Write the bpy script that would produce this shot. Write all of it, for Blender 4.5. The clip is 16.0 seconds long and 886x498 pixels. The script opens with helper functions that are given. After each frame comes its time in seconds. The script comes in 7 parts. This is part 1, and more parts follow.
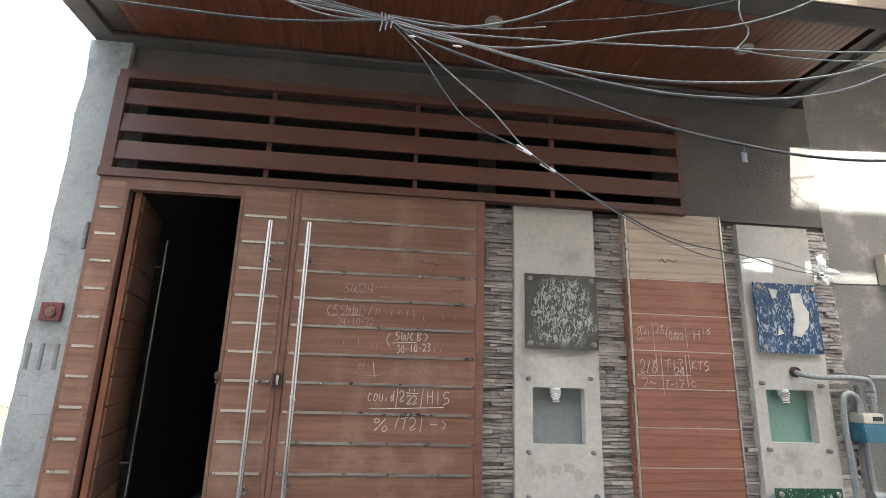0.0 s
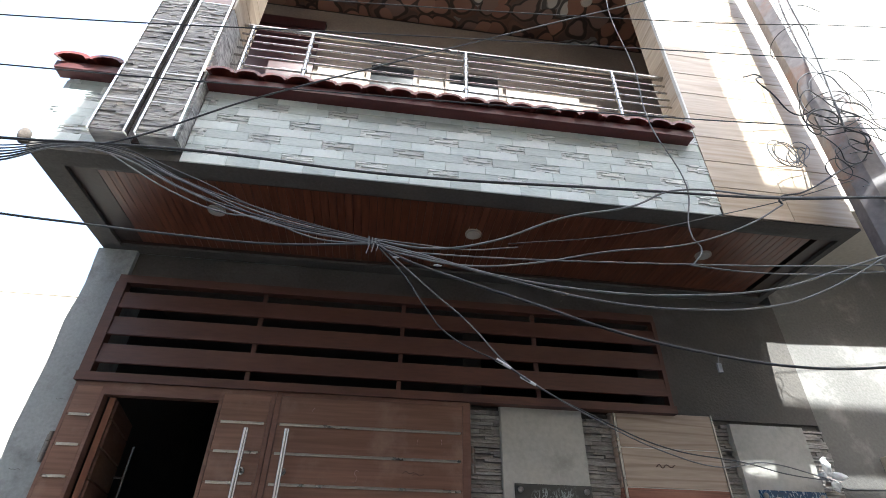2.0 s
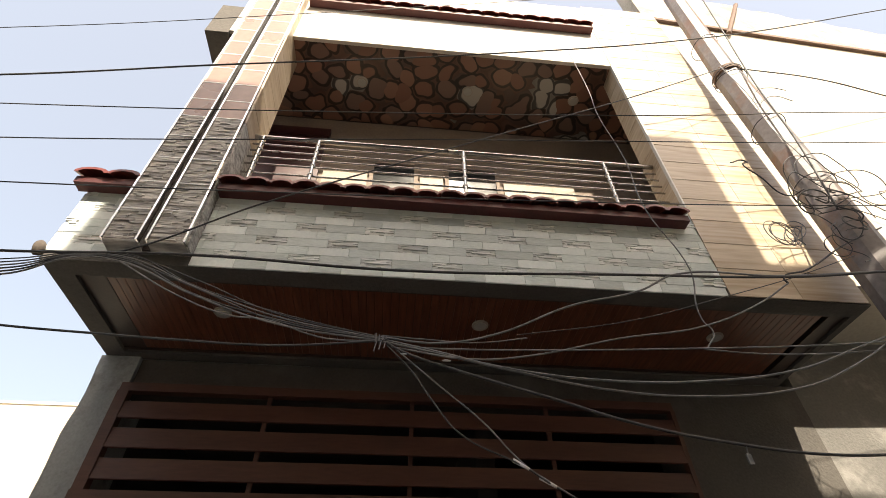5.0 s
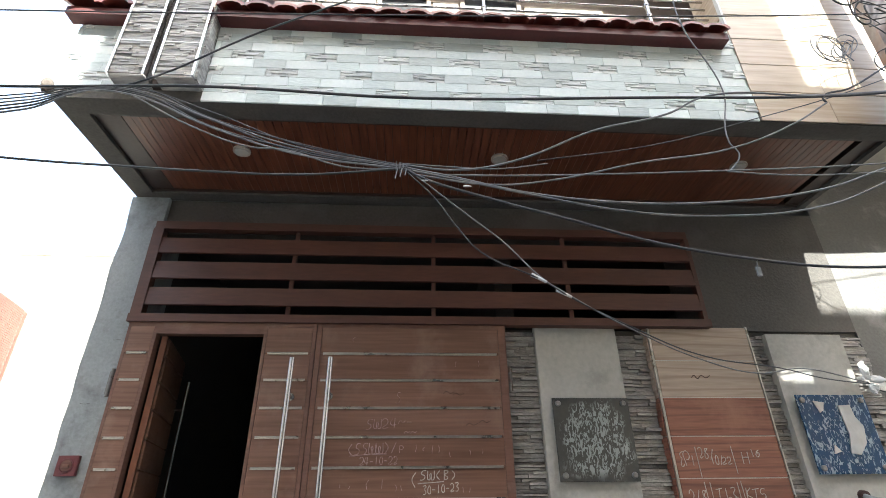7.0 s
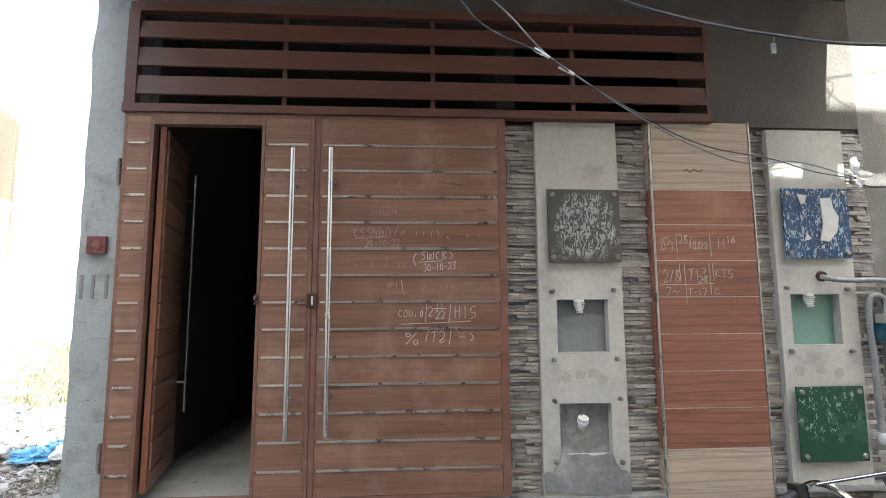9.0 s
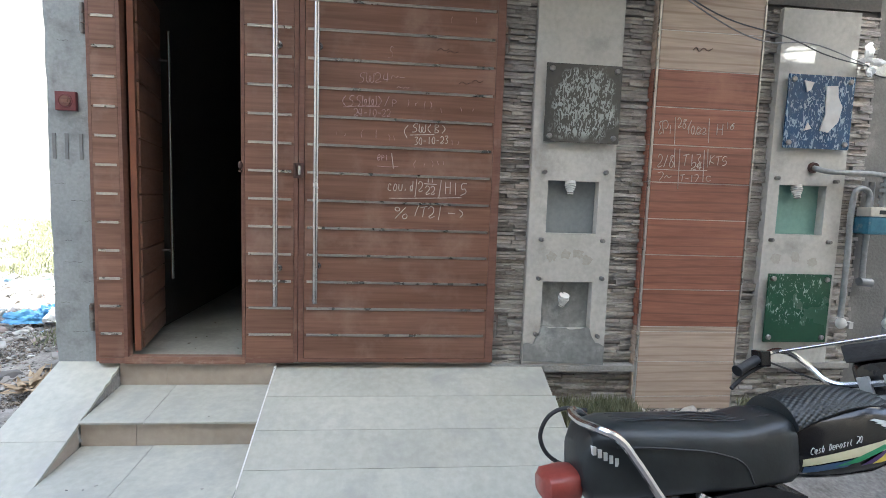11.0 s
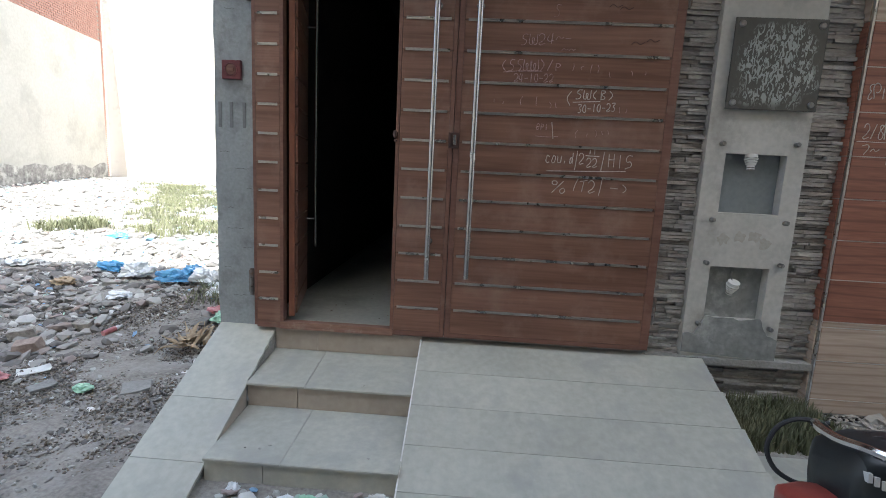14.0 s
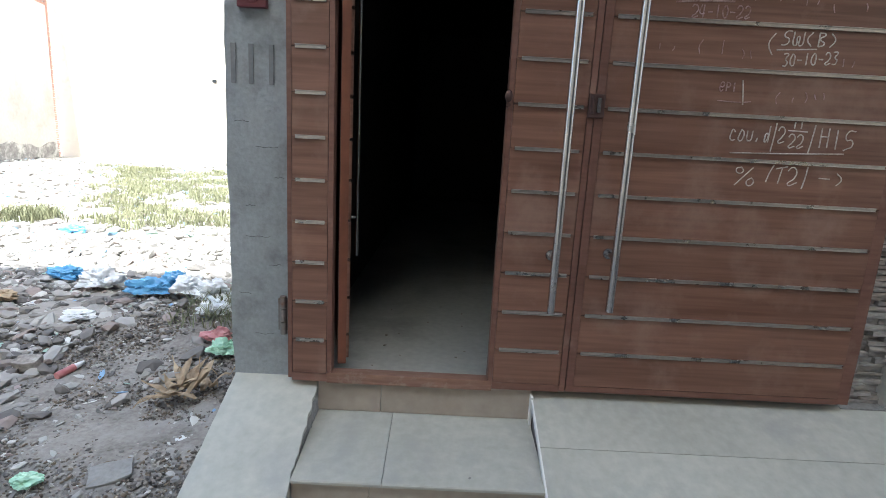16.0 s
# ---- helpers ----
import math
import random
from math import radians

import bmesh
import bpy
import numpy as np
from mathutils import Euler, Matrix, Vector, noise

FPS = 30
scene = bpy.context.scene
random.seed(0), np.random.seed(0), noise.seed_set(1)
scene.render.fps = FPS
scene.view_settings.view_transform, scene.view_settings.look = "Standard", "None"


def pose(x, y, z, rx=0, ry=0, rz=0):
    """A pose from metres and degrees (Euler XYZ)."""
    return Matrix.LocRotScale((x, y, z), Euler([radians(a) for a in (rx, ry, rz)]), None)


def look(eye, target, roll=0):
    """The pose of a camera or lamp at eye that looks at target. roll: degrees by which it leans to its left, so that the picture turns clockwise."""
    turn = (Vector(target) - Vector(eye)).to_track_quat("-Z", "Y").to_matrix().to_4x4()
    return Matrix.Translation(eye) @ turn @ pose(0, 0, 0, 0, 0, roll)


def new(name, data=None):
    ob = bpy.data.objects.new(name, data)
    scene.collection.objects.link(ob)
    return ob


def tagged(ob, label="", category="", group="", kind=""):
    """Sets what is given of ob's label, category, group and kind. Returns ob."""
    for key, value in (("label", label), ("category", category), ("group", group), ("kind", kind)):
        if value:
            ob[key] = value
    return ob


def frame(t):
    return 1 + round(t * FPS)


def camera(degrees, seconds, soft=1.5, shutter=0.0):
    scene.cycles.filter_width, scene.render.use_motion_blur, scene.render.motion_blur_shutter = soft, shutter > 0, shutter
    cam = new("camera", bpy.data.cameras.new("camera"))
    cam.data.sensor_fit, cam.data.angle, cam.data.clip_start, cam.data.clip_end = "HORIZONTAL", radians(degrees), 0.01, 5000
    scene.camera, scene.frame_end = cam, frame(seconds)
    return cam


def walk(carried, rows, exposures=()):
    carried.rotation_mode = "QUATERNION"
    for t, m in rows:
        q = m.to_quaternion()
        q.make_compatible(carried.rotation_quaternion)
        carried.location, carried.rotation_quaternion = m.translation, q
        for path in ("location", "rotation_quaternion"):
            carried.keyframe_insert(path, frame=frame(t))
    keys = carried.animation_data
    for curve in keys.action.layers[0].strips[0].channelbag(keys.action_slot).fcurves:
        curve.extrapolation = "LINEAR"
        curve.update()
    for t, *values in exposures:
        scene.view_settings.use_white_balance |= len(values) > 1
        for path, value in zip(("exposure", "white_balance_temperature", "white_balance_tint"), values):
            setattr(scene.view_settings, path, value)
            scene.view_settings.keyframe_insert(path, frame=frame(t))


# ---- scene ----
cam = camera(82.8, 16.0, soft=0.78)
EXPOSE = [(0, 3.45, 5950, 5), (0.5, 3.4, 5950, 5), (1, 3.02, 5800, 5), (1.5, 2.85, 5700, 5), (2, 2.4, 5650, 6), (2.5, 1.7, 6350, 8), (3, 1.5, 7200, 10), (3.5, 1.5, 7400, 10), (6, 1.75, 7200, 10), (6.5, 2.18, 6700, 10), (7, 2.85, 5900, 4), (7.5, 3.18, 5900, 4), (8, 3.22, 5900, 4), (8.5, 3.2, 5900, 4), (9, 3.23, 5900, 4), (10, 3.28, 5600, 4), (12.5, 2.8, 5700, 4), (13, 3.08, 5700, 4), (13.5, 2.68, 5600, 4), (14, 2.3, 5600, 4), (14.5, 2.15, 5600, 4), (15, 2.05, 5600, 4), (15.5, 2.03, 5600, 4), (16, 2.45, 5600, 4)]
PATH = [
    (0, (1.818, -3.171, 1.723), (2.029, -1.24, 2.199), 1.8),
    (0.5, (1.83, -3.193, 1.747), (2.022, -1.31, 2.393), 1.9),
    (1, (1.839, -3.215, 1.785), (2.039, -1.37, 2.532), 1.8),
    (1.5, (1.852, -3.242, 1.808), (2.07, -1.451, 2.67), 1.5),
    (2, (1.841, -3.272, 1.847), (2.041, -1.622, 2.959), 1.2),
    (2.5, (1.825, -3.279, 1.894), (2.018, -1.727, 3.141), -0.1),
    (3, (1.825, -3.287, 1.857), (2.014, -1.79, 3.17), -0.9),
    (3.5, (1.825, -3.287, 1.857), (2.006, -1.85, 3.236), -1.0),
    (6, (1.825, -3.287, 1.857), (1.963, -1.856, 3.247), -0.6),
    (6.5, (1.825, -3.287, 1.857), (1.954, -1.703, 3.071), -0.1),
    (7, (1.809, -3.218, 1.766), (1.931, -1.443, 2.68), -0.7),
    (7.5, (1.768, -3.177, 1.692), (1.87, -1.303, 2.383), -1.0),
    (8, (1.762, -3.169, 1.663), (1.869, -1.229, 2.139), -0.6),
    (8.5, (1.784, -3.184, 1.62), (1.894, -1.211, 1.924), -0.5),
    (9, (1.82, -3.203, 1.606), (1.946, -1.22, 1.834), -0.3),
    (9.5, (1.837, -3.199, 1.57), (1.986, -1.211, 1.725), -0.1),
    (10, (1.848, -3.2, 1.508), (2.008, -1.206, 1.505), -0.1),
    (10.2, (1.85, -3.196, 1.491), (2.033, -1.205, 1.424), 0.2),
    (12.3, (1.675, -3.106, 1.54), (1.827, -1.126, 1.305), 3.6),
    (12.5, (1.684, -3.118, 1.57), (1.832, -1.138, 1.331), 3.0),
    (13, (1.695, -3.151, 1.609), (1.929, -1.176, 1.397), 1.1),
    (13.5, (1.515, -3.086, 1.564), (1.533, -1.1, 1.334), 1.0),
    (14, (1.333, -2.991, 1.486), (1.225, -1.02, 1.167), 2.8),
    (14.5, (1.219, -2.916, 1.475), (1.053, -0.955, 1.116), 4.5),
    (15, (1.083, -2.627, 1.478), (0.802, -0.683, 1.104), 4.4),
    (15.5, (0.941, -2.361, 1.477), (0.608, -0.426, 1.096), 3.2),
    (15.9, (0.691, -2.072, 1.467), (0.58, -0.118, 1.054), 2.4),
    (16, (0.62, -2.027, 1.443), (0.638, -0.063, 1.061), 3.1),
]
walk(cam, [(t, look(e, g, r)) for t, e, g, r in PATH], exposures=EXPOSE)


# ---- light ----
SUN_WAY = Vector((0.13, -1.0, 1.06)).normalized()
world = bpy.data.worlds.new("world")
scene.world = world
world.use_nodes = True
wn = world.node_tree.nodes
sky = wn.new("ShaderNodeTexSky")
sky.sky_type = "NISHITA"
sky.sun_disc = False
sky.sun_elevation = math.asin(SUN_WAY.z)
sky.sun_rotation = math.atan2(SUN_WAY.x, SUN_WAY.y)
sky.dust_density = 5.0
sky.ozone_density = 0.8
haze = wn.new("ShaderNodeMix")
haze.data_type = "RGBA"
haze.inputs[0].default_value = 0.4
haze.inputs[7].default_value = (2.3, 2.38, 2.5, 1)
world.node_tree.links.new(sky.outputs[0], haze.inputs[6])
world.node_tree.links.new(haze.outputs[2], wn["Background"].inputs[0])
wn["Background"].inputs[1].default_value = 0.15
sun_data = bpy.data.lights.new("sun", "SUN")
sun_data.energy = 3.8
sun_data.angle = radians(0.5)
sun_data.color = (1.0, 0.93, 0.82)
sun = new("sun", sun_data)
sun.matrix_world = look((0, 0, 20), Vector((0, 0, 20)) - SUN_WAY)


# ---- materials ----
def mat(name, a, b, rough=0.7, metal=0.0, fine=40.0, coarse=3.0, bump=0.2, stretch=(1, 1, 1), rand=0.0, dirt=None, dirt_at=0.6, dirt_scale=1.5, mix=0.5, veins=None, vein=0.75):
    """A surface of two colours, mixed by a fine and a coarse grain, with stains of a third colour and dark wood veins."""
    m = bpy.data.materials.new(name)
    m.use_nodes = True
    nt = m.node_tree
    n, li = nt.nodes, nt.links
    bs = n["Principled BSDF"]
    geo = n.new("ShaderNodeNewGeometry")
    mp = n.new("ShaderNodeMapping")
    mp.inputs["Scale"].default_value = stretch
    li.new(geo.outputs["Position"], mp.inputs[0])
    info = n.new("ShaderNodeObjectInfo")
    shift = n.new("ShaderNodeVectorMath")
    shift.operation = "SCALE"
    shift.inputs[0].default_value = (7.0, 3.0, 5.0)
    li.new(info.outputs["Random"], shift.inputs["Scale"])
    if rand:
        li.new(shift.outputs[0], mp.inputs["Location"])
    f = n.new("ShaderNodeTexNoise")
    f.inputs["Scale"].default_value = fine
    f.inputs["Detail"].default_value = 6
    c = n.new("ShaderNodeTexNoise")
    c.inputs["Scale"].default_value = coarse
    c.inputs["Detail"].default_value = 4
    li.new(mp.outputs[0], f.inputs[0])
    li.new(mp.outputs[0], c.inputs[0])
    av = n.new("ShaderNodeMix")
    av.inputs[0].default_value = mix
    li.new(f.outputs["Fac"], av.inputs[2])
    li.new(c.outputs["Fac"], av.inputs[3])
    ramp = n.new("ShaderNodeValToRGB")
    ramp.color_ramp.elements[0].position, ramp.color_ramp.elements[1].position = 0.35, 0.65
    ramp.color_ramp.elements[0].color, ramp.color_ramp.elements[1].color = (*a, 1), (*b, 1)
    li.new(av.outputs[0], ramp.inputs[0])
    col = ramp.outputs[0]
    if veins:
        wv = n.new("ShaderNodeTexWave")
        wv.bands_direction = "Z"
        wv.inputs["Scale"].default_value = 0.75
        wv.inputs["Distortion"].default_value = 11.0
        wv.inputs["Detail"].default_value = 3
        wv.inputs["Detail Scale"].default_value = 0.8
        li.new(mp.outputs[0], wv.inputs[0])
        wr = n.new("ShaderNodeMapRange")
        wr.inputs[1].default_value, wr.inputs[2].default_value, wr.inputs[4].default_value = 0.14, 0.0, vein
        li.new(wv.outputs["Fac"], wr.inputs[0])
        vx = n.new("ShaderNodeMix")
        vx.data_type = "RGBA"
        li.new(wr.outputs[0], vx.inputs[0])
        li.new(col, vx.inputs[6])
        vx.inputs[7].default_value = (*veins, 1)
        col = vx.outputs[2]
    if dirt:
        d = n.new("ShaderNodeTexNoise")
        d.inputs["Scale"].default_value = dirt_scale
        d.inputs["Detail"].default_value = 8
        d.inputs["Roughness"].default_value = 0.65
        li.new(geo.outputs["Position"], d.inputs[0])
        dr = n.new("ShaderNodeMapRange")
        dr.inputs[1].default_value, dr.inputs[2].default_value = dirt_at - 0.08, dirt_at + 0.08
        li.new(d.outputs["Fac"], dr.inputs[0])
        mx = n.new("ShaderNodeMix")
        mx.data_type = "RGBA"
        li.new(dr.outputs[0], mx.inputs[0])
        li.new(col, mx.inputs[6])
        mx.inputs[7].default_value = (*dirt, 1)
        col = mx.outputs[2]
    if rand:
        hs = n.new("ShaderNodeHueSaturation")
        mr = n.new("ShaderNodeMapRange")
        mr.inputs[3].default_value, mr.inputs[4].default_value = 1 - rand, 1 + rand
        li.new(info.outputs["Random"], mr.inputs[0])
        li.new(mr.outputs[0], hs.inputs["Value"])
        li.new(col, hs.inputs["Color"])
        col = hs.outputs[0]
    li.new(col, bs.inputs["Base Color"])
    bs.inputs["Metallic"].default_value = metal
    rr = n.new("ShaderNodeMapRange")
    rr.inputs[3].default_value, rr.inputs[4].default_value = max(rough - 0.12, 0.03), min(rough + 0.12, 1)
    li.new(c.outputs["Fac"], rr.inputs[0])
    li.new(rr.outputs[0], bs.inputs["Roughness"])
    if bump:
        bp = n.new("ShaderNodeBump")
        bp.inputs["Strength"].default_value = bump
        bp.inputs["Distance"].default_value = 0.01
        li.new(f.outputs["Fac"], bp.inputs["Height"])
        li.new(bp.outputs[0], bs.inputs["Normal"])
    return m


def film_mat(name, base, film, scale, at, rough=0.25, middle=None):
    """A glossy plate with torn scraps of protective film on it."""
    m = mat(name, base, tuple(v * 1.3 for v in base), rough, bump=0.05)
    nt = m.node_tree
    n, li = nt.nodes, nt.links
    bs = n["Principled BSDF"]
    old = bs.inputs["Base Color"].links[0].from_socket
    geo = n.new("ShaderNodeNewGeometry")
    mp = n.new("ShaderNodeMapping")
    mp.inputs["Rotation"].default_value = (0, radians(24), 0)
    mp.inputs["Scale"].default_value = (2.0, 1, 0.9)
    li.new(geo.outputs["Position"], mp.inputs[0])
    w = n.new("ShaderNodeTexNoise")
    w.inputs["Scale"].default_value = scale
    w.inputs["Detail"].default_value = 3
    w.inputs["Distortion"].default_value = 1.2
    li.new(mp.outputs[0], w.inputs[0])
    r = n.new("ShaderNodeMapRange")
    r.inputs[1].default_value, r.inputs[2].default_value = at, at + 0.025
    li.new(w.outputs["Fac"], r.inputs[0])
    amount = r.outputs[0]
    if middle:
        away = n.new("ShaderNodeVectorMath")
        away.operation = "DISTANCE"
        away.inputs[1].default_value = middle
        li.new(geo.outputs["Position"], away.inputs[0])
        lump = n.new("ShaderNodeTexNoise")
        lump.inputs["Scale"].default_value = 9.0
        li.new(geo.outputs["Position"], lump.inputs[0])
        ragged = n.new("ShaderNodeMath")
        ragged.operation = "MULTIPLY_ADD"
        ragged.inputs[1].default_value = 0.22
        li.new(lump.outputs["Fac"], ragged.inputs[0])
        li.new(away.outputs["Value"], ragged.inputs[2])
        fade = n.new("ShaderNodeMapRange")
        fade.inputs[1].default_value, fade.inputs[2].default_value = 0.355, 0.3
        li.new(ragged.outputs[0], fade.inputs[0])
        both = n.new("ShaderNodeMath")
        both.operation = "MULTIPLY"
        li.new(fade.outputs[0], both.inputs[0])
        li.new(r.outputs[0], both.inputs[1])
        amount = both.outputs[0]
    mx = n.new("ShaderNodeMix")
    mx.data_type = "RGBA"
    li.new(amount, mx.inputs[0])
    li.new(old, mx.inputs[6])
    mx.inputs[7].default_value = (*film, 1)
    li.new(mx.outputs[2], bs.inputs["Base Color"])
    return m


def cells_mat(name):
    """Printed ceiling sheet: rounded pebbles with dark outlines."""
    m = bpy.data.materials.new(name)
    m.use_nodes = True
    nt = m.node_tree
    n, li = nt.nodes, nt.links
    bs = n["Principled BSDF"]
    geo = n.new("ShaderNodeNewGeometry")
    nz = n.new("ShaderNodeTexNoise")
    nz.inputs["Scale"].default_value = 3.0
    li.new(geo.outputs["Position"], nz.inputs[0])
    ad = n.new("ShaderNodeVectorMath")
    ad.operation = "MULTIPLY_ADD"
    ad.inputs[1].default_value = (0.25, 0.25, 0.0)
    li.new(nz.outputs["Color"], ad.inputs[0])
    li.new(geo.outputs["Position"], ad.inputs[2])
    v1 = n.new("ShaderNodeTexVoronoi")
    v1.inputs["Scale"].default_value = 4.9
    v1.inputs["Randomness"].default_value = 0.75
    li.new(ad.outputs[0], v1.inputs["Vector"])
    sep = n.new("ShaderNodeSeparateColor")
    li.new(v1.outputs["Color"], sep.inputs[0])
    ramp = n.new("ShaderNodeValToRGB")
    ramp.color_ramp.interpolation = "CONSTANT"
    e = ramp.color_ramp.elements
    e[0].position, e[0].color = 0.0, (0.23, 0.115, 0.078, 1)
    e[1].position, e[1].color = 0.4, (0.28, 0.15, 0.105, 1)
    for at_, c in ((0.62, (0.2, 0.125, 0.1, 1)), (0.87, (0.44, 0.42, 0.39, 1))):
        e.new(at_).color = c
    li.new(sep.outputs[0], ramp.inputs[0])
    rings = n.new("ShaderNodeValToRGB")
    e = rings.color_ramp.elements
    e[0].position, e[0].color = 0.0, (1, 1, 1, 1)
    e[1].position, e[1].color = 0.46, (1, 1, 1, 1)
    for at_, v in ((0.5, 0.13), (0.6, 0.11), (0.64, 0.5), (0.8, 0.4)):
        e.new(at_).color = (v, v, v, 1)
    li.new(v1.outputs["Distance"], rings.inputs[0])
    mx = n.new("ShaderNodeMix")
    mx.data_type = "RGBA"
    mx.blend_type = "MULTIPLY"
    mx.inputs[0].default_value = 1.0
    li.new(ramp.outputs[0], mx.inputs[6])
    li.new(rings.outputs[0], mx.inputs[7])
    li.new(mx.outputs[2], bs.inputs["Base Color"])
    bs.inputs["Roughness"].default_value = 0.35
    return m


def island(m, colours, share=0.85):
    """Vary a material's colour from piece to piece."""
    n, li = m.node_tree.nodes, m.node_tree.links
    g = n.new("ShaderNodeNewGeometry")
    ramp = n.new("ShaderNodeValToRGB")
    ramp.color_ramp.interpolation = "CONSTANT"
    e = ramp.color_ramp.elements
    for i, c in enumerate(colours):
        if i < 2:
            e[i].position, e[i].color = i / len(colours), (*c, 1)
        else:
            e.new(i / len(colours)).color = (*c, 1)
    li.new(g.outputs["Random Per Island"], ramp.inputs[0])
    old = n["Principled BSDF"].inputs["Base Color"].links[0].from_socket
    mx = n.new("ShaderNodeMix")
    mx.data_type = "RGBA"
    mx.blend_type = "MIX"
    mx.inputs[0].default_value = share
    li.new(old, mx.inputs[6])
    li.new(ramp.outputs[0], mx.inputs[7])
    li.new(mx.outputs[2], n["Principled BSDF"].inputs["Base Color"])
    return m


PLASTER = mat("grey_plaster", (0.25, 0.27, 0.277), (0.335, 0.357, 0.364), 0.9, fine=60, coarse=2.2, bump=0.35, dirt=(0.19, 0.197, 0.198), dirt_at=0.585, dirt_scale=6)
# darker than bare cement: part of the under-slab shade is in this colour
CEMENT = mat("darkened_cement_render", (0.075, 0.069, 0.062), (0.115, 0.106, 0.095), 0.9, fine=50, coarse=2.5, bump=0.35, dirt=(0.13, 0.12, 0.11), dirt_at=0.6)
PALE = mat("pale_pier_paint", (0.41, 0.4, 0.365), (0.52, 0.505, 0.465), 0.8, fine=35, coarse=4, bump=0.15, dirt=(0.3, 0.28, 0.25), dirt_at=0.62, dirt_scale=3)
NICHE = mat("niche_cement", (0.18, 0.185, 0.18), (0.28, 0.285, 0.275), 0.85, fine=30, coarse=6, bump=0.3, dirt=(0.42, 0.42, 0.4), dirt_at=0.6, dirt_scale=6)
SHEET_GREY = mat("grey_sheet", (0.17, 0.19, 0.2), (0.22, 0.24, 0.25), 0.4, bump=0.05)
SHEET_GREEN = mat("green_sheet", (0.15, 0.28, 0.24), (0.2, 0.34, 0.29), 0.35, bump=0.05)
STONE = island(mat("ledge_stone", (0.14, 0.13, 0.12), (0.5, 0.475, 0.44), 0.9, fine=60, coarse=14, bump=0.6, stretch=(0.6, 1, 1.6), mix=0.5), [(0.36, 0.34, 0.315), (0.24, 0.225, 0.21), (0.45, 0.42, 0.38), (0.18, 0.165, 0.155), (0.33, 0.28, 0.24), (0.5, 0.48, 0.45), (0.27, 0.25, 0.24), (0.38, 0.355, 0.33)], 0.45)
GATE = mat("gate_paint", (0.128, 0.06, 0.038), (0.238, 0.126, 0.086), 0.42, fine=13, coarse=2.2, bump=0.06, mix=0.45, stretch=(0.2, 1, 5), dirt=(0.26, 0.165, 0.125), dirt_at=0.6, dirt_scale=2.2, rand=0.08)
GATE_DARK = mat("gate_frame_paint", (0.115, 0.052, 0.036), (0.19, 0.096, 0.068), 0.5, fine=20, coarse=3, bump=0.1, stretch=(0.5, 1, 3), rand=0.05, dirt=(0.22, 0.14, 0.105), dirt_at=0.63, dirt_scale=5)
# darker copy of the gate paint: its own brown plus painted-in slab shade
LOUVRE_SHADED = mat("shaded_louvre_paint", (0.078, 0.03, 0.021), (0.118, 0.048, 0.033), 0.5, fine=20, coarse=3, bump=0.1, stretch=(0.5, 1, 3), rand=0.05)
SILL = mat("worn_sill_paint", (0.17, 0.085, 0.055), (0.3, 0.18, 0.13), 0.55, fine=24, coarse=5, bump=0.2, stretch=(0.4, 1, 3), dirt=(0.34, 0.27, 0.21), dirt_at=0.58, dirt_scale=9)
EDGE_ORANGE = mat("bare_door_edge", (0.15, 0.055, 0.03), (0.21, 0.08, 0.042), 0.5, fine=20, coarse=4, bump=0.1)
STUDSTEEL = mat("weathered_stud_steel", (0.2, 0.19, 0.18), (0.36, 0.35, 0.33), 0.42, metal=0.8, fine=60, coarse=20, bump=0.1)
STEEL = mat("polished_steel", (0.5, 0.49, 0.48), (0.6, 0.59, 0.58), 0.22, metal=1.0, fine=80, coarse=5, bump=0.02)
STRIP = mat("dull_steel_strip", (0.44, 0.425, 0.4), (0.58, 0.56, 0.53), 0.3, metal=0.85, fine=80, coarse=12, bump=0.04)
RAILSTEEL = mat("railing_steel", (0.34, 0.33, 0.32), (0.44, 0.43, 0.42), 0.25, metal=1.0, fine=80, coarse=5, bump=0.02)
RUST = mat("rusty_iron", (0.1, 0.06, 0.045), (0.17, 0.11, 0.08), 0.8, fine=50, coarse=8, bump=0.4)
WOODRED = mat("red_wood_tile", (0.19, 0.075, 0.048), (0.32, 0.138, 0.09), 0.4, fine=14, coarse=3, bump=0.12, stretch=(0.5, 1, 7), rand=0.1, dirt=(0.35, 0.165, 0.11), dirt_at=0.64, veins=(0.12, 0.046, 0.032), vein=0.6)
WOODPALE = mat("beige_wood_tile", (0.35, 0.272, 0.208), (0.5, 0.405, 0.325), 0.4, fine=11, coarse=3.5, bump=0.08, stretch=(0.45, 1, 6), rand=0.08, veins=(0.22, 0.155, 0.11), vein=0.5)
WALLTILE = mat("cream_wood_tile", (0.4, 0.3, 0.2), (0.62, 0.53, 0.42), 0.35, fine=8, coarse=2.5, bump=0.05, stretch=(0.4, 0.4, 5), rand=0.05)
TRIMWHITE = mat("white_metal_trim", (0.78, 0.77, 0.75), (0.86, 0.85, 0.83), 0.3, bump=0.03)
TRIMSTEEL = mat("bright_steel_trim", (0.8, 0.8, 0.79), (0.88, 0.88, 0.87), 0.2, metal=1.0, bump=0.02)
WHITE = mat("white_grout", (0.62, 0.61, 0.58), (0.74, 0.73, 0.7), 0.7, bump=0.1)
TILE_W = mat("white_facing_tile", (0.66, 0.72, 0.715), (0.76, 0.81, 0.8), 0.62, fine=50, coarse=7, bump=0.1, rand=0.1)
TILE_G = mat("grey_facing_tile", (0.49, 0.55, 0.545), (0.63, 0.69, 0.68), 0.6, fine=40, coarse=8, bump=0.3, rand=0.16, stretch=(0.6, 1, 2))
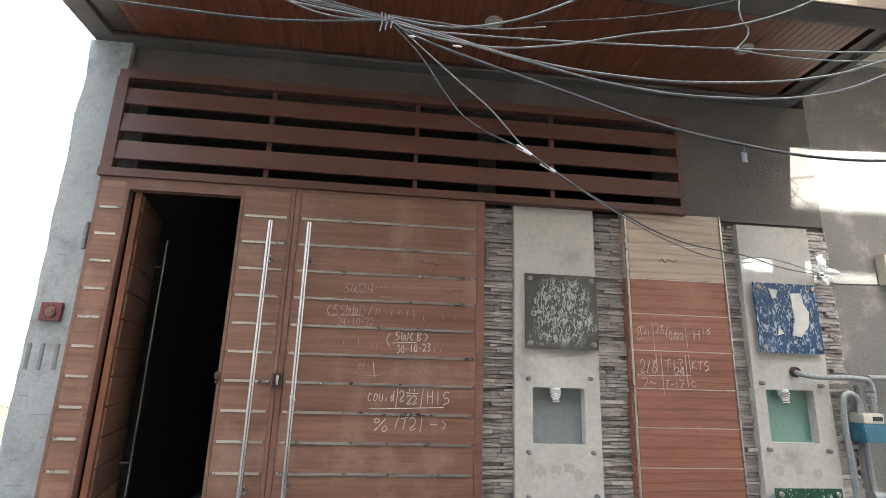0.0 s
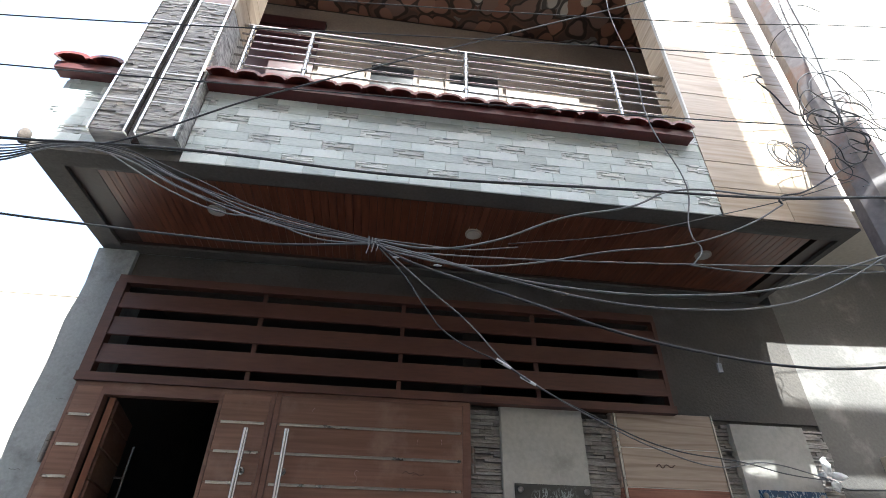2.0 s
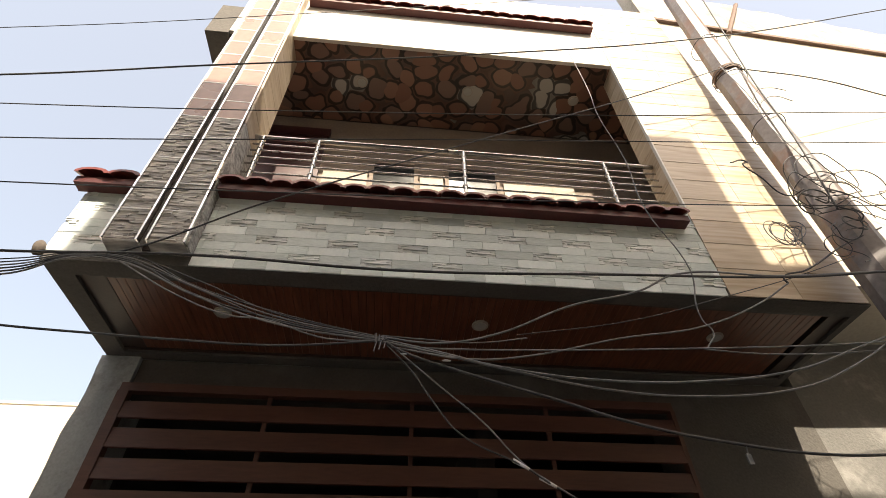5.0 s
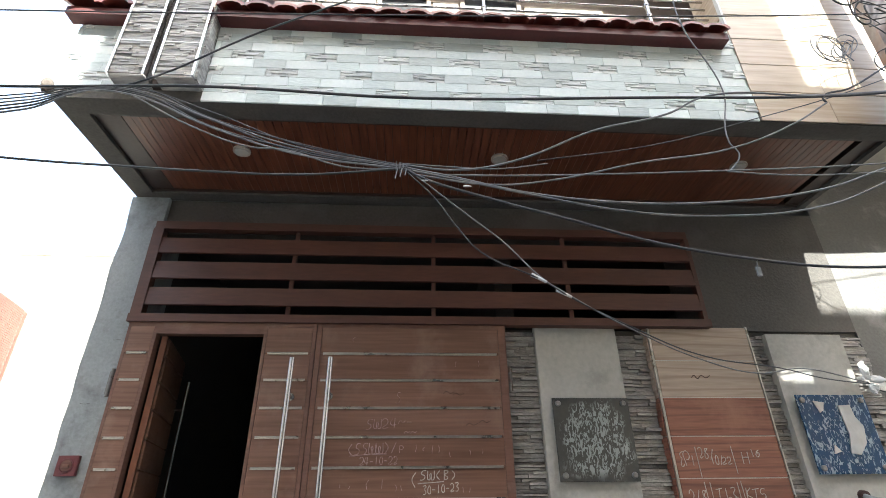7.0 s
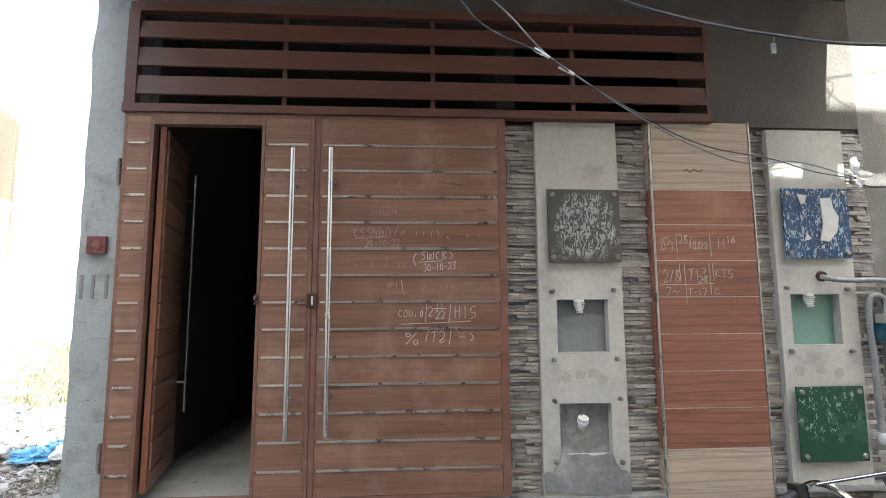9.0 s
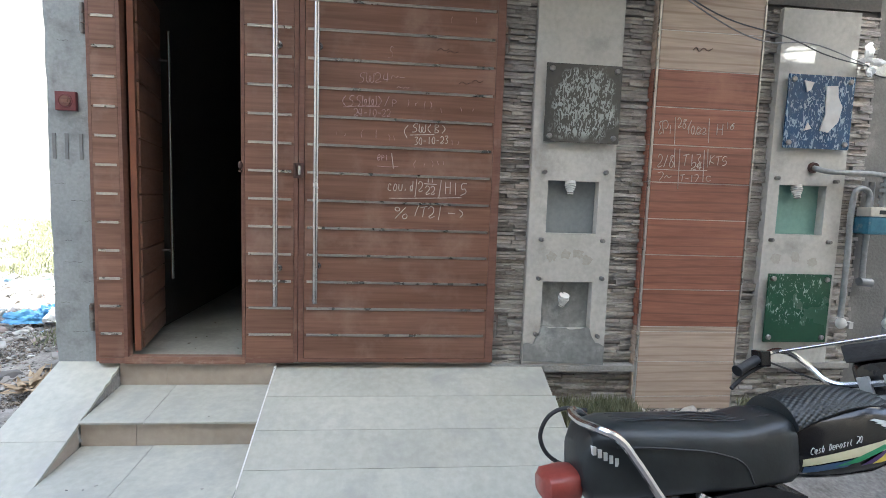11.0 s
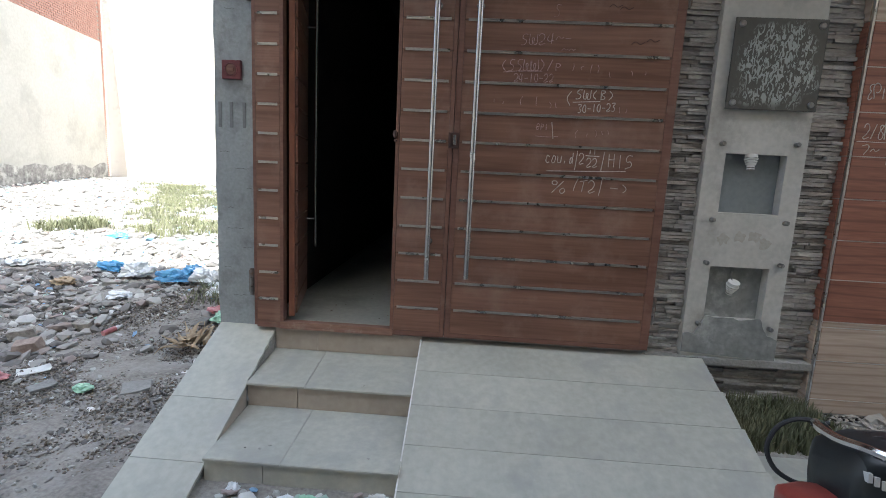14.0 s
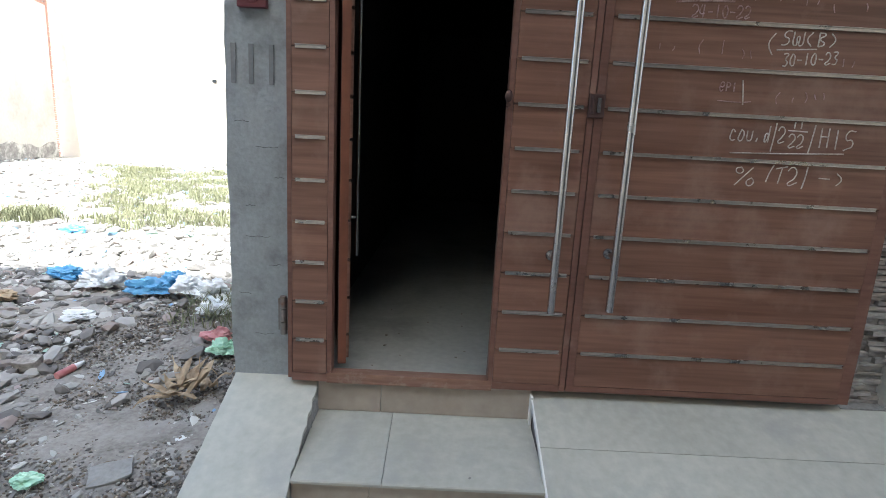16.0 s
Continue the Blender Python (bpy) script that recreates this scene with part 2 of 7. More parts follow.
TILE_R = mat("split_face_tile", (0.5, 0.53, 0.52), (0.86, 0.88, 0.87), 0.75, fine=26, coarse=12, bump=1.0, stretch=(0.4, 1, 3), rand=0.12)
PILROUGH = mat("pillar_split_stone", (0.2, 0.19, 0.18), (0.66, 0.64, 0.61), 0.75, fine=34, coarse=16, bump=1.0, stretch=(0.35, 1, 2.6), rand=0.08, mix=0.65)
PILSMOOTH = mat("pillar_polished_tile", (0.24, 0.145, 0.115), (0.31, 0.19, 0.15), 0.3, fine=20, coarse=2, bump=0.03, rand=0.12)
CLAY = mat("red_clay_glaze", (0.14, 0.026, 0.02), (0.23, 0.05, 0.036), 0.35, fine=30, coarse=6, bump=0.15, rand=0.15)
CLAYDARK = mat("red_board", (0.075, 0.014, 0.014), (0.11, 0.022, 0.02), 0.5, bump=0.1)
SOFFIT = mat("soffit_pvc_wood", (0.1, 0.032, 0.017), (0.18, 0.062, 0.032), 0.38, fine=10, coarse=5, bump=0.05, stretch=(6, 0.5, 1))
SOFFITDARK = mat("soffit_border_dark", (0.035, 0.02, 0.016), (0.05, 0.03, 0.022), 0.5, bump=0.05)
LAMPGLASS = mat("lamp_diffuser", (0.4, 0.4, 0.38), (0.48, 0.48, 0.45), 0.3, bump=0)
LAMPRING = mat("lamp_ring", (0.38, 0.34, 0.29), (0.46, 0.42, 0.37), 0.35, bump=0)
PEBBLE = cells_mat("pebble_print")
BALWALL = mat("balcony_plaster", (0.2, 0.155, 0.125), (0.26, 0.21, 0.17), 0.8, bump=0.1)
CREAM = mat("cream_trim", (0.27, 0.22, 0.165), (0.34, 0.285, 0.215), 0.6, bump=0.05)
BEAMPAINT = mat("cream_beam", (0.58, 0.53, 0.46), (0.7, 0.65, 0.58), 0.7, fine=30, coarse=2, bump=0.1, dirt=(0.45, 0.4, 0.34), dirt_at=0.63)
DARKDOOR = mat("dark_red_door", (0.035, 0.008, 0.009), (0.055, 0.012, 0.012), 0.4, bump=0.05)
GLASSDARK = mat("dark_glass", (0.02, 0.022, 0.024), (0.03, 0.032, 0.034), 0.08, bump=0)
CABLE = mat("black_cable", (0.03, 0.031, 0.034), (0.07, 0.072, 0.078), 0.55, fine=30, coarse=8, bump=0.1)
CABLEGREY = mat("grey_cable", (0.11, 0.113, 0.12), (0.23, 0.234, 0.242), 0.55, fine=30, coarse=8, bump=0.1)
POLE = mat("pole_paint", (0.13, 0.115, 0.115), (0.22, 0.2, 0.2), 0.55, fine=25, coarse=2.5, bump=0.15, dirt=(0.2, 0.1, 0.06), dirt_at=0.58, dirt_scale=2)
NEIGH = mat("neighbour_plaster", (0.52, 0.47, 0.39), (0.64, 0.59, 0.5), 0.85, fine=30, coarse=1.5, bump=0.3, dirt=(0.42, 0.37, 0.3), dirt_at=0.6)
NEIGHLOW = mat("neighbour_cement", (0.135, 0.13, 0.122), (0.19, 0.185, 0.173), 0.9, fine=50, coarse=2.5, bump=0.4, dirt=(0.32, 0.31, 0.29), dirt_at=0.62, dirt_scale=2.5)
FLOORTILE = mat("glazed_floor_tile", (0.355, 0.35, 0.295), (0.46, 0.452, 0.383), 0.6, fine=25, coarse=1.8, bump=0.06, rand=0.06, dirt=(0.34, 0.335, 0.3), dirt_at=0.6, dirt_scale=3)
RISER = mat("tan_riser_tile", (0.31, 0.262, 0.212), (0.4, 0.345, 0.285), 0.45, fine=20, coarse=3, bump=0.06, rand=0.06)
MORTAR = mat("mortar", (0.22, 0.215, 0.2), (0.32, 0.31, 0.29), 0.95, fine=60, coarse=6, bump=0.5)
DIRT = mat("trodden_dirt", (0.14, 0.126, 0.11), (0.31, 0.288, 0.255), 0.95, fine=45, coarse=4, bump=0.9, dirt=(0.33, 0.31, 0.28), dirt_at=0.6, dirt_scale=1.1)
RUBBLE = mat("rubble", (0.16, 0.14, 0.12), (0.42, 0.39, 0.35), 0.9, fine=40, coarse=9, bump=0.5)
BRICK = mat("fired_brick", (0.25, 0.095, 0.06), (0.38, 0.17, 0.11), 0.85, fine=40, coarse=10, bump=0.4, rand=0.2)
LEAF = mat("grass_blades", (0.1, 0.112, 0.055), (0.22, 0.22, 0.125), 0.7, fine=20, coarse=3, bump=0)
GRASS = mat("lot_grass_blades", (0.1, 0.105, 0.055), (0.19, 0.188, 0.105), 0.75, fine=6, coarse=1.5, bump=0)
HALLFLOOR = mat("dim_hall_tile", (0.34, 0.35, 0.32), (0.44, 0.45, 0.41), 0.5, fine=25, coarse=1.5, bump=0.05, dirt=(0.28, 0.28, 0.26), dirt_at=0.58, dirt_scale=2)
STRAW = mat("dry_husk", (0.26, 0.185, 0.11), (0.46, 0.36, 0.235), 0.8, fine=30, coarse=8, bump=0.2)
BAGW = mat("white_plastic_film", (0.6, 0.62, 0.63), (0.78, 0.79, 0.8), 0.35, fine=20, coarse=8, bump=0.3)
BAGB = mat("blue_plastic_film", (0.06, 0.22, 0.45), (0.16, 0.42, 0.66), 0.3, fine=20, coarse=8, bump=0.3)
BAGG = mat("green_plastic_film", (0.3, 0.55, 0.38), (0.45, 0.68, 0.5), 0.35, fine=20, coarse=8, bump=0.3)
PINK = mat("faded_red_wrapper", (0.4, 0.13, 0.14), (0.6, 0.3, 0.28), 0.5, fine=20, coarse=8, bump=0.3)
PAPER = mat("scrap_paper", (0.46, 0.46, 0.44), (0.62, 0.62, 0.6), 0.8, fine=20, coarse=6, bump=0.2)
CHALK = mat("chalk", (0.38, 0.32, 0.28), (0.68, 0.64, 0.6), 0.95, fine=120, coarse=30, bump=0)
CHALKPINK = mat("pink_chalk", (0.24, 0.13, 0.11), (0.5, 0.37, 0.38), 0.95, fine=120, coarse=30, bump=0)
INK = mat("dark_marker", (0.06, 0.03, 0.025), (0.09, 0.05, 0.04), 0.8, bump=0)
PENCIL = mat("grey_brush_paint", (0.16, 0.165, 0.17), (0.2, 0.205, 0.21), 0.9, fine=60, coarse=8, bump=0)
BELL = mat("maroon_plastic", (0.11, 0.025, 0.03), (0.15, 0.035, 0.04), 0.4, bump=0.05)
PLATE_K = film_mat("smoked_glass_plate", (0.062, 0.06, 0.054), (0.3, 0.33, 0.315), 30.0, 0.51, middle=(2.965, 0.016, 2.135))
PLATE_B = film_mat("blue_glass_plate", (0.009, 0.042, 0.105), (0.27, 0.37, 0.46), 28.0, 0.555)
PLATE_G = film_mat("green_glass_plate", (0.009, 0.055, 0.027), (0.26, 0.37, 0.32), 27.0, 0.6, middle=(4.53, 0.016, 0.93))
RUBBER = mat("black_rubber", (0.018, 0.018, 0.02), (0.035, 0.035, 0.037), 0.6, fine=60, coarse=10, bump=0.25)
VINYL = mat("black_vinyl", (0.008, 0.01, 0.011), (0.022, 0.026, 0.027), 0.4, fine=90, coarse=5, bump=0.12)
SEATVINYL = mat("creased_black_vinyl", (0.008, 0.01, 0.011), (0.027, 0.032, 0.033), 0.4, fine=8, coarse=4, bump=0.35, stretch=(1, 1, 1))
TANK = mat("black_gloss_paint", (0.008, 0.008, 0.009), (0.014, 0.014, 0.016), 0.12, fine=20, coarse=3, bump=0)
CHROME = mat("chrome", (0.68, 0.68, 0.69), (0.78, 0.78, 0.79), 0.12, metal=1.0, bump=0)
TAILRED = mat("red_lens", (0.2, 0.035, 0.028), (0.28, 0.06, 0.045), 0.35, bump=0.05)
DECALW = mat("decal_cream", (0.6, 0.57, 0.38), (0.68, 0.65, 0.46), 0.35, bump=0)
DECALG = mat("decal_green", (0.03, 0.24, 0.1), (0.05, 0.3, 0.14), 0.3, bump=0)
DECALY = mat("decal_yellow", (0.6, 0.48, 0.06), (0.68, 0.56, 0.1), 0.3, bump=0)
DECALP = mat("decal_purple", (0.05, 0.02, 0.11), (0.09, 0.035, 0.17), 0.3, bump=0)
DECALB = mat("decal_blue", (0.04, 0.09, 0.2), (0.06, 0.12, 0.26), 0.3, bump=0)
PIPE = mat("galvanised_pipe", (0.22, 0.23, 0.23), (0.34, 0.35, 0.35), 0.5, metal=0.5, fine=40, coarse=7, bump=0.15)
METERBLUE = mat("meter_blue", (0.015, 0.095, 0.15), (0.04, 0.15, 0.21), 0.45, fine=40, coarse=8, bump=0.15, dirt=(0.25, 0.25, 0.23), dirt_at=0.64, dirt_scale=9)
METERTOP = mat("meter_cream", (0.45, 0.42, 0.35), (0.55, 0.52, 0.44), 0.5, bump=0.1)
PORCELAIN = mat("white_porcelain", (0.68, 0.67, 0.64), (0.76, 0.75, 0.72), 0.25, bump=0)
# near-black plaster: the gloom of the unlit hall is put into this colour
ROOM_SHADED = mat("shaded_room_plaster", (0.042, 0.04, 0.037), (0.062, 0.059, 0.056), 0.85, bump=0.1)


# ---- building helpers ----
def box(bm, x0, x1, y0, y1, z0, z1, bevel=0.0):
    r = bmesh.ops.create_cube(bm, size=1.0)
    for v in r["verts"]:
        v.co = Vector(((x0 + x1) / 2 + v.co.x * (x1 - x0), (y0 + y1) / 2 + v.co.y * (y1 - y0), (z0 + z1) / 2 + v.co.z * (z1 - z0)))
    if bevel:
        es = list({e for v in r["verts"] for e in v.link_edges})
        bmesh.ops.bevel(bm, geom=es, offset=bevel, segments=2, affect="EDGES", profile=0.7)


def rod(bm, p, q, r, seg=12, r2=None):
    p, q = Vector(p), Vector(q)
    d = q - p
    m = Matrix.Translation((p + q) / 2) @ d.to_track_quat("Z", "Y").to_matrix().to_4x4()
    bmesh.ops.create_cone(bm, cap_ends=True, segments=seg, radius1=r, radius2=r if r2 is None else r2, depth=d.length, matrix=m)


def ball(bm, c, r, scale=(1, 1, 1), u=14, v=9):
    m = Matrix.Translation(c) @ Matrix.Diagonal((*scale, 1))
    bmesh.ops.create_uvsphere(bm, u_segments=u, v_segments=v, radius=r, matrix=m)


def prism(bm, pts, lo, hi, axis="x"):
    """An outline (a list of pairs) drawn out along an axis from lo to hi."""
    def co(a, b, c):
        return {"x": (c, a, b), "y": (a, c, b), "z": (a, b, c)}[axis]
    f = [bm.verts.new(co(a, b, lo)) for a, b in pts]
    g = [bm.verts.new(co(a, b, hi)) for a, b in pts]
    bm.faces.new(f)
    bm.faces.new(g[::-1])
    for i in range(len(pts)):
        j = (i + 1) % len(pts)
        bm.faces.new((f[j], f[i], g[i], g[j]))
    bmesh.ops.recalc_face_normals(bm, faces=bm.faces[:])


def mesh_of(name, bm, material, smooth=False):
    me = bpy.data.meshes.new(name)
    bm.to_mesh(me)
    bm.free()
    me.materials.append(material)
    if smooth:
        me.shade_smooth()
        me.set_sharp_from_angle(angle=radians(38))
    return me


def thing(name, at, label, category, group="", kind=""):
    ob = new(name)
    ob.location = at
    ob.empty_display_size = 0.1
    return tagged(ob, label, category, group, kind)


def adopt(ob, parent):
    m = Matrix.Identity(4)
    p = parent
    while p:
        m = Matrix.LocRotScale(p.location, p.rotation_euler, p.scale) if p.parent is None else m
        if p.parent is None:
            break
        p = p.parent
    ob.parent = parent
    if parent.parent is None:
        ob.matrix_parent_inverse = m.inverted()
    return ob


def part(name, bm, material, parent, label="", smooth=False):
    ob = new(name, mesh_of(name, bm, material, smooth))
    adopt(ob, parent)
    return tagged(ob, label) if label else ob


def piece(name, me, parent, at):
    ob = new(name, me)
    adopt(ob, parent)
    ob.location = at
    return ob


def solid(name, bm, material, label, category, group="", kind="", smooth=False):
    return tagged(new(name, mesh_of(name, bm, material, smooth)), label, category, group, kind)


def boxes(*specs, bevel=0.0):
    bm = bmesh.new()
    for s in specs:
        box(bm, *s, bevel=bevel)
    return bm


def wire_mesh(name, pts, r, material, closed=False):
    cu = bpy.data.curves.new(name, "CURVE")
    cu.dimensions = "3D"
    cu.bevel_depth = r
    cu.bevel_resolution = 2
    cu.resolution_u = 8
    cu.use_fill_caps = True
    sp = cu.splines.new("BEZIER")
    sp.bezier_points.add(len(pts) - 1)
    for b, p in zip(sp.bezier_points, pts):
        b.co = p
        b.handle_left_type = b.handle_right_type = "AUTO"
    sp.use_cyclic_u = closed
    tmp = bpy.data.objects.new(name, cu)
    me = bpy.data.meshes.new_from_object(tmp)
    bpy.data.objects.remove(tmp)
    bpy.data.curves.remove(cu)
    me.materials.clear()
    me.materials.append(material)
    me.shade_smooth()
    return me


def bmesh_of_wire(pts, r):
    bm = bmesh.new()
    me = wire_mesh("wire", pts, r, CABLEGREY)
    bm.from_mesh(me)
    bpy.data.meshes.remove(me)
    return bm


def stroke(name, pts, r, material, parent):
    ob = new(name, wire_mesh(name, pts, r, material))
    adopt(ob, parent)
    return ob


# ---- ground and the buildings around ----
def ground_z(x, y):
    """Street in front, an empty lot that rises towards the back."""
    z = -0.05
    if y > -1.0:
        z = -0.05 + 0.05 * min(1, (y + 1.0) / 0.9)
    if x > 2.6 and y > -0.75:
        z += 0.1 * min(1, (y + 0.75) / 0.45) * min(1, (x - 2.6) / 0.15)
    if y > 1:
        z += 0.035 * min(y - 1, 14)
    if x < -0.29 and 0.2 < y < 7:
        # a low bank of tipped rubbish across the lot
        k = min(1, (y - 0.2) / 1.5)
        z += 0.15 * k * k * (3 - 2 * k) * min(1, max(0, (7 - y) / 4.5))
    return z


def build_ground():
    bm = bmesh.new()
    rng = random.Random(3)
    xs = [-400, -120, -60, -35] + [-22 + 1.0 * i for i in range(10)] + [-12 + 0.5 * i for i in range(12)] + [-6 + 0.11 * i for i in range(100)] + [5 + 1.0 * i for i in range(8)] + [25, 60, 150, 400]
    ys = [-400, -100, -40, -15] + [-8 + 0.6 * i for i in range(7)] + [-3.8 + 0.11 * i for i in range(90)] + [6.1 + 0.6 * i for i in range(20)] + [30, 60, 150, 400]
    grid = []
    for y in ys:
        row = []
        for x in xs:
            z = ground_z(x, y)
            if -7 < x < 5.5 and -3.6 < y < 8:
                n1 = noise.noise(Vector((x * 1.7, y * 1.7, 0)))
                n2 = noise.noise(Vector((x * 7, y * 7, 3)))
                lot = 1.0 if x < -0.35 else 0.35
                if x < -0.3 or y < -0.9 or x > 2.85:
                    z += lot * (0.03 * n1 + 0.018 * n2 + rng.uniform(-0.006, 0.006))
                if x > -0.28 and y > 0.05:
                    z = 0.0
            row.append(bm.verts.new((x, y, z)))
        grid.append(row)
    for i in range(len(ys) - 1):
        for j in range(len(xs) - 1):
            bm.faces.new((grid[i][j], grid[i][j + 1], grid[i + 1][j + 1], grid[i + 1][j]))
    solid("ground", bm, DIRT, "trodden grey dirt of the street and empty lot", "ground", kind="structure", smooth=True)


build_ground()


FARBRICK = mat("old_wall_brick", (0.28, 0.14, 0.11), (0.42, 0.24, 0.195), 0.9, fine=30, coarse=7, bump=0.4)


def far_walls():
    # the plastered side wall of a far house, bare brick above, and the sunlit wall that closes the lot
    a, b = Vector((-13.4, 16.6, 0)), Vector((-10.14, 0.3, 0))
    along = (b - a).normalized()
    ln = (b - a).length
    ang = math.degrees(math.atan2(along.y, along.x))
    m = pose(a.x, a.y, 0.0, 0, 0, ang)
    w = thing("wall_far_house", a, "tall plastered wall with bare brick above and damp foot", "wall", kind="structure")
    bm = boxes((0, ln, -0.25, 0.0, 0.0, 5.65))
    bmesh.ops.transform(bm, matrix=m, verts=bm.verts[:])
    part("plaster", bm, mat("far_grey_plaster", (0.42, 0.4, 0.36), (0.5, 0.48, 0.44), 0.9, fine=12, coarse=0.8, bump=0.3, dirt=(0.36, 0.34, 0.31), dirt_at=0.6, dirt_scale=0.7), w)
    bm = bmesh.new()
    steps = 60
    top = [(ln * i / steps, 0.95 + 0.22 * noise.noise(Vector((i * 0.35, 0, 0))) + 0.07 * noise.noise(Vector((i * 1.3, 5, 0)))) for i in range(steps + 1)]
    prism(bm, top + [(ln, 0.2), (0, 0.2)], 0.0, 0.02, axis="y")
    bmesh.ops.transform(bm, matrix=m, verts=bm.verts[:])
    part("damp_patch", bm, mat("peeled_damp", (0.17, 0.16, 0.15), (0.36, 0.34, 0.32), 0.95, fine=14, coarse=5, bump=0.8, dirt=(0.55, 0.53, 0.49), dirt_at=0.58, dirt_scale=2.5), w, "peeled dark damp plaster")
    me = mesh_of("brick", boxes((0, 0.225, -0.23, -0.012, 0, 0.066)), FARBRICK)
    bm = boxes((0, ln, -0.25, -0.03, 5.65, 8.88))
    bmesh.ops.transform(bm, matrix=m, verts=bm.verts[:])
    part("mortar_core", bm, MORTAR, w)
    bm = bmesh.new()
    for k in range(40):
        for i in range(int(ln / 0.24)):
            x = i * 0.24 + (0.12 if k % 2 else 0)
            box(bm, x, x + 0.219, -0.06, -0.012 + 0.004 * ((i * 7 + k * 3) % 3), 5.66 + k * 0.08, 5.66 + k * 0.08 + 0.062)
    bmesh.ops.transform(bm, matrix=m, verts=bm.verts[:])
    tagged(part("brickwork", bm, FARBRICK, w), kind="stuff")
    for k in range(109):
        ob = new("brick", me)
        adopt(ob, w)
        ob.matrix_basis = m @ pose(-0.236 + 0.05 * (k % 2), 0.0, 0.12 + 0.08 * k)
    bm = boxes((-30, 1.5, 17.2, 17.6, 0.0, 11.6), (-30, 1.5, 17.15, 17.65, 11.6, 11.72))
    solid("wall_lot_end", bm, NEIGH, "tall sunlit cream plaster wall closing the empty lot", "wall", kind="structure")
    bm = boxes((-7.95, -7.8, 17.14, 17.2, 3.45, 3.56))
    solid("wall_vent", bm, GLASSDARK, "small dark vent hole in the sunlit wall", "vent")


far_walls()

# houses across the street, behind the viewer; unseen, heights set to cast the shade
bm = boxes((-26, 0.62, -9.5, -5.2, -0.1, 8.26))
solid("house_opposite_west", bm, NEIGH, "unseen plain plastered house across the street, sized to shade the lot", "building", kind="structure")
bm = boxes((0.62, 4.88, -9.5, -5.2, -0.1, 10.15))
solid("house_opposite_middle", bm, CEMENT, "unseen taller plain rendered house across the street, sized to shade the front", "building", kind="structure")
# the roof-edge rail is added only to split the sun patches
bm = boxes((4.88, 26, -9.5, -5.2, -0.1, 8.08), (4.88, 26, -5.4, -5.2, 8.33, 8.64), (4.89, 5.0, -5.4, -5.2, 8.08, 8.33), (12, 12.2, -5.4, -5.2, 8.08, 8.33), (20, 20.2, -5.4, -5.2, 8.08, 8.33))
solid("house_opposite_east", bm, NEIGH, "unseen plain plastered house across the street with an added rail shaping sun patches", "building", kind="structure")

# the neighbouring house
nb = thing("house_neighbour", (7.5, 0.5, 0), "neighbouring cream house with grey plastered ground floor", "house", kind="structure")
# block added to stop a sliver of sun between slab end and upper wall
part("upper_return", boxes((4.955, 5.14, -0.655, 0.24, 4.3, 9.1)), NEIGH, nb)
part("lower_wall", boxes((5.03, 12, 0.10, 0.5, -0.05, 4.3)), NEIGHLOW, nb, "grey cement-plastered lower wall")
turned = pose(5.12, -0.66, 0, 0, 0, 2.4)
bm = boxes((0, 7, 0, 1.2, 4.3, 9.26))
bmesh.ops.transform(bm, matrix=turned, verts=bm.verts[:])
part("upper_wall", bm, NEIGH, nb)
bm = boxes((0, 7, -0.05, 1.2, 9.26, 9.33))
bmesh.ops.transform(bm, matrix=turned, verts=bm.verts[:])
part("string_course", bm, RUST, nb, "brown projecting string course")
bm = bmesh.new()
prism(bm, [(7 * i / 60, 9.33 + max(0.8, 1.3 - 0.09 * 7 * i / 60) + 0.1 * noise.noise(Vector((i * 0.3, 7, 0))) + 0.04 * noise.noise(Vector((i * 1.1, 2, 0)))) for i in range(61)] + [(7, 9.33), (0, 9.33)], -0.02, 0.2, axis="y")
bmesh.ops.transform(bm, matrix=turned, verts=bm.verts[:])
part("parapet", bm, mat("sunlit_cement", (0.36, 0.32, 0.265), (0.5, 0.455, 0.385), 0.9, fine=26, coarse=3, bump=0.5, dirt=(0.28, 0.25, 0.21), dirt_at=0.57, dirt_scale=2.5), nb, "weathered crumbling cement parapet")
bm = bmesh.new()
rod(bm, (6.34, -0.66, 9.12), (6.95, -0.68, 10.3), 0.035, 6)
part("stay_bar", bm, RUST, nb, "dark rusty bar leaning on the parapet")
# ---- the house: ground floor shell ----
bm = bmesh.new()
prism(bm, [(-0.26 + 0.02 * noise.noise(Vector((0, i * 0.31, 2))) + 0.008 * noise.noise(Vector((0, i * 1.7, 2))), 0.0 + 3.84 * i / 40) for i in range(41)] + [(0.0, 3.84), (0.0, 0.0)], 0.06, 0.4, axis="y")
post = solid("wall_gate_post", bm, PLASTER, "grey cement-plastered gate post with rough edges", "wall", kind="structure")
CRACK = mat("dark_crack", (0.07, 0.072, 0.075), (0.12, 0.122, 0.125), 0.95)
rng = random.Random(14)
for x, z, w in ((-0.2, 1.52, 0.06), (-0.1, 1.42, 0.09), (-0.17, 1.18, 0.04), (-0.14, 1.05, 0.1), (-0.07, 0.93, 0.05), (-0.2, 0.8, 0.05), (-0.12, 0.62, 0.08), (-0.05, 1.3, 0.04), (-0.16, 2.35, 0.06), (-0.08, 2.75, 0.05)):
    pts = [(x + w * (i / 5 - 0.5), 0.0595, z + rng.uniform(-0.0035, 0.0035)) for i in range(6)]
    stroke("crack", pts, 0.0011, CRACK, post)
solid("wall_house_west", boxes((-0.24, 0.0, 0.4, 8.5, -0.05, 3.84)), ROOM_SHADED, "plastered side wall of the ground floor", "wall", kind="structure")
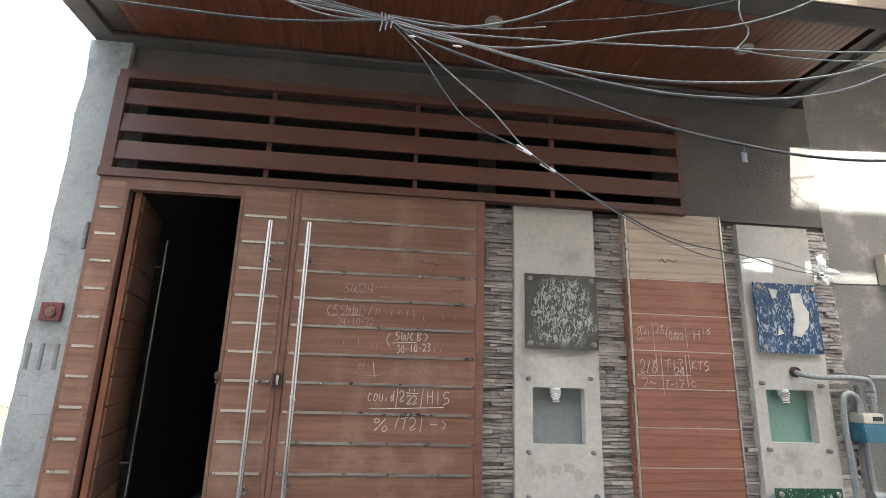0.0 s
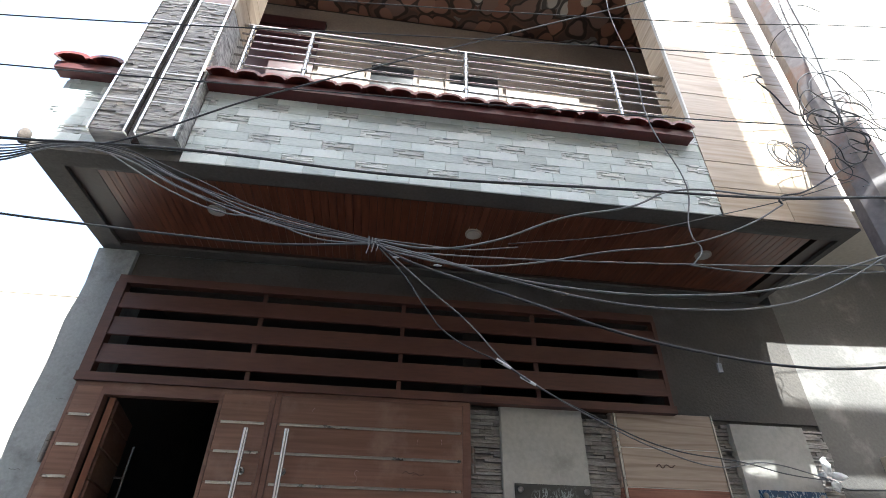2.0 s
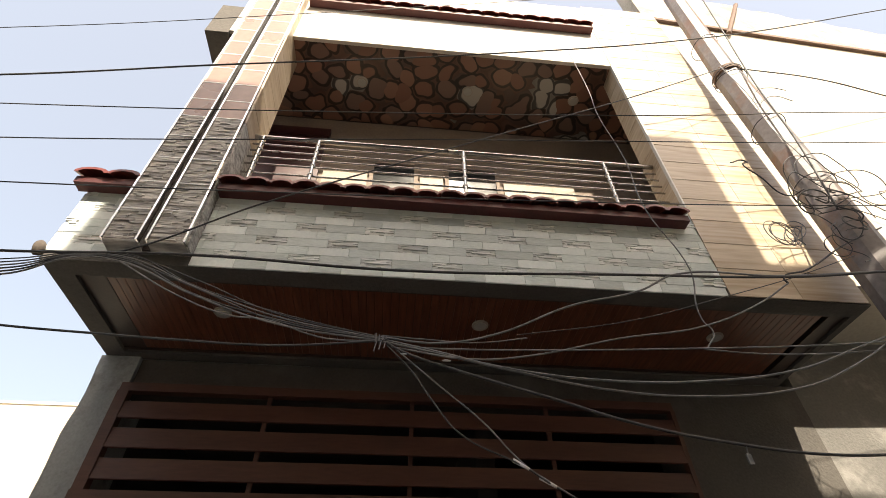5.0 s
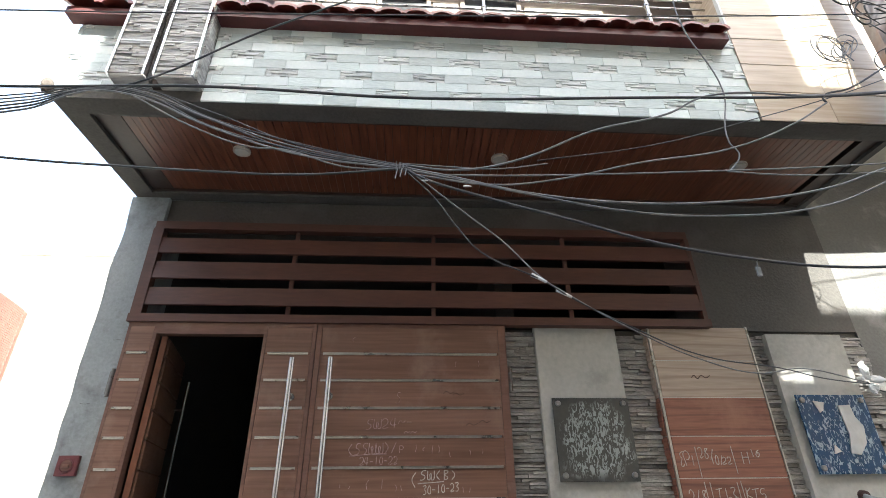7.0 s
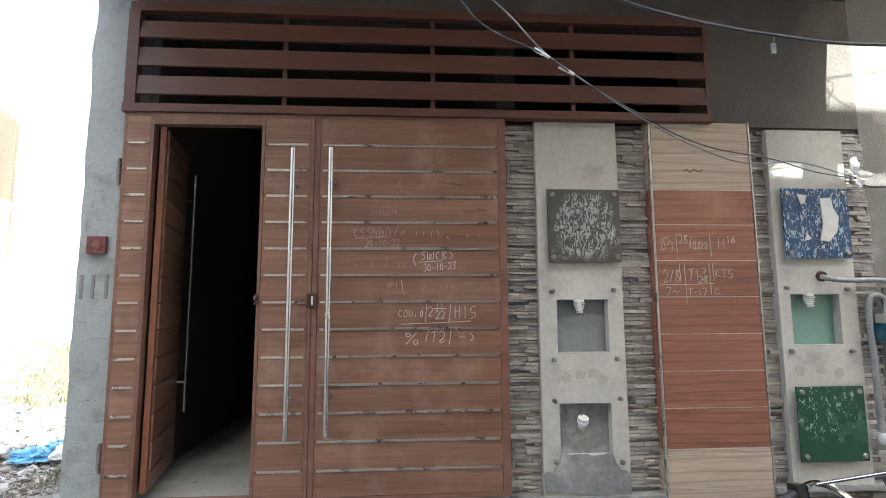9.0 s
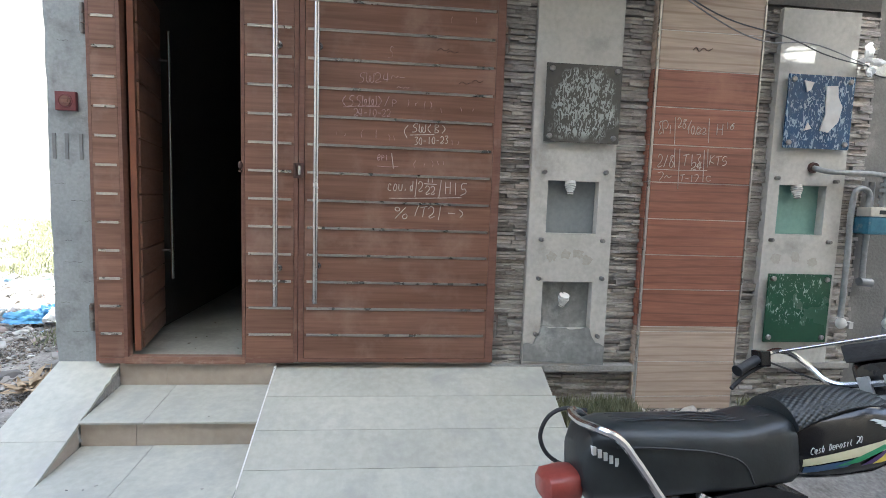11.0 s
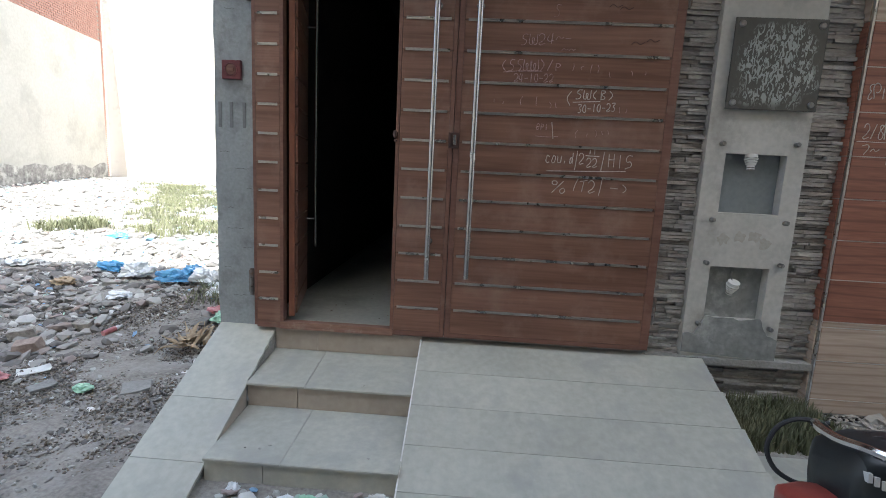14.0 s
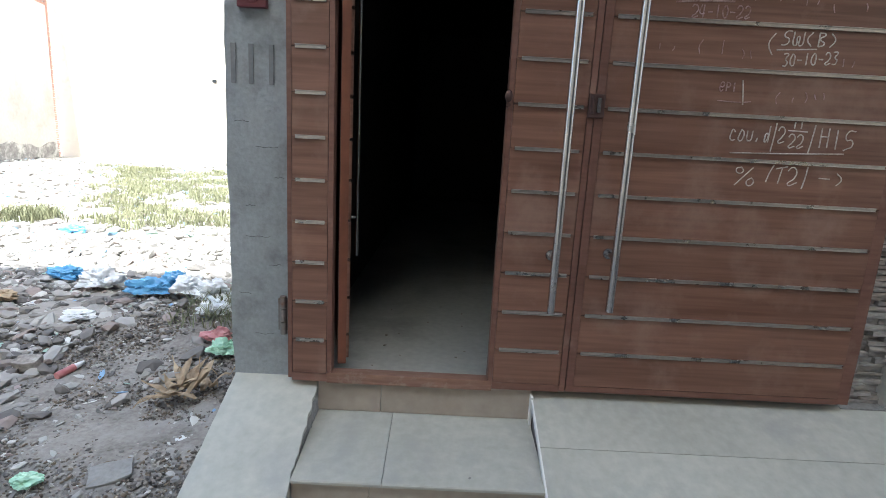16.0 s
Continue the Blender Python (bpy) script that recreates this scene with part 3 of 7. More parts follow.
solid("wall_house_east", boxes((4.8, 5.03, 0.4, 8.5, -0.05, 3.84)), ROOM_SHADED, "plastered side wall of the ground floor", "wall", kind="structure")
solid("wall_house_back", boxes((-0.24, 5.03, 8.5, 8.75, -0.05, 3.84)), ROOM_SHADED, "plastered back wall of the ground floor", "wall", kind="structure")
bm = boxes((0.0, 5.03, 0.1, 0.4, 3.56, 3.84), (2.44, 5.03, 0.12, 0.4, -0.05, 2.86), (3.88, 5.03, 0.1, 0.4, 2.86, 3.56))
solid("wall_front", bm, CEMENT, "cement-rendered front wall under the balcony, colour darkened for shade", "wall", kind="structure")
solid("floor_hall", boxes((0.0, 2.44, 0.06, 0.4, 0.3, 0.435), (0.0, 4.8, 0.4, 8.5, 0.3, 0.435)), HALLFLOOR, "dusty grey tiled hall floor", "floor", kind="structure")
solid("ceiling_hall", boxes((0.0, 4.8, 0.4, 8.5, 3.7, 3.84)), ROOM_SHADED, "plastered hall ceiling", "ceiling", kind="structure")
solid("wall_hall_partition", boxes((2.46, 2.6, 0.4, 8.5, 0.435, 3.7)), ROOM_SHADED, "plain partition beside the hall", "wall", kind="structure")


# ---- gate ----
def board_mesh(w, h, d=0.014):
    bm = bmesh.new()
    box(bm, -w / 2, w / 2, -d, 0, -h / 2, h / 2, bevel=0.0012)
    return mesh_of("board", bm, GATE)


def strip_mesh(w, h=0.0145):
    """A shallow steel channel with two raised lips."""
    bm = bmesh.new()
    k = h / 2
    prism(bm, [(0.004, -k), (-0.006, -k), (-0.006, -k + 0.002), (-0.0005, -k + 0.0035), (-0.0005, k - 0.0035), (-0.006, k - 0.002), (-0.006, k), (0.004, k)], -w / 2, w / 2)
    return mesh_of("inlay_strip", bm, STRIP)


SEAMS = [2.65 - 0.1686 * i for i in range(13)]


def boarded(parent, x0, x1, y, sx0, sx1, ztop=2.825, zbot=0.475):
    """Boards between x0 and x1 with bright strips in the joints from sx0 to sx1."""
    edges = [ztop] + SEAMS + [zbot]
    hs = {}
    st = strip_mesh(sx1 - sx0)
    for a, b in zip(edges, edges[1:]):
        h = round(a - b - 0.003, 4)
        if h not in hs:
            hs[h] = board_mesh(x1 - x0, h)
        piece("board", hs[h], parent, ((x0 + x1) / 2, y, (a + b) / 2))
    for z in SEAMS:
        piece("inlay_strip", st, parent, ((sx0 + sx1) / 2, y - 0.0155, z))


def bar_handle(parent, x, y, z0, z1, out, name="handle"):
    """A long steel pull bar on two stand-offs."""
    bm = bmesh.new()
    ox, oy = out
    rod(bm, (x + ox, y + oy, z0), (x + ox, y + oy, z1), 0.016, 16)
    for z in (z0 + 0.22, z1 - 0.22):
        rod(bm, (x, y, z), (x + ox, y + oy, z), 0.011, 10)
        rod(bm, (x, y, z), (x + ox * 0.12, y + oy * 0.12, z), 0.022, 14)
    return part(name, bm, STEEL, parent, "long polished steel pull bar", smooth=True)


HINGESTEEL = mat("painted_hinge_steel", (0.13, 0.12, 0.11), (0.24, 0.225, 0.21), 0.65, metal=0.3, fine=40, coarse=9, bump=0.3, dirt=(0.16, 0.09, 0.06), dirt_at=0.58, dirt_scale=14)


def hinge(parent, x, y, z):
    bm = bmesh.new()
    box(bm, x - 0.024, x + 0.024, y - 0.01, y + 0.012, z - 0.07, z + 0.07, bevel=0.003)
    for k in range(3):
        rod(bm, (x, y - 0.016, z - 0.085 + 0.058 * k), (x, y - 0.016, z - 0.032 + 0.058 * k), 0.013, 10)
    for dz in (-0.05, 0.05):
        rod(bm, (x - 0.014, y - 0.013, z + dz), (x - 0.014, y - 0.009, z + dz), 0.006, 8)
    part("hinge", bm, HINGESTEEL, parent, "worn grey steel hinge")


gl = thing("gate_leaf", (0.6, 0.02, 0.45), "brown steel gate leaf with wood-look boards and an open wicket", "gate", "gate leaves")
part("frame", boxes((0.0, 0.018, 0.0, 0.05, 0.45, 2.85), (0.166, 0.186, -0.004, 0.055, 0.482, 2.78), (0.86, 0.88, -0.004, 0.055, 0.482, 2.78), (1.172, 1.196, -0.006, 0.055, 0.45, 2.85), (0.018, 1.172, 0.0, 0.05, 2.825, 2.85), (0.166, 0.88, -0.004, 0.055, 2.775, 2.825), (0.018, 0.166, -0.004, 0.05, 0.44, 0.475), (0.88, 1.172, -0.004, 0.05, 0.445, 0.475)), GATE_DARK, gl)
part("sill", boxes((0.166, 0.88, -0.008, 0.05, 0.436, 0.482), bevel=0.004), SILL, gl, "scuffed bare sill rail under the wicket")
part("sheet", boxes((0.018, 0.166, 0.012, 0.04, 0.475, 2.825), (0.88, 1.172, 0.012, 0.04, 0.475, 2.825)), GATE_DARK, gl)
boarded(gl, 0.02, 0.164, 0.012, 0.034, 0.152)
boarded(gl, 0.882, 1.17, 0.012, 0.9, 1.155)
bar_handle(gl, 1.082, 0.0, 0.828, 2.597, (0, -0.098))
hinge(gl, -0.028, 0.045, 2.47)
hinge(gl, -0.028, 0.045, 0.72)

gr = thing("gate_leaf", (1.8, 0.02, 0.45), "brown steel gate leaf with wood-look boards and chalk marks", "gate", "gate leaves")
part("frame", boxes((1.2, 1.232, -0.006, 0.055, 0.45, 2.85), (2.39, 2.44, 0.0, 0.055, 0.45, 2.85), (1.232, 2.39, 0.0, 0.05, 2.825, 2.85), (1.232, 2.39, -0.004, 0.05, 0.45, 0.475)), GATE_DARK, gr)
part("sheet", boxes((1.232, 2.39, 0.012, 0.04, 0.475, 2.825)), GATE_DARK, gr)
boarded(gr, 1.234, 2.388, 0.012, 1.25, 2.375)
bar_handle(gr, 1.316, 0.0, 0.847, 2.602, (0, -0.098))
hinge(gr, 2.452, 0.045, 2.5)
hinge(gr, 2.452, 0.045, 0.69)
bm = boxes((1.17, 1.232, -0.022, -0.007, 1.6, 1.69), bevel=0.004)
rod(bm, (1.182, -0.03, 1.615), (1.182, -0.03, 1.68), 0.007, 8)
part("latch", bm, INK, gr, "dark iron latch plate")
bm = boxes((1.2, 1.214, -0.03, -0.02, 1.62, 1.675))
part("latch_tongue", bm, STEEL, gr, "worn bright latch tongue")

# the wicket door stands open into the hall
wd = thing("wicket_door", (0.2, 0.05, 0.5), "brown wicket door swung open into the dark hall", "door")
bm = boxes((0.0, 0.036, 0.0, 0.665, 0.505, 2.77))
part("leaf", bm, GATE_DARK, wd)
bm = boxes((0.002, 0.036, -0.016, 0.0, 0.505, 2.77))
part("edge_stile", bm, EDGE_ORANGE, wd, "bare orange-brown edge stile")
for a, b in zip([2.765] + SEAMS, SEAMS + [0.51]):
    bmx = bmesh.new()
    box(bmx, 0.036, 0.05, 0.02, 0.65, b + 0.006, a - 0.006, bevel=0.004)
    part("board", bmx, GATE, wd)
bm = bmesh.new()
rod(bm, (0.11, 0.6, 0.86), (0.11, 0.6, 2.61), 0.012, 14)
for z in (1.07, 2.41):
    rod(bm, (0.045, 0.6, z), (0.11, 0.6, z), 0.011, 10)
part("handle", bm, STEEL, wd, "long polished steel pull bar", smooth=True)
wd.location = (0.2, 0.055, 0.0)
for o in wd.children:
    o.matrix_parent_inverse = Matrix.Identity(4)
wd.rotation_euler = (0, 0, radians(13))
ll = thing("door_latch", (0.868, -0.006, 1.66), "small black latch knob on the wicket frame", "latch")
bm = bmesh.new()
ball(bm, (0.86, -0.016, 1.665), 0.018, (0.8, 0.8, 1.3))
rod(bm, (0.86, -0.005, 1.63), (0.86, -0.03, 1.63), 0.008)
part("knob", bm, INK, ll, smooth=True)

# ---- louvre grille over the gate ----
lv = thing("louvre_grille", (1.95, 0.0, 2.85), "dark brown slatted steel grille above the gate", "grille")
part("frame", boxes((-0.015, 3.885, -0.02, 0.05, 2.852, 2.905), (-0.005, 3.87, -0.01, 0.05, 3.54, 3.6), (-0.01, 0.06, -0.015, 0.05, 2.905, 3.54), (3.845, 3.875, -0.01, 0.05, 2.905, 3.54)), LOUVRE_SHADED, lv)
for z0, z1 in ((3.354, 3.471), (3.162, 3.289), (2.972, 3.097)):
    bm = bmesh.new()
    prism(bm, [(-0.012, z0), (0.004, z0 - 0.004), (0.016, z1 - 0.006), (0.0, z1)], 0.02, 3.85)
    part("slat", bm, LOUVRE_SHADED, lv)
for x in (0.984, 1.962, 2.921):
    part("upright", boxes((x - 0.014, x + 0.014, 0.02, 0.05, 2.9, 3.55)), LOUVRE_SHADED, lv)


# ---- right of the gate: ledge stone, piers, tiled panel ----
def stone_strip(x0, x1, z0, z1, y, seed):
    rng = random.Random(seed)
    bm = bmesh.new()
    z = z0
    while z < z1 - 0.01:
        h = rng.uniform(0.015, 0.03)
        x = x0
        while x < x1 - 0.005:
            w = min(rng.uniform(0.05, 0.2), x1 - x)
            if x1 - x - w < 0.04:
                w = x1 - x
            d = rng.uniform(0.0, 0.034)
            box(bm, x, x + w - 0.002, y - 0.006 - d, y + 0.02, z, min(z + h - 0.0035, z1))
            x += w
        z += h
    for v in bm.verts:
        v.co.z += rng.uniform(-0.0015, 0.0015)
        v.co.y += rng.uniform(-0.003, 0.003)
    s = thing("stone_cladding", ((x0 + x1) / 2, y, z0), "strip of grey split-face ledge stone on the front wall", "cladding", "stone cladding strips", kind="structure")
    tagged(part("ledge_stones", bm, STONE, s), kind="stuff")


stone_strip(2.445, 2.655, 0.42, 2.84, 0.118, 1)
stone_strip(3.215, 3.43, 0.42, 2.83, 0.118, 2)
stone_strip(4.17, 4.295, 0.42, 2.82, 0.118, 3)
stone_strip(4.845, 5.015, 0.3, 2.81, 0.1, 4)
stone_strip(2.78, 3.43, 0.02, 0.375, 0.118, 5)
stone_strip(4.17, 5.0, 0.02, 0.40, 0.118, 6)


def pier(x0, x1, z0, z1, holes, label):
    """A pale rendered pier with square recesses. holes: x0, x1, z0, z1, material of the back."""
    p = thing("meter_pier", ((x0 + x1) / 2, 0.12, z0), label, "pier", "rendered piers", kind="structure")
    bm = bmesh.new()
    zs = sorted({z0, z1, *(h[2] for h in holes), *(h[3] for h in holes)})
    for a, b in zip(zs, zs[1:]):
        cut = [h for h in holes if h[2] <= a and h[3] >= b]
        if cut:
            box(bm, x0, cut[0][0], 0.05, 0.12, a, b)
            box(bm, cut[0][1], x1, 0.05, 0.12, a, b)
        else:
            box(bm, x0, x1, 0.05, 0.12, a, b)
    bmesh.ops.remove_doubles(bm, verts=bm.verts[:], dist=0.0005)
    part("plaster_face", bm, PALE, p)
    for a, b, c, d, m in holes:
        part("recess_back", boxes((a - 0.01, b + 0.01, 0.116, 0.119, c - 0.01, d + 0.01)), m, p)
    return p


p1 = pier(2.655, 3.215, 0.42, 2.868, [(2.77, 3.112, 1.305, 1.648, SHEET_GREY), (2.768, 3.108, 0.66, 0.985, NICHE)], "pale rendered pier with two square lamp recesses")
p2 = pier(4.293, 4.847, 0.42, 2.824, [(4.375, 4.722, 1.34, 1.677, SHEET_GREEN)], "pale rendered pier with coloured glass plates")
bm = bmesh.new()
edge = [(3.212, 0.42), (3.212, 0.55), (3.15, 0.575), (3.115, 0.63), (3.1, 0.675), (2.94, 0.67), (2.775, 0.68), (2.755, 0.62), (2.72, 0.57), (2.658, 0.555), (2.658, 0.42)]
ragged = []
for (xa, za), (xb, zb) in zip(edge, edge[1:]):
    for i in range(6):
        x, z = xa + (xb - xa) * i / 6, za + (zb - za) * i / 6
        ragged.append((x, z + (0.02 * noise.noise(Vector((x * 22, z * 22, 3))) if z > 0.43 else 0)))
prism(bm, ragged, 0.04, 0.05, axis="y")
part("cement_patch", bm, NICHE, p1, "rough smear of grey cement")


def stud(bm, x, z, y0, y1, r=0.017):
    rod(bm, (x, y0, z), (x, y1, z), r, 12)
    rod(bm, (x, y0 - 0.006, z), (x, y0, z), r * 0.7, 12, r)


def studs(points, group):
    for x, z in points:
        bm = bmesh.new()
        stud(bm, x, z, 0.022, 0.05, 0.014)
        solid("steel_stud", bm, STUDSTEEL, "small steel stand-off stud on the pier", "stud", group, smooth=True)


studs([(2.74, 1.7), (3.15, 1.71), (2.74, 1.262), (3.155, 1.262), (2.735, 1.005), (3.165, 1.012), (2.735, 0.63), (3.16, 0.62), (4.345, 1.72), (4.775, 1.71), (4.77, 1.295), (4.345, 1.3)], "pier studs")


def glass_plate(x0, x1, z0, z1, material, label):
    p = thing("glass_plate", ((x0 + x1) / 2, 0.03, z0), label, "plate", "plates on the piers")
    bm = bmesh.new()
    box(bm, x0, x1, 0.016, 0.026, z0, z1, bevel=0.003)
    part("sheet", bm, material, p)
    for x in (x0 + 0.035, x1 - 0.035):
        for z in (z0 + 0.035, z1 - 0.035):
            bm = bmesh.new()
            stud(bm, x, z, 0.008, 0.05, 0.018)
            part("stud", bm, STUDSTEEL, p, smooth=True)
    return p


glass_plate(2.715, 3.207, 1.89, 2.378, PLATE_K, "smoked glass plate with peeling protective film")
pb = glass_plate(4.345, 4.82, 1.92, 2.4, PLATE_B, "blue glass plate with torn paper and film")
glass_plate(4.335, 4.8, 0.595, 1.072, PLATE_G, "green glass plate with dried film specks")
bm = bmesh.new()
prism(bm, [(4.61, 2.33), (4.69, 2.335), (4.7, 2.26), (4.735, 2.2), (4.715, 2.1), (4.65, 2.03), (4.59, 2.04), (4.62, 2.15)], 0.006, 0.0145, axis="y")
part("paper_scrap", bm, PAPER, pb, "torn white paper")
bm = bmesh.new()
prism(bm, [(4.45, 2.36), (4.52, 2.35), (4.5, 2.3), (4.475, 2.285)], 0.008, 0.0145, axis="y")
part("film_scrap", bm, PAPER, pb)
bm = bmesh.new()
prism(bm, [(4.5, 2.09), (4.53, 2.05), (4.48, 2.035)], 0.008, 0.0145, axis="y")
part("film_scrap", bm, PAPER, pb)


def lamp_holder(x, y, z, tilt, label):
    lh = thing("lamp_holder", (x, y, z), label, "lamp holder", "bare lamp holders")
    bm = bmesh.new()
    rod(bm, (0, 0, 0.006), (0, 0, 0.025), 0.034, 18)
    rod(bm, (0, 0, -0.062), (0, 0, 0.008), 0.021, 16)
    for zz, rr in ((0.001, 0.038), (-0.014, 0.034), (-0.028, 0.029)):
        rod(bm, (0, 0, zz - 0.009), (0, 0, zz), rr - 0.003, 18, rr)
    bmesh.ops.transform(bm, matrix=pose(x, y, z, tilt, 0, tilt * 0.3), verts=bm.verts[:])
    part("cap", bm, PORCELAIN, lh, smooth=True)
    bm = bmesh.new()
    rod(bm, (0, 0, -0.064), (0, 0, -0.05), 0.018, 14, 0.023)
    bmesh.ops.transform(bm, matrix=pose(x, y, z, tilt, 0, tilt * 0.3), verts=bm.verts[:])
    part("socket_rim", bm, STUDSTEEL, lh, "dull metal socket rim", smooth=True)


lamp_holder(2.925, 0.07, 1.622, -8, "white bulb holder at the top of the recess")
lamp_holder(4.52, 0.07, 1.652, -12, "white bulb holder at the top of the green recess")
lamp_holder(2.925, 0.075, 0.87, 25, "loose white bulb holder hanging in the lower recess")
me = wire_mesh("holder_wire", [(2.93, 0.11, 0.95), (2.915, 0.09, 0.93), (2.925, 0.08, 0.89)], 0.003, CABLEGREY)
tagged(new("holder_wire", me), "short bare wire above the loose bulb holder", "wire")


def mud_blotch(x, z, seed):
    """A faint ragged smear with a few upward streaks."""
    bm = bmesh.new()
    pts = []
    for i in range(28):
        a = 2 * math.pi * i / 28
        up = max(0.0, math.sin(a))
        r = 0.03 * (1 + 0.6 * noise.noise(Vector((math.cos(a) * 2, math.sin(a) * 2, seed))) + 0.2 * up * abs(math.sin(2.5 * a + seed)))
        pts.append((x + 1.15 * r * math.cos(a), z + r * math.sin(a)))
    prism(bm, pts, 0.0488, 0.051, axis="y")
    return bm


MUD = mat("faint_mud", (0.36, 0.335, 0.29), (0.44, 0.415, 0.37), 0.9, fine=60, coarse=20)
for k, (x, z) in enumerate(((2.82, 1.15), (2.91, 1.165), (3.0, 1.17), (3.06, 1.13), (4.4, 1.17), (4.54, 1.18), (4.67, 1.15))):
    solid("mud_smear", mud_blotch(x, z, k * 3.7), MUD, "faint brown mud smear on the pale pier", "stain", "mud smears", kind="stuff")

# the tall tiled panel
tp = thing("tiled_panel", (3.81, 0.05, 0.1), "tall panel of red and beige wood-look tiles with steel edges", "panel", kind="structure")
part("core", boxes((3.437, 4.168, 0.052, 0.12, 0.1, 2.868)), MORTAR, tp)
ROWS = [2.866, 2.63, 2.387, 2.148, 1.905, 1.662, 1.42, 1.18, 0.945, 0.69, 0.655, 0.445, 0.2, 0.11]
for i, (a, b) in enumerate(zip(ROWS, ROWS[1:])):
    bm = bmesh.new()
    box(bm, 3.458, 4.15, 0.04, 0.053, b + 0.003, a - 0.003, bevel=0.002)
    part("tile", bm, WOODRED if 2 <= i <= 8 else WOODPALE, tp)
    bm = boxes((3.43, 3.438, 0.05, 0.12, b + 0.003, a - 0.003))
    part("side_tile", bm, WOODRED if 2 <= i <= 8 else WOODPALE, tp)
for x in (3.444, 4.158):
    part("edge_trim", boxes((x - 0.005, x + 0.005, 0.035, 0.055, 0.45, 2.87)), STRIP, tp, "pale metal edge trim")
part("grout", boxes((3.455, 4.152, 0.0445, 0.0525, 0.112, 2.864)), WHITE, tp)
solid("wall_base_ledge", boxes((2.44, 3.43, 0.03, 0.12, 0.375, 0.42), (4.168, 5.03, 0.04, 0.12, 0.40, 0.44), bevel=0.006), MORTAR, "dusty mortar ledge along the foot of the wall", "ledge", kind="structure")

# bell push and the painted number
bell = thing("bell_push", (-0.14, 0.055, 2.0), "square maroon plastic bell push on the gate post", "bell push")
bm = bmesh.new()
box(bm, -0.2, -0.085, 0.034, 0.06, 1.945, 2.055, bevel=0.006)
part("plate", bm, BELL, bell)
bm = bmesh.new()
rod(bm, (-0.142, 0.028, 2.0), (-0.142, 0.036, 2.0), 0.03, 18)
part("button", bm, GATE_DARK, bell, "round worn button", smooth=True)
bm = bmesh.new()
for i in range(24):
    a, b = 2 * math.pi * i / 24, 2 * math.pi * (i + 1) / 24
    rod(bm, (-0.142 + 0.037 * math.cos(a), 0.033, 2.0 + 0.037 * math.sin(a)), (-0.142 + 0.037 * math.cos(b), 0.033, 2.0 + 0.037 * math.sin(b)), 0.0035, 6)
part("rim", bm, BELL, bell, smooth=True)
bm = bmesh.new()
box(bm, -0.16, -0.124, 0.022, 0.029, 1.99, 2.008, bevel=0.002)
part("press_bar", bm, GATE, bell, "pale worn press bar")
nm = thing("painted_bars", (-0.15, 0.058, 1.74), "three faded grey brush strokes painted on the gate post", "paint mark")
for x in (-0.235, -0.165, -0.085):
    part("stroke", boxes((x, x + 0.018, 0.054, 0.0605, 1.665, 1.815)), PENCIL, nm)

# ---- chalk marks on the gate and the tiles ----
# strokes of each letter on a grid of 9 by 9, across then up; a slash lifts the chalk
GLYPH = {"c": "75 46 24 21 40 71", "o": "46 23 21 40 72 75 46", "v": "16 40 76", ",": "42 20", "i": "46 40", "d": "64 45 22 30 51 64/79 60",
         "2": "07 39 77 53 10 81", "1": "49 40", "H": "19 10/15 75/79 70", "5": "89 39 25 65 72 41 10", "S": "89 49 26 64 62 30 00", "W": "09 20 46 60 99",
         "B": "29 20/29 78 35 72 20", "0": "49 15 21 50 74 68 49", "3": "19 79 45 73 50 10", "-": "14 74", "%": "39 18 26 47 39/89 10/84 62 70 92 84",
         "T": "08 99/59 30", "E": "89 38 26 55 22 30 81", "e": "23 73 66 24 21 40 71", "P": "10 29 88 64 24", "p": "26 20/26 75 63 23", "8": "78 39 26 73 40 12 68 89",
         "6": "78 25 20 62 55 23", "7": "09 79 30", "/": "79 10", "K": "19 10/79 24 81", "4": "39 13 83/69 50", "(": "69 24 60", ")": "29 65 20", "<": "79 25 70", ">": "28 74 30", "~": "03 36 64 96",
         "C": "88 59 26 22 50 81", "a": "65 46 22 31 53 66 60 81", "s": "76 46 34 63 51 20", "h": "29 20/24 46 65 60", "D": "29 20/29 68 74 51 20", "t": "48 41 60/26 66"}


def scrawl(text, x0, x1, z0, h, material, parent, y, rise=0.0, r=0.0024):
    """A line of hand-written chalk letters between x0 and x1, from the foot z0, rising on the way."""
    step = (x1 - x0) / len(text)
    for i, ch in enumerate(text):
        if ch == " ":
            continue
        zb = z0 + rise * i / len(text)
        bm = bmesh.new()
        for run in GLYPH[ch].split("/"):
            pts = [(x0 + step * (i + 0.1 * int(q[0])) + 0.004 * noise.noise(Vector((x0 * 9 + i, k, 1))), y, zb + h * int(q[1]) / 9 + 0.004 * noise.noise(Vector((x0 * 9 + i, k, 7)))) for k, q in enumerate(run.split())]
            me = wire_mesh("stroke", pts, r, material)
            bm.from_mesh(me)
            bpy.data.meshes.remove(me)
        part("chalk_letter", bm, material, parent)


cm = thing("chalk_marks", (1.9, -0.006, 1.7), "white chalk letters and dates scribbled on the gate boards", "writing")
Y = -0.003
scrawl("cov,d", 1.735, 1.905, 1.545, 0.062, CHALK, cm, Y)
scrawl("2", 1.928, 1.962, 1.545, 0.06, CHALK, cm, Y)
scrawl("11", 1.978, 2.03, 1.602, 0.026, CHALK, cm, Y)
scrawl("22", 1.972, 2.04, 1.53, 0.05, CHALK, cm, Y)
scrawl("H15", 2.093, 2.24, 1.535, 0.075, CHALK, cm, Y, -0.01)
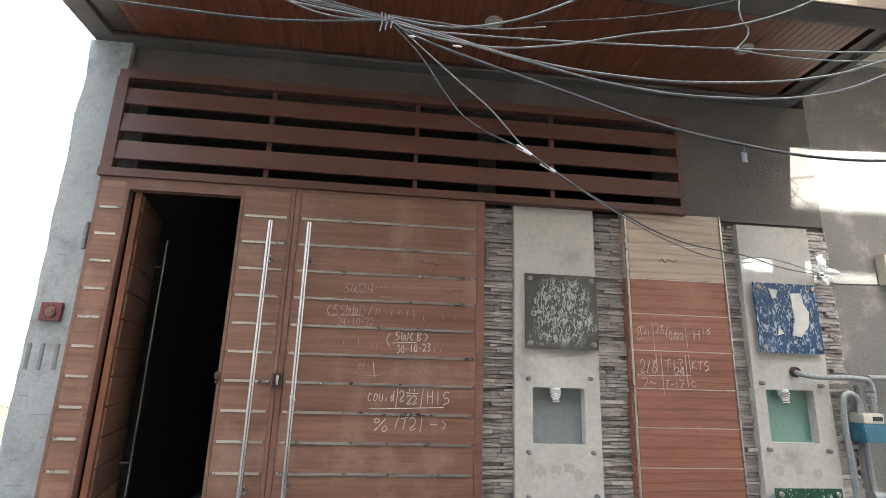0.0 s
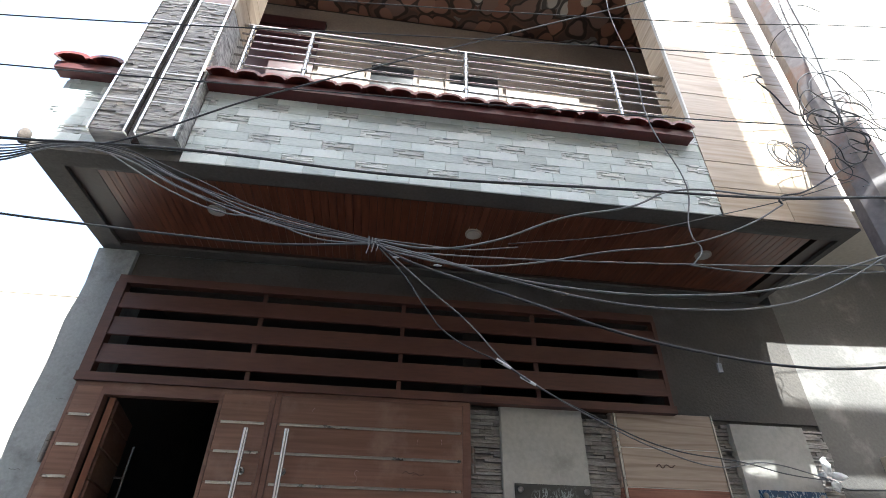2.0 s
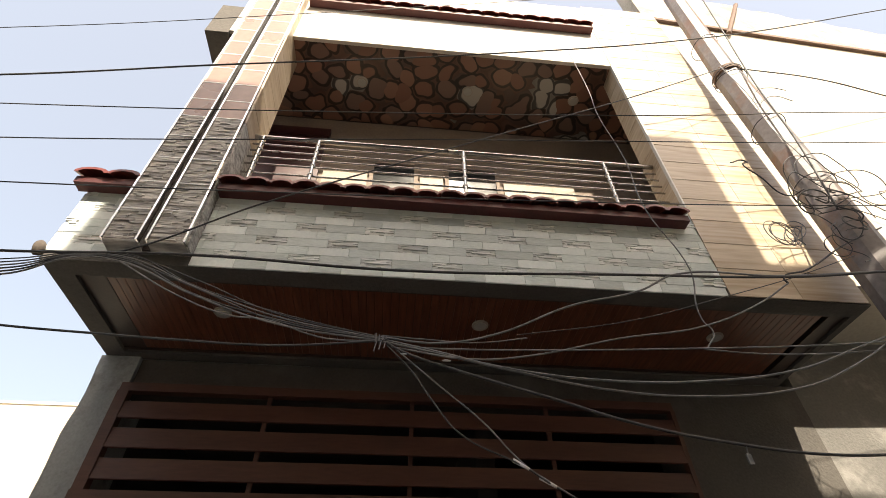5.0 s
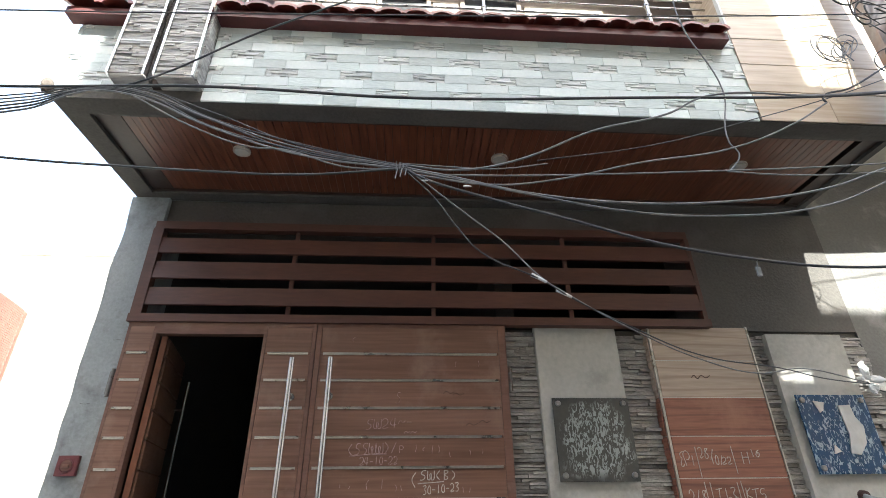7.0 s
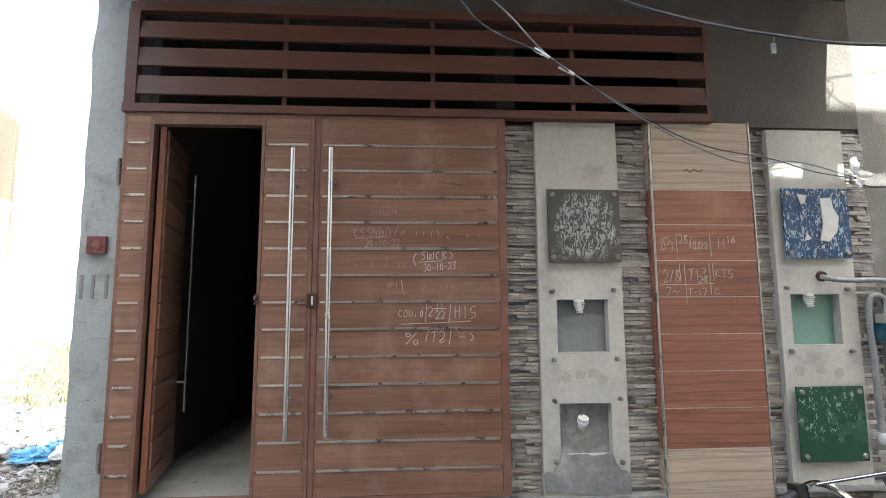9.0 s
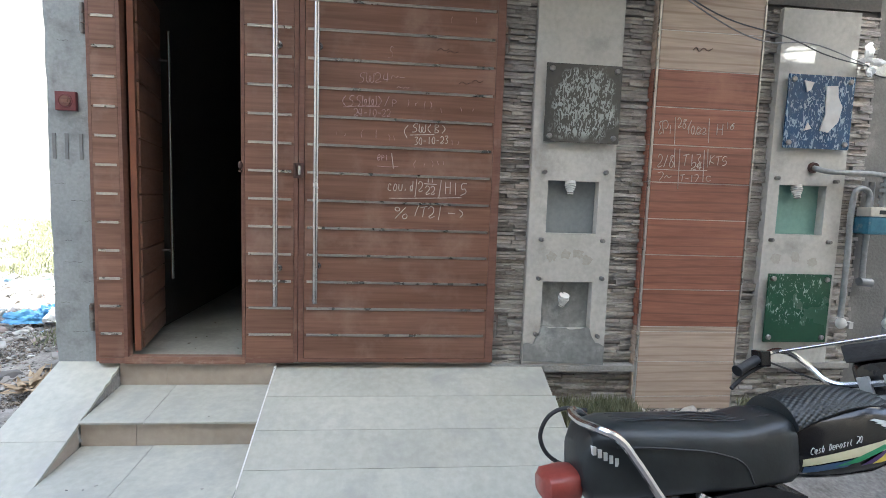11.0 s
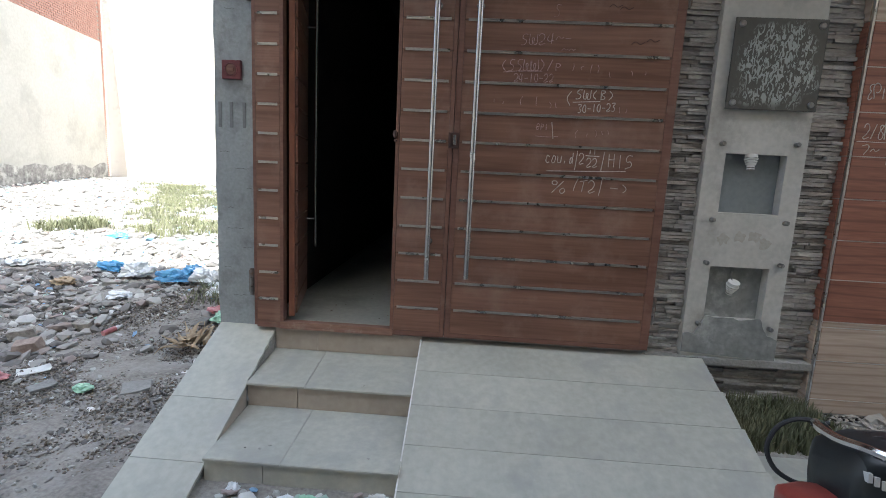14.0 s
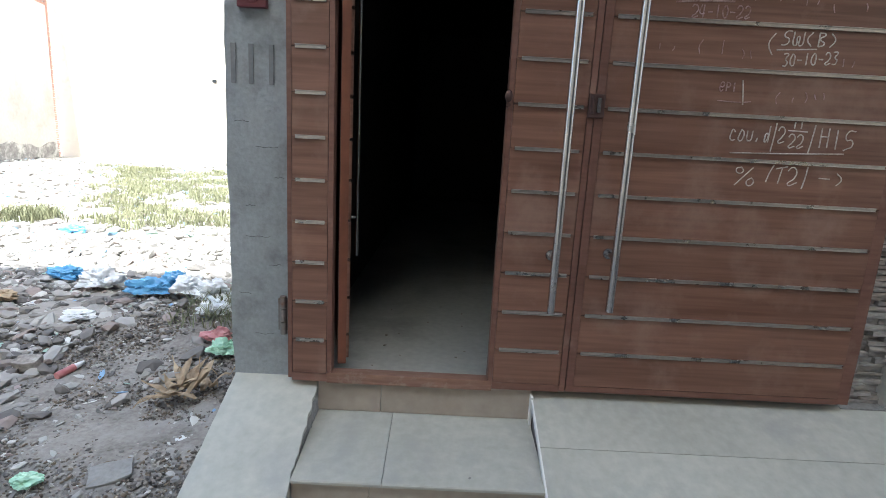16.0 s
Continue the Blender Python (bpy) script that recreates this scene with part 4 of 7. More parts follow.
stroke("chalk_line", [(1.917, Y, 1.62), (1.914, Y, 1.57), (1.908, Y, 1.51)], 0.0024, CHALK, cm)
stroke("chalk_line", [(2.07, Y, 1.62), (2.065, Y, 1.57), (2.058, Y, 1.512)], 0.0024, CHALK, cm)
stroke("chalk_line", [(1.965, Y, 1.594), (2.042, Y, 1.592)], 0.0024, CHALK, cm)
stroke("chalk_line", [(1.75, Y, 1.497), (1.98, Y, 1.505), (2.2, Y, 1.515)], 0.0024, CHALK, cm)
scrawl("%", 1.778, 1.872, 1.372, 0.072, CHALK, cm, Y)
stroke("chalk_line", [(1.911, Y, 1.39), (1.92, Y, 1.425), (1.934, Y, 1.458)], 0.0024, CHALK, cm)
scrawl("T2", 1.945, 2.045, 1.385, 0.068, CHALK, cm, Y)
stroke("chalk_line", [(2.07, Y, 1.458), (2.066, Y, 1.415), (2.058, Y, 1.37)], 0.0024, CHALK, cm)
stroke("chalk_line", [(2.12, Y, 1.416), (2.165, Y, 1.414)], 0.0024, CHALK, cm)
scrawl(">", 2.182, 2.225, 1.39, 0.055, CHALK, cm, Y)
scrawl("SW(B)", 1.88, 2.1, 1.907, 0.05, CHALK, cm, Y)
scrawl("<", 1.825, 1.865, 1.868, 0.078, CHALK, cm, Y)
stroke("chalk_line", [(1.866, Y, 1.888), (1.94, Y, 1.893), (2.018, Y, 1.898)], 0.0024, CHALK, cm)
scrawl("30-10-23", 1.895, 2.11, 1.832, 0.043, CHALK, cm, Y, 0.018)
scrawl("epi", 1.668, 1.742, 1.728, 0.05, CHALKPINK, cm, Y, r=0.0024)
stroke("chalk_line", [(1.757, Y, 1.773), (1.764, Y, 1.73), (1.77, Y, 1.68)], 0.0026, CHALK, cm)
stroke("chalk_line", [(1.67, Y, 1.692), (1.76, Y, 1.69), (1.8, Y, 1.694)], 0.0018, CHALKPINK, cm)
scrawl("(SSWW)/p", 1.448, 1.79, 2.045, 0.06, CHALKPINK, cm, Y, 0.012)
stroke("chalk_line", [(1.46, Y, 2.038), (1.56, Y, 2.046), (1.68, Y, 2.05)], 0.003, CHALKPINK, cm)
scrawl("24-10-22", 1.525, 1.75, 1.988, 0.044, CHALKPINK, cm, Y, 0.006)
scrawl("SW24~-", 1.55, 1.84, 2.188, 0.056, CHALKPINK, cm, Y, 0.02, r=0.0022)
scrawl("~~", 1.78, 1.86, 2.155, 0.03, CHALKPINK, cm, Y, r=0.0018)
scrawl("S", 1.725, 1.765, 2.345, 0.06, CHALKPINK, cm, Y, r=0.0022)
# half rubbed-out strokes between the readable lines
for k, (x, z, h) in enumerate(((1.42, 1.87, 0.02), (1.47, 1.865, 0.015), (1.575, 1.86, 0.05), (1.66, 1.862, 0.05), (1.74, 1.85, 0.035), (1.775, 1.852, 0.03), (2.13, 1.84, 0.03), (2.165, 1.84, 0.025), (1.9, 1.69, 0.045), (1.96, 1.7, 0.018), (2.01, 1.7, 0.04), (2.05, 1.715, 0.02), (2.08, 1.715, 0.025), (1.85, 2.06, 0.04), (1.9, 2.065, 0.02), (1.95, 2.05, 0.045), (1.99, 2.055, 0.04), (2.06, 2.03, 0.03), (2.18, 2.04, 0.03), (2.25, 2.05, 0.02), (1.44, 2.73, 0.03), (2.1, 2.57, 0.035), (2.25, 2.57, 0.04))):
    stroke("chalk_line", [(x, Y, z), (x + 0.006 * math.sin(k * 2.1), Y, z + h / 2), (x + 0.008 * math.sin(k), Y, z + h)], 0.0018, CHALKPINK, cm)
for k, (x, z) in enumerate(((2.02, 2.4), (2.08, 2.39), (2.16, 2.21), (2.24, 2.225))):
    stroke("marker_line", [(x, Y, z), (x + 0.02, Y, z + 0.014), (x + 0.045, Y, z + 0.002), (x + 0.07, Y, z + 0.012)], 0.002, INK, cm)
ct = thing("chalk_marks", (3.8, 0.036, 1.9), "white chalk letters and dates scribbled on the red tiles", "writing")
Y = 0.0385
scrawl("EPi", 3.482, 3.585, 1.972, 0.085, CHALK, ct, Y, 0.012)
scrawl("28/", 3.612, 3.715, 2.022, 0.06, CHALK, ct, Y, -0.02)
scrawl("10/", 3.68, 3.765, 1.985, 0.055, CHALK, ct, Y, -0.01)
scrawl("22", 3.752, 3.82, 1.985, 0.04, CHALK, ct, Y)
scrawl("H", 3.882, 3.945, 1.984, 0.07, CHALK, ct, Y)
scrawl("16", 3.945, 4.015, 2.025, 0.045, CHALK, ct, Y)
scrawl("2/8", 3.495, 3.615, 1.76, 0.08, CHALK, ct, Y)
scrawl("T13", 3.668, 3.8, 1.775, 0.075, CHALK, ct, Y)
scrawl("24", 3.73, 3.81, 1.752, 0.05, CHALK, ct, Y)
scrawl("KT5", 3.852, 3.985, 1.79, 0.06, CHALK, ct, Y, -0.01)
scrawl("7~", 3.5, 3.6, 1.672, 0.05, CHALK, ct, Y)
scrawl("T-17", 3.66, 3.79, 1.672, 0.045, CHALK, ct, Y)
scrawl("c", 3.83, 3.89, 1.68, 0.05, CHALK, ct, Y)
for x, a, b in ((3.595, 2.085, 1.905), (3.606, 1.885, 1.76), (3.828, 2.088, 1.93), (3.836, 1.89, 1.77), (3.641, 1.884, 1.62), (3.812, 1.883, 1.676)):
    stroke("chalk_line", [(x, Y, a), (x + 0.003, Y, (a + b) / 2), (x + 0.006, Y, b)], 0.0025, CHALK, ct)
stroke("chalk_line", [(3.468, Y, 1.745), (3.65, Y, 1.744), (3.842, Y, 1.75)], 0.0021, CHALK, ct)
stroke("marker_line", [(3.68, Y, 2.515), (3.7, Y, 2.53), (3.72, Y, 2.51), (3.75, Y, 2.53), (3.78, Y, 2.515), (3.81, Y, 2.53)], 0.003, INK, ct)


# ---- steps, cheek and ramp ----
def slope_z(y):
    return 0.405 + 0.43 * y


def tread(x0, x1, y0, z0, y1, z1, thick=0.014):
    """A tread tile that falls a little towards the street."""
    bm = bmesh.new()
    prism(bm, [(y0, z0), (y1 + 0.004, z1), (y1, z1 - 0.004), (y1, z1 - thick), (y0, z0 - thick)], x0, x1)
    return bm


st = thing("entrance_steps", (0.58, -0.4, -0.05), "two tiled entrance steps littered with scraps below the wicket", "steps", kind="structure")
bm = bmesh.new()
prism(bm, [(0.05, -0.1), (0.05, 0.278), (-0.37, 0.228), (-0.37, 0.085), (-0.85, 0.06), (-0.85, -0.1)], 0.126, 1.06)
part("core", bm, MORTAR, st)
for x0, x1 in ((0.126, 0.455), (0.458, 1.06)):
    part("tread_tile", tread(x0, x1, 0.03, 0.296, -0.4, 0.245), FLOORTILE, st)
for x0, x1 in ((0.126, 0.5), (0.5025, 1.06)):
    part("tread_tile", tread(x0, x1, -0.383, 0.104, -0.875, 0.078), FLOORTILE, st)
for x0, x1 in ((0.126, 0.41), (0.413, 1.06)):
    part("riser_tile", boxes((x0, x1, -0.384, -0.37, 0.105, 0.231)), RISER, st)
    part("riser_tile", boxes((x0, x1, -0.862, -0.85, -0.1, 0.064)), FLOORTILE, st)
for x0, x1 in ((0.126, 0.4), (0.403, 1.06)):
    part("riser_tile", boxes((x0, x1, 0.018, 0.032, 0.297, 0.4355)), RISER, st)

ck = thing("step_cheek", (-0.06, -0.45, 0), "sloping tiled cheek beside the steps with broken edge", "kerb", kind="structure")
bm = bmesh.new()
prism(bm, [(0.06, -0.1), (0.06, slope_z(0.06) - 0.02), (-0.06, slope_z(-0.06) - 0.02), (-1.12, slope_z(-1.12) - 0.02), (-1.12, -0.1)], -0.245, 0.108)
part("core", bm, MORTAR, ck)
# the upper tiles have lost their inner edge; rough mortar shows below it
for a, b in ((0.06, -0.5), (-0.503, -0.85), (-0.853, -1.13)):
    bm = bmesh.new()
    k = 24
    inner = []
    for i in range(k + 1):
        y = a + (b - a) * i / k
        chip = 0.012 * max(0.0, noise.noise(Vector((y * 26, 3, 0))) + 0.25) + 0.003 * noise.noise(Vector((y * 70, 1, 0)))
        inner.append((0.126 - (chip if y > -0.42 else chip * 0.25), y))
    prism(bm, [(-0.25 + 0.003 * noise.noise(Vector((i * 0.9, b, 5))), a + (b - a) * (k - i) / k) for i in range(k + 1)] + inner, -0.009, 0.009, axis="z")
    for v in bm.verts:
        v.co.z += slope_z(v.co.y) - 0.009
    part("tile", bm, FLOORTILE, ck)
bm = bmesh.new()
rough = [[bm.verts.new((0.11 + 0.02 * abs(noise.noise(Vector((i * 0.5, j * 0.9, 8)))) + 0.012 * j / 5, 0.04 - 0.44 * i / 40, slope_z(0.04 - 0.44 * i / 40) - 0.02 - (0.11 * (1 - 0.25 * i / 40)) * j / 5)) for j in range(6)] for i in range(41)]
for r0, r1 in zip(rough, rough[1:]):
    for j in range(5):
        bm.faces.new((r0[j], r1[j], r1[j + 1], r0[j + 1]))
part("broken_mortar", bm, MORTAR, ck, "rough broken mortar under the chipped tiles")
bm = bmesh.new()
prism(bm, [(-0.402, slope_z(-0.402) - 0.019), (-0.7, slope_z(-0.7) - 0.019), (-0.7, 0.084), (-0.402, 0.105)], 0.1085, 0.1245)
part("side_tile", bm, RISER, ck, "tan tile on the inner face of the cheek")

rp = thing("gate_ramp", (1.9, -0.5, 0), "grey tiled ramp rising to the gate", "ramp", kind="structure")
bm = bmesh.new()
prism(bm, [(0.06, -0.1), (0.06, 0.37), (-0.02, 0.37), (-1.15, -0.1), (-1.15, -0.1)], 1.07, 2.79)
part("core", bm, MORTAR, rp)
edges = [0.05, -0.23, -0.46, -0.69, -0.92, -1.14]
for a, b in zip(edges, edges[1:]):
    for x0, x1 in ((1.062, 2.77),):
        bm = bmesh.new()
        x1 = x1 + (0.06 * -b if x1 > 2 else 0)
        za, zb = min(0.42, 0.415 + 0.43 * a), 0.415 + 0.43 * (b + 0.0025)
        prism(bm, [(a, za), (b + 0.0025, zb), (b + 0.0025, zb - 0.014), (a, za - 0.014)], x0, x1)
        part("tile", bm, FLOORTILE, rp)
part("edge_trim", boxes((1.054, 1.063, -0.02, 0.03, 0.25, 0.42)), WHITE, rp)
bm = bmesh.new()
prism(bm, [(0.0, 0.418), (-1.1, -0.055), (-1.1, -0.075), (0.0, 0.39)], 1.055, 1.062)
part("edge_trim", bm, WHITE, rp, "thin pale grout edge")


# ---- balcony slab and its soffit ----
sl = thing("balcony_slab", (2.3, -0.5, 3.84), "rendered balcony slab with a recessed wood-strip soffit", "slab", kind="structure")
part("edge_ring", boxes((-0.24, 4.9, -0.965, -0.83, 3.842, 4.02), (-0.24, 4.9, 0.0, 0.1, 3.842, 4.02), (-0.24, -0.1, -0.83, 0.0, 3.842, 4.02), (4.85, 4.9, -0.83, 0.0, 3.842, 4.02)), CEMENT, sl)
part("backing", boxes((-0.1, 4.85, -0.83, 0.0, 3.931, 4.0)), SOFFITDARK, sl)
bm = bmesh.new()
x = 0.06
while x < 4.68:
    box(bm, x, x + 0.048, -0.8, -0.03, 3.866, 3.88)
    x += 0.052
tagged(part("soffit_strips", bm, SOFFIT, sl, "narrow red-brown wood-look strips"), kind="stuff")
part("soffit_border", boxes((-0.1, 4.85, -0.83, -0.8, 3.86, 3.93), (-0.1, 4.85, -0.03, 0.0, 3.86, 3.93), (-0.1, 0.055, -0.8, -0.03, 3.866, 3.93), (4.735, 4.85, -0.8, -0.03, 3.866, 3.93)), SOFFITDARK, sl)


def downlight(x, y, z, r, label, group):
    d = thing("downlight", (x, y, z), label, "downlight", group)
    bm = bmesh.new()
    rod(bm, (x, y, z - 0.012), (x, y, z + 0.01), r, 28)
    part("ring", bm, LAMPRING, d, smooth=True)
    bm = bmesh.new()
    rod(bm, (x, y, z - 0.017), (x, y, z - 0.012), r * 0.76, 24)
    part("diffuser", bm, LAMPGLASS, d, smooth=True)


for x in (0.68, 2.385, 4.07):
    downlight(x, -0.5, 3.866, 0.056, "round unlit downlight in the wood soffit", "soffit downlights")

# ---- the balcony front ----
up = thing("house_upper_floor", (2.3, 4, 4.0), "upper floor shell of the house behind the balcony", "house", kind="structure")
part("back_wall", boxes((-0.24, 4.9, -0.02, 0.25, 4.0, 7.0)), BALWALL, up, "brown plastered balcony wall")
part("side_wall", boxes((-0.24, 0.0, 0.25, 8.7, 3.84, 8.0)), PLASTER, up)
part("side_wall", boxes((4.7, 4.95, 0.25, 8.7, 3.84, 8.0)), PLASTER, up)
part("rear_wall", boxes((0.0, 4.7, 8.5, 8.7, 3.84, 8.0)), PLASTER, up)
part("roof_slab", boxes((-0.24, 4.95, 0.25, 8.7, 7.6, 8.0)), CEMENT, up)
solid("balcony_floor", boxes((-0.24, 4.9, -0.97, -0.02, 4.02, 4.06)), FLOORTILE, "tiled balcony floor", "floor", kind="structure")
solid("balcony_ceiling", boxes((0.15, 4.85, -0.93, -0.02, 7.02, 7.06)), PEBBLE, "balcony ceiling printed with dark-outlined brown pebbles", "ceiling", kind="structure")
for x in (1.27, 2.44, 3.65):
    downlight(x, -0.52, 7.018, 0.06, "round unlit downlight in the pebble-print ceiling", "balcony downlights")
pr = thing("balcony_beam", (2.3, -0.9, 7.0), "cream rendered beam across the top of the balcony", "beam", kind="structure")
part("beam", boxes((-0.05, 4.9, -0.97, -0.93, 7.0, 8.6)), BEAMPAINT, pr)
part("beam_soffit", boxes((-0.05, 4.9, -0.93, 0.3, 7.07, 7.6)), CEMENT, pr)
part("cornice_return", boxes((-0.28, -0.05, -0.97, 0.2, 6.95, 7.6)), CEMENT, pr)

# dark door and pale window fronts behind the railing
bd = thing("balcony_door", (0.6, -0.03, 4.06), "dark red panelled balcony door", "door")
part("leaf", boxes((0.28, 0.92, -0.05, -0.02, 4.06, 6.6)), DARKDOOR, bd)
part("lintel", boxes((0.24, 0.95, -0.07, -0.02, 6.6, 6.74)), DARKDOOR, bd)
for x0, x1 in ((0.97, 1.42), (1.96, 2.2), (2.84, 3.6)):
    bw = thing("wall_panel", (x0, -0.03, 4.06), "pale cream painted dado panel on the balcony wall", "panel", "balcony dado panels")
    part("panel", boxes((x0, x1, -0.045, -0.02, 4.06, 6.05)), CREAM, bw)
for x0, x1 in ((1.44, 1.94), (2.22, 2.8)):
    bw = thing("balcony_window", (x0, -0.03, 4.6), "dark glazed balcony window with pale frame", "window", "balcony windows")
    part("frame", boxes((x0, x0 + 0.04, -0.06, -0.02, 4.5, 6.25), (x1 - 0.04, x1, -0.06, -0.02, 4.5, 6.25), (x0 + 0.04, x1 - 0.04, -0.06, -0.02, 6.2, 6.25), (x0 + 0.04, x1 - 0.04, -0.06, -0.02, 4.5, 4.54)), BALWALL, bw)
    part("pane", boxes((x0 + 0.04, x1 - 0.04, -0.04, -0.025, 4.54, 6.2)), GLASSDARK, bw)

# parapet panel of mixed facing tiles
pp = thing("parapet_panel", (2.27, -0.97, 3.84), "parapet clad in mixed white, grey and split-face tiles", "parapet", kind="structure")
part("core", boxes((-0.24, 3.95, -0.963, -0.84, 3.845, 4.62)), TILE_G, pp)
rng = random.Random(21)
cache = {}


def facing(kind, w, h):
    key = (kind, w)
    if key not in cache:
        bm = bmesh.new()
        if kind == 2:
            for j in range(5):
                x = -w / 2
                while x < w / 2 - 0.001:
                    e = min(w / 2, x + rng.uniform(0.02, 0.085))
                    d = 0.002 + 0.017 * rng.random()
                    box(bm, x, e, -d, 0, -h / 2 + h * j / 5, -h / 2 + h * (j + 1) / 5)
                    x = e
        else:
            box(bm, -w / 2, w / 2, -0.012, 0, -h / 2, h / 2, bevel=0.0025)
        cache[key] = mesh_of("facing_tile", bm, (TILE_W, TILE_G, TILE_R)[kind])
    return cache[key]


def facing_wall(x0, x1, z0, rows, rh, y, parent):
    for k in range(rows):
        turn = ((0, 0.25), (1, 0.19)) if k % 2 == 0 else ((2, 0.19), (1, 0.25))
        x = x0 - (0.44 - 0.11 * k) % 0.44
        i = 0
        while x < x1 - 0.01:
            kind, w = turn[i % 2]
            a, b = max(x, x0), min(x + w, x1)
            if b - a > 0.03:
                piece("facing_tile", facing(kind, round(b - a - 0.0012, 4), rh - 0.0015), parent, ((a + b) / 2, y, z0 + (k + 0.5) * rh))
            x += w
            i += 1


facing_wall(0.585, 3.925, 3.843, 10, 0.0695, -0.963, pp)
facing_wall(-0.24, 0.1, 3.9, 9, 0.0695, -0.963, pp)


# the two clad pillars
def pillar(x0, x1, side):
    p = thing("clad_pillar", ((x0 + x1) / 2, -1.02, 3.92), "tall pillar of split dark stone below and polished brown tiles above", "pillar", "balcony pillars", kind="structure")
    part("core", boxes((x0 + 0.004, x1 - 0.004, -1.066, -0.93, 3.92, 8.4)), PILROUGH, p)
    part("grout", boxes((x0 + 0.009, x1 - 0.009, -1.0765, -1.066, 3.92, 8.4)), TRIMWHITE, p)
    h = 0.262
    z = 3.92
    while z < 8.2:
        low = z < 5.2
        m = PILROUGH if low else PILSMOOTH
        bm = bmesh.new()
        if low:
            for j in range(12):
                x = x0 + 0.014
                while x < x1 - 0.015:
                    e = min(x1 - 0.014, x + rng.uniform(0.03, 0.11))
                    d = 0.012 * rng.random()
                    box(bm, x, e, -1.077 - d, -1.066, z + 0.008 + (h - 0.016) * j / 12, z + 0.008 + (h - 0.016) * (j + 1) / 12)
                    x = e
        else:
            box(bm, x0 + 0.014, x1 - 0.014, -1.079, -1.066, z + 0.008, z + h - 0.008, bevel=0.002)
        part("tile", bm, m, p)
        part("joint", boxes((x0 + 0.012, x1 - 0.012, -1.087 if low else -1.0805, -1.066, z + h - 0.006, z + h + 0.005)), TRIMWHITE, p)
        z += h
    for x in (x0, x1 - 0.012):
        part("edge_trim", boxes((x, x + 0.012, -1.092, -1.05, 3.92, 8.4)), TRIMSTEEL, p, "bright steel edge trim")
    if side:
        z = 3.92
        while z < 8.2:
            bm = boxes((x1, x1 + 0.008, -1.06, -0.95 + (0.3 if z > 4.68 else 0), z + 0.004, z + h - 0.004))
            part("side_tile", bm, PILROUGH if z < 5.2 else WALLTILE, p)
            z += h


pillar(0.1, 0.305, False)
pillar(0.35, 0.572, True)
# near-black filler strip; the gap's shade is put into its colour
solid("pillar_gap", boxes((0.305, 0.35, -1.0, -0.93, 3.92, 8.4)), SOFFITDARK, "dark strip standing for the shade in the gap between the two pillars", "recess", kind="structure")
part("end_wall", boxes((-0.24, -0.2, -0.3, -0.02, 4.06, 7.0)), BALWALL, up)
part("end_wall", boxes((4.84, 4.88, -0.72, -0.02, 4.06, 7.0)), BALWALL, up)

# cream tiled wall beside the balcony
rw = thing("wall_balcony_east", (4.4, -0.97, 3.84), "cream wood-look tiled wall with white joints beside the balcony", "wall", kind="structure")
part("core", boxes((3.95, 4.88, -0.968, -0.72, 4.065, 8.58)), TRIMWHITE, rw)
z = 3.85
k = 0
while z < 8.5:
    for x0, x1 in ((3.93, 4.42), (4.423, 4.885)):
        part("tile", boxes((x0, x1, -0.977, -0.9685, z, z + 0.231)), WALLTILE, rw)
    part("side_tile", boxes((3.938, 3.949, -0.963, -0.72, max(z, 4.7), z + 0.234)), WALLTILE, rw) if z > 4.6 and z < 7.0 else None
    z += 0.24
part("edge_trim", boxes((3.925, 3.94, -0.98, -0.95, 4.7, 7.0)), WHITE, rw)


# red clay eaves
def eave(x0, x1, z, label):
    e = thing("clay_eave", ((x0 + x1) / 2, -1.1, z), label, "eave", "clay tile eaves", kind="structure")
    bm = bmesh.new()
    prism(bm, [(-0.975, z), (-1.06, z), (-1.06, z + 0.055), (-0.975, z + 0.1)], x0, x1)
    part("board", bm, CLAYDARK, e, "dark red painted eave board")
    n = max(2, round((x1 - x0) / 0.165))
    bm = bmesh.new()
    w = (x1 - x0) / n
    segs = 9
    r0, r1 = w * 0.54, w * 0.40
    rings = []
    for y, zc, s in ((-1.1, 0.0, 1.0), (-0.965, 0.06, 0.92)):
        ro = [bm.verts.new((s * r0 * math.cos(math.pi * i / (segs - 1)), y, zc + 0.048 * math.sin(math.pi * i / (segs - 1)))) for i in range(segs)]
        ri = [bm.verts.new((s * r1 * math.cos(math.pi * i / (segs - 1)), y, zc + 0.032 * math.sin(math.pi * i / (segs - 1)) - 0.004)) for i in range(segs)]
        rings.append((ro, ri))
    (a, b), (c, d) = rings
    for i in range(segs - 1):
        bm.faces.new((a[i], a[i + 1], c[i + 1], c[i]))
        bm.faces.new((b[i + 1], b[i], d[i], d[i + 1]))
        bm.faces.new((a[i + 1], a[i], b[i], b[i + 1]))
    bm.faces.new((a[0], c[0], d[0], b[0]))
    bm.faces.new((c[-1], a[-1], b[-1], d[-1]))
    bmesh.ops.recalc_face_normals(bm, faces=bm.faces[:])
    me = mesh_of("clay_tile", bm, CLAY, True)
    for i in range(n):
        piece("clay_tile", me, e, (x0 + w * (i + 0.5), 0.004 * (i % 3), z + 0.058 + 0.003 * (i % 2)))
    bm = bmesh.new()
    rod(bm, (x0, -0.955, z + 0.12), (x1, -0.955, z + 0.12), 0.045, 12)
    part("ridge", bm, CLAY, e, smooth=True)


eave(0.59, 3.84, 4.45, "strip of glazed red clay tiles under the balcony rail")
eave(-0.29, 0.1, 4.42, "short strip of red clay tiles beside the pillars")
eave(0.62, 3.88, 7.77, "upper strip of glazed red clay tiles")

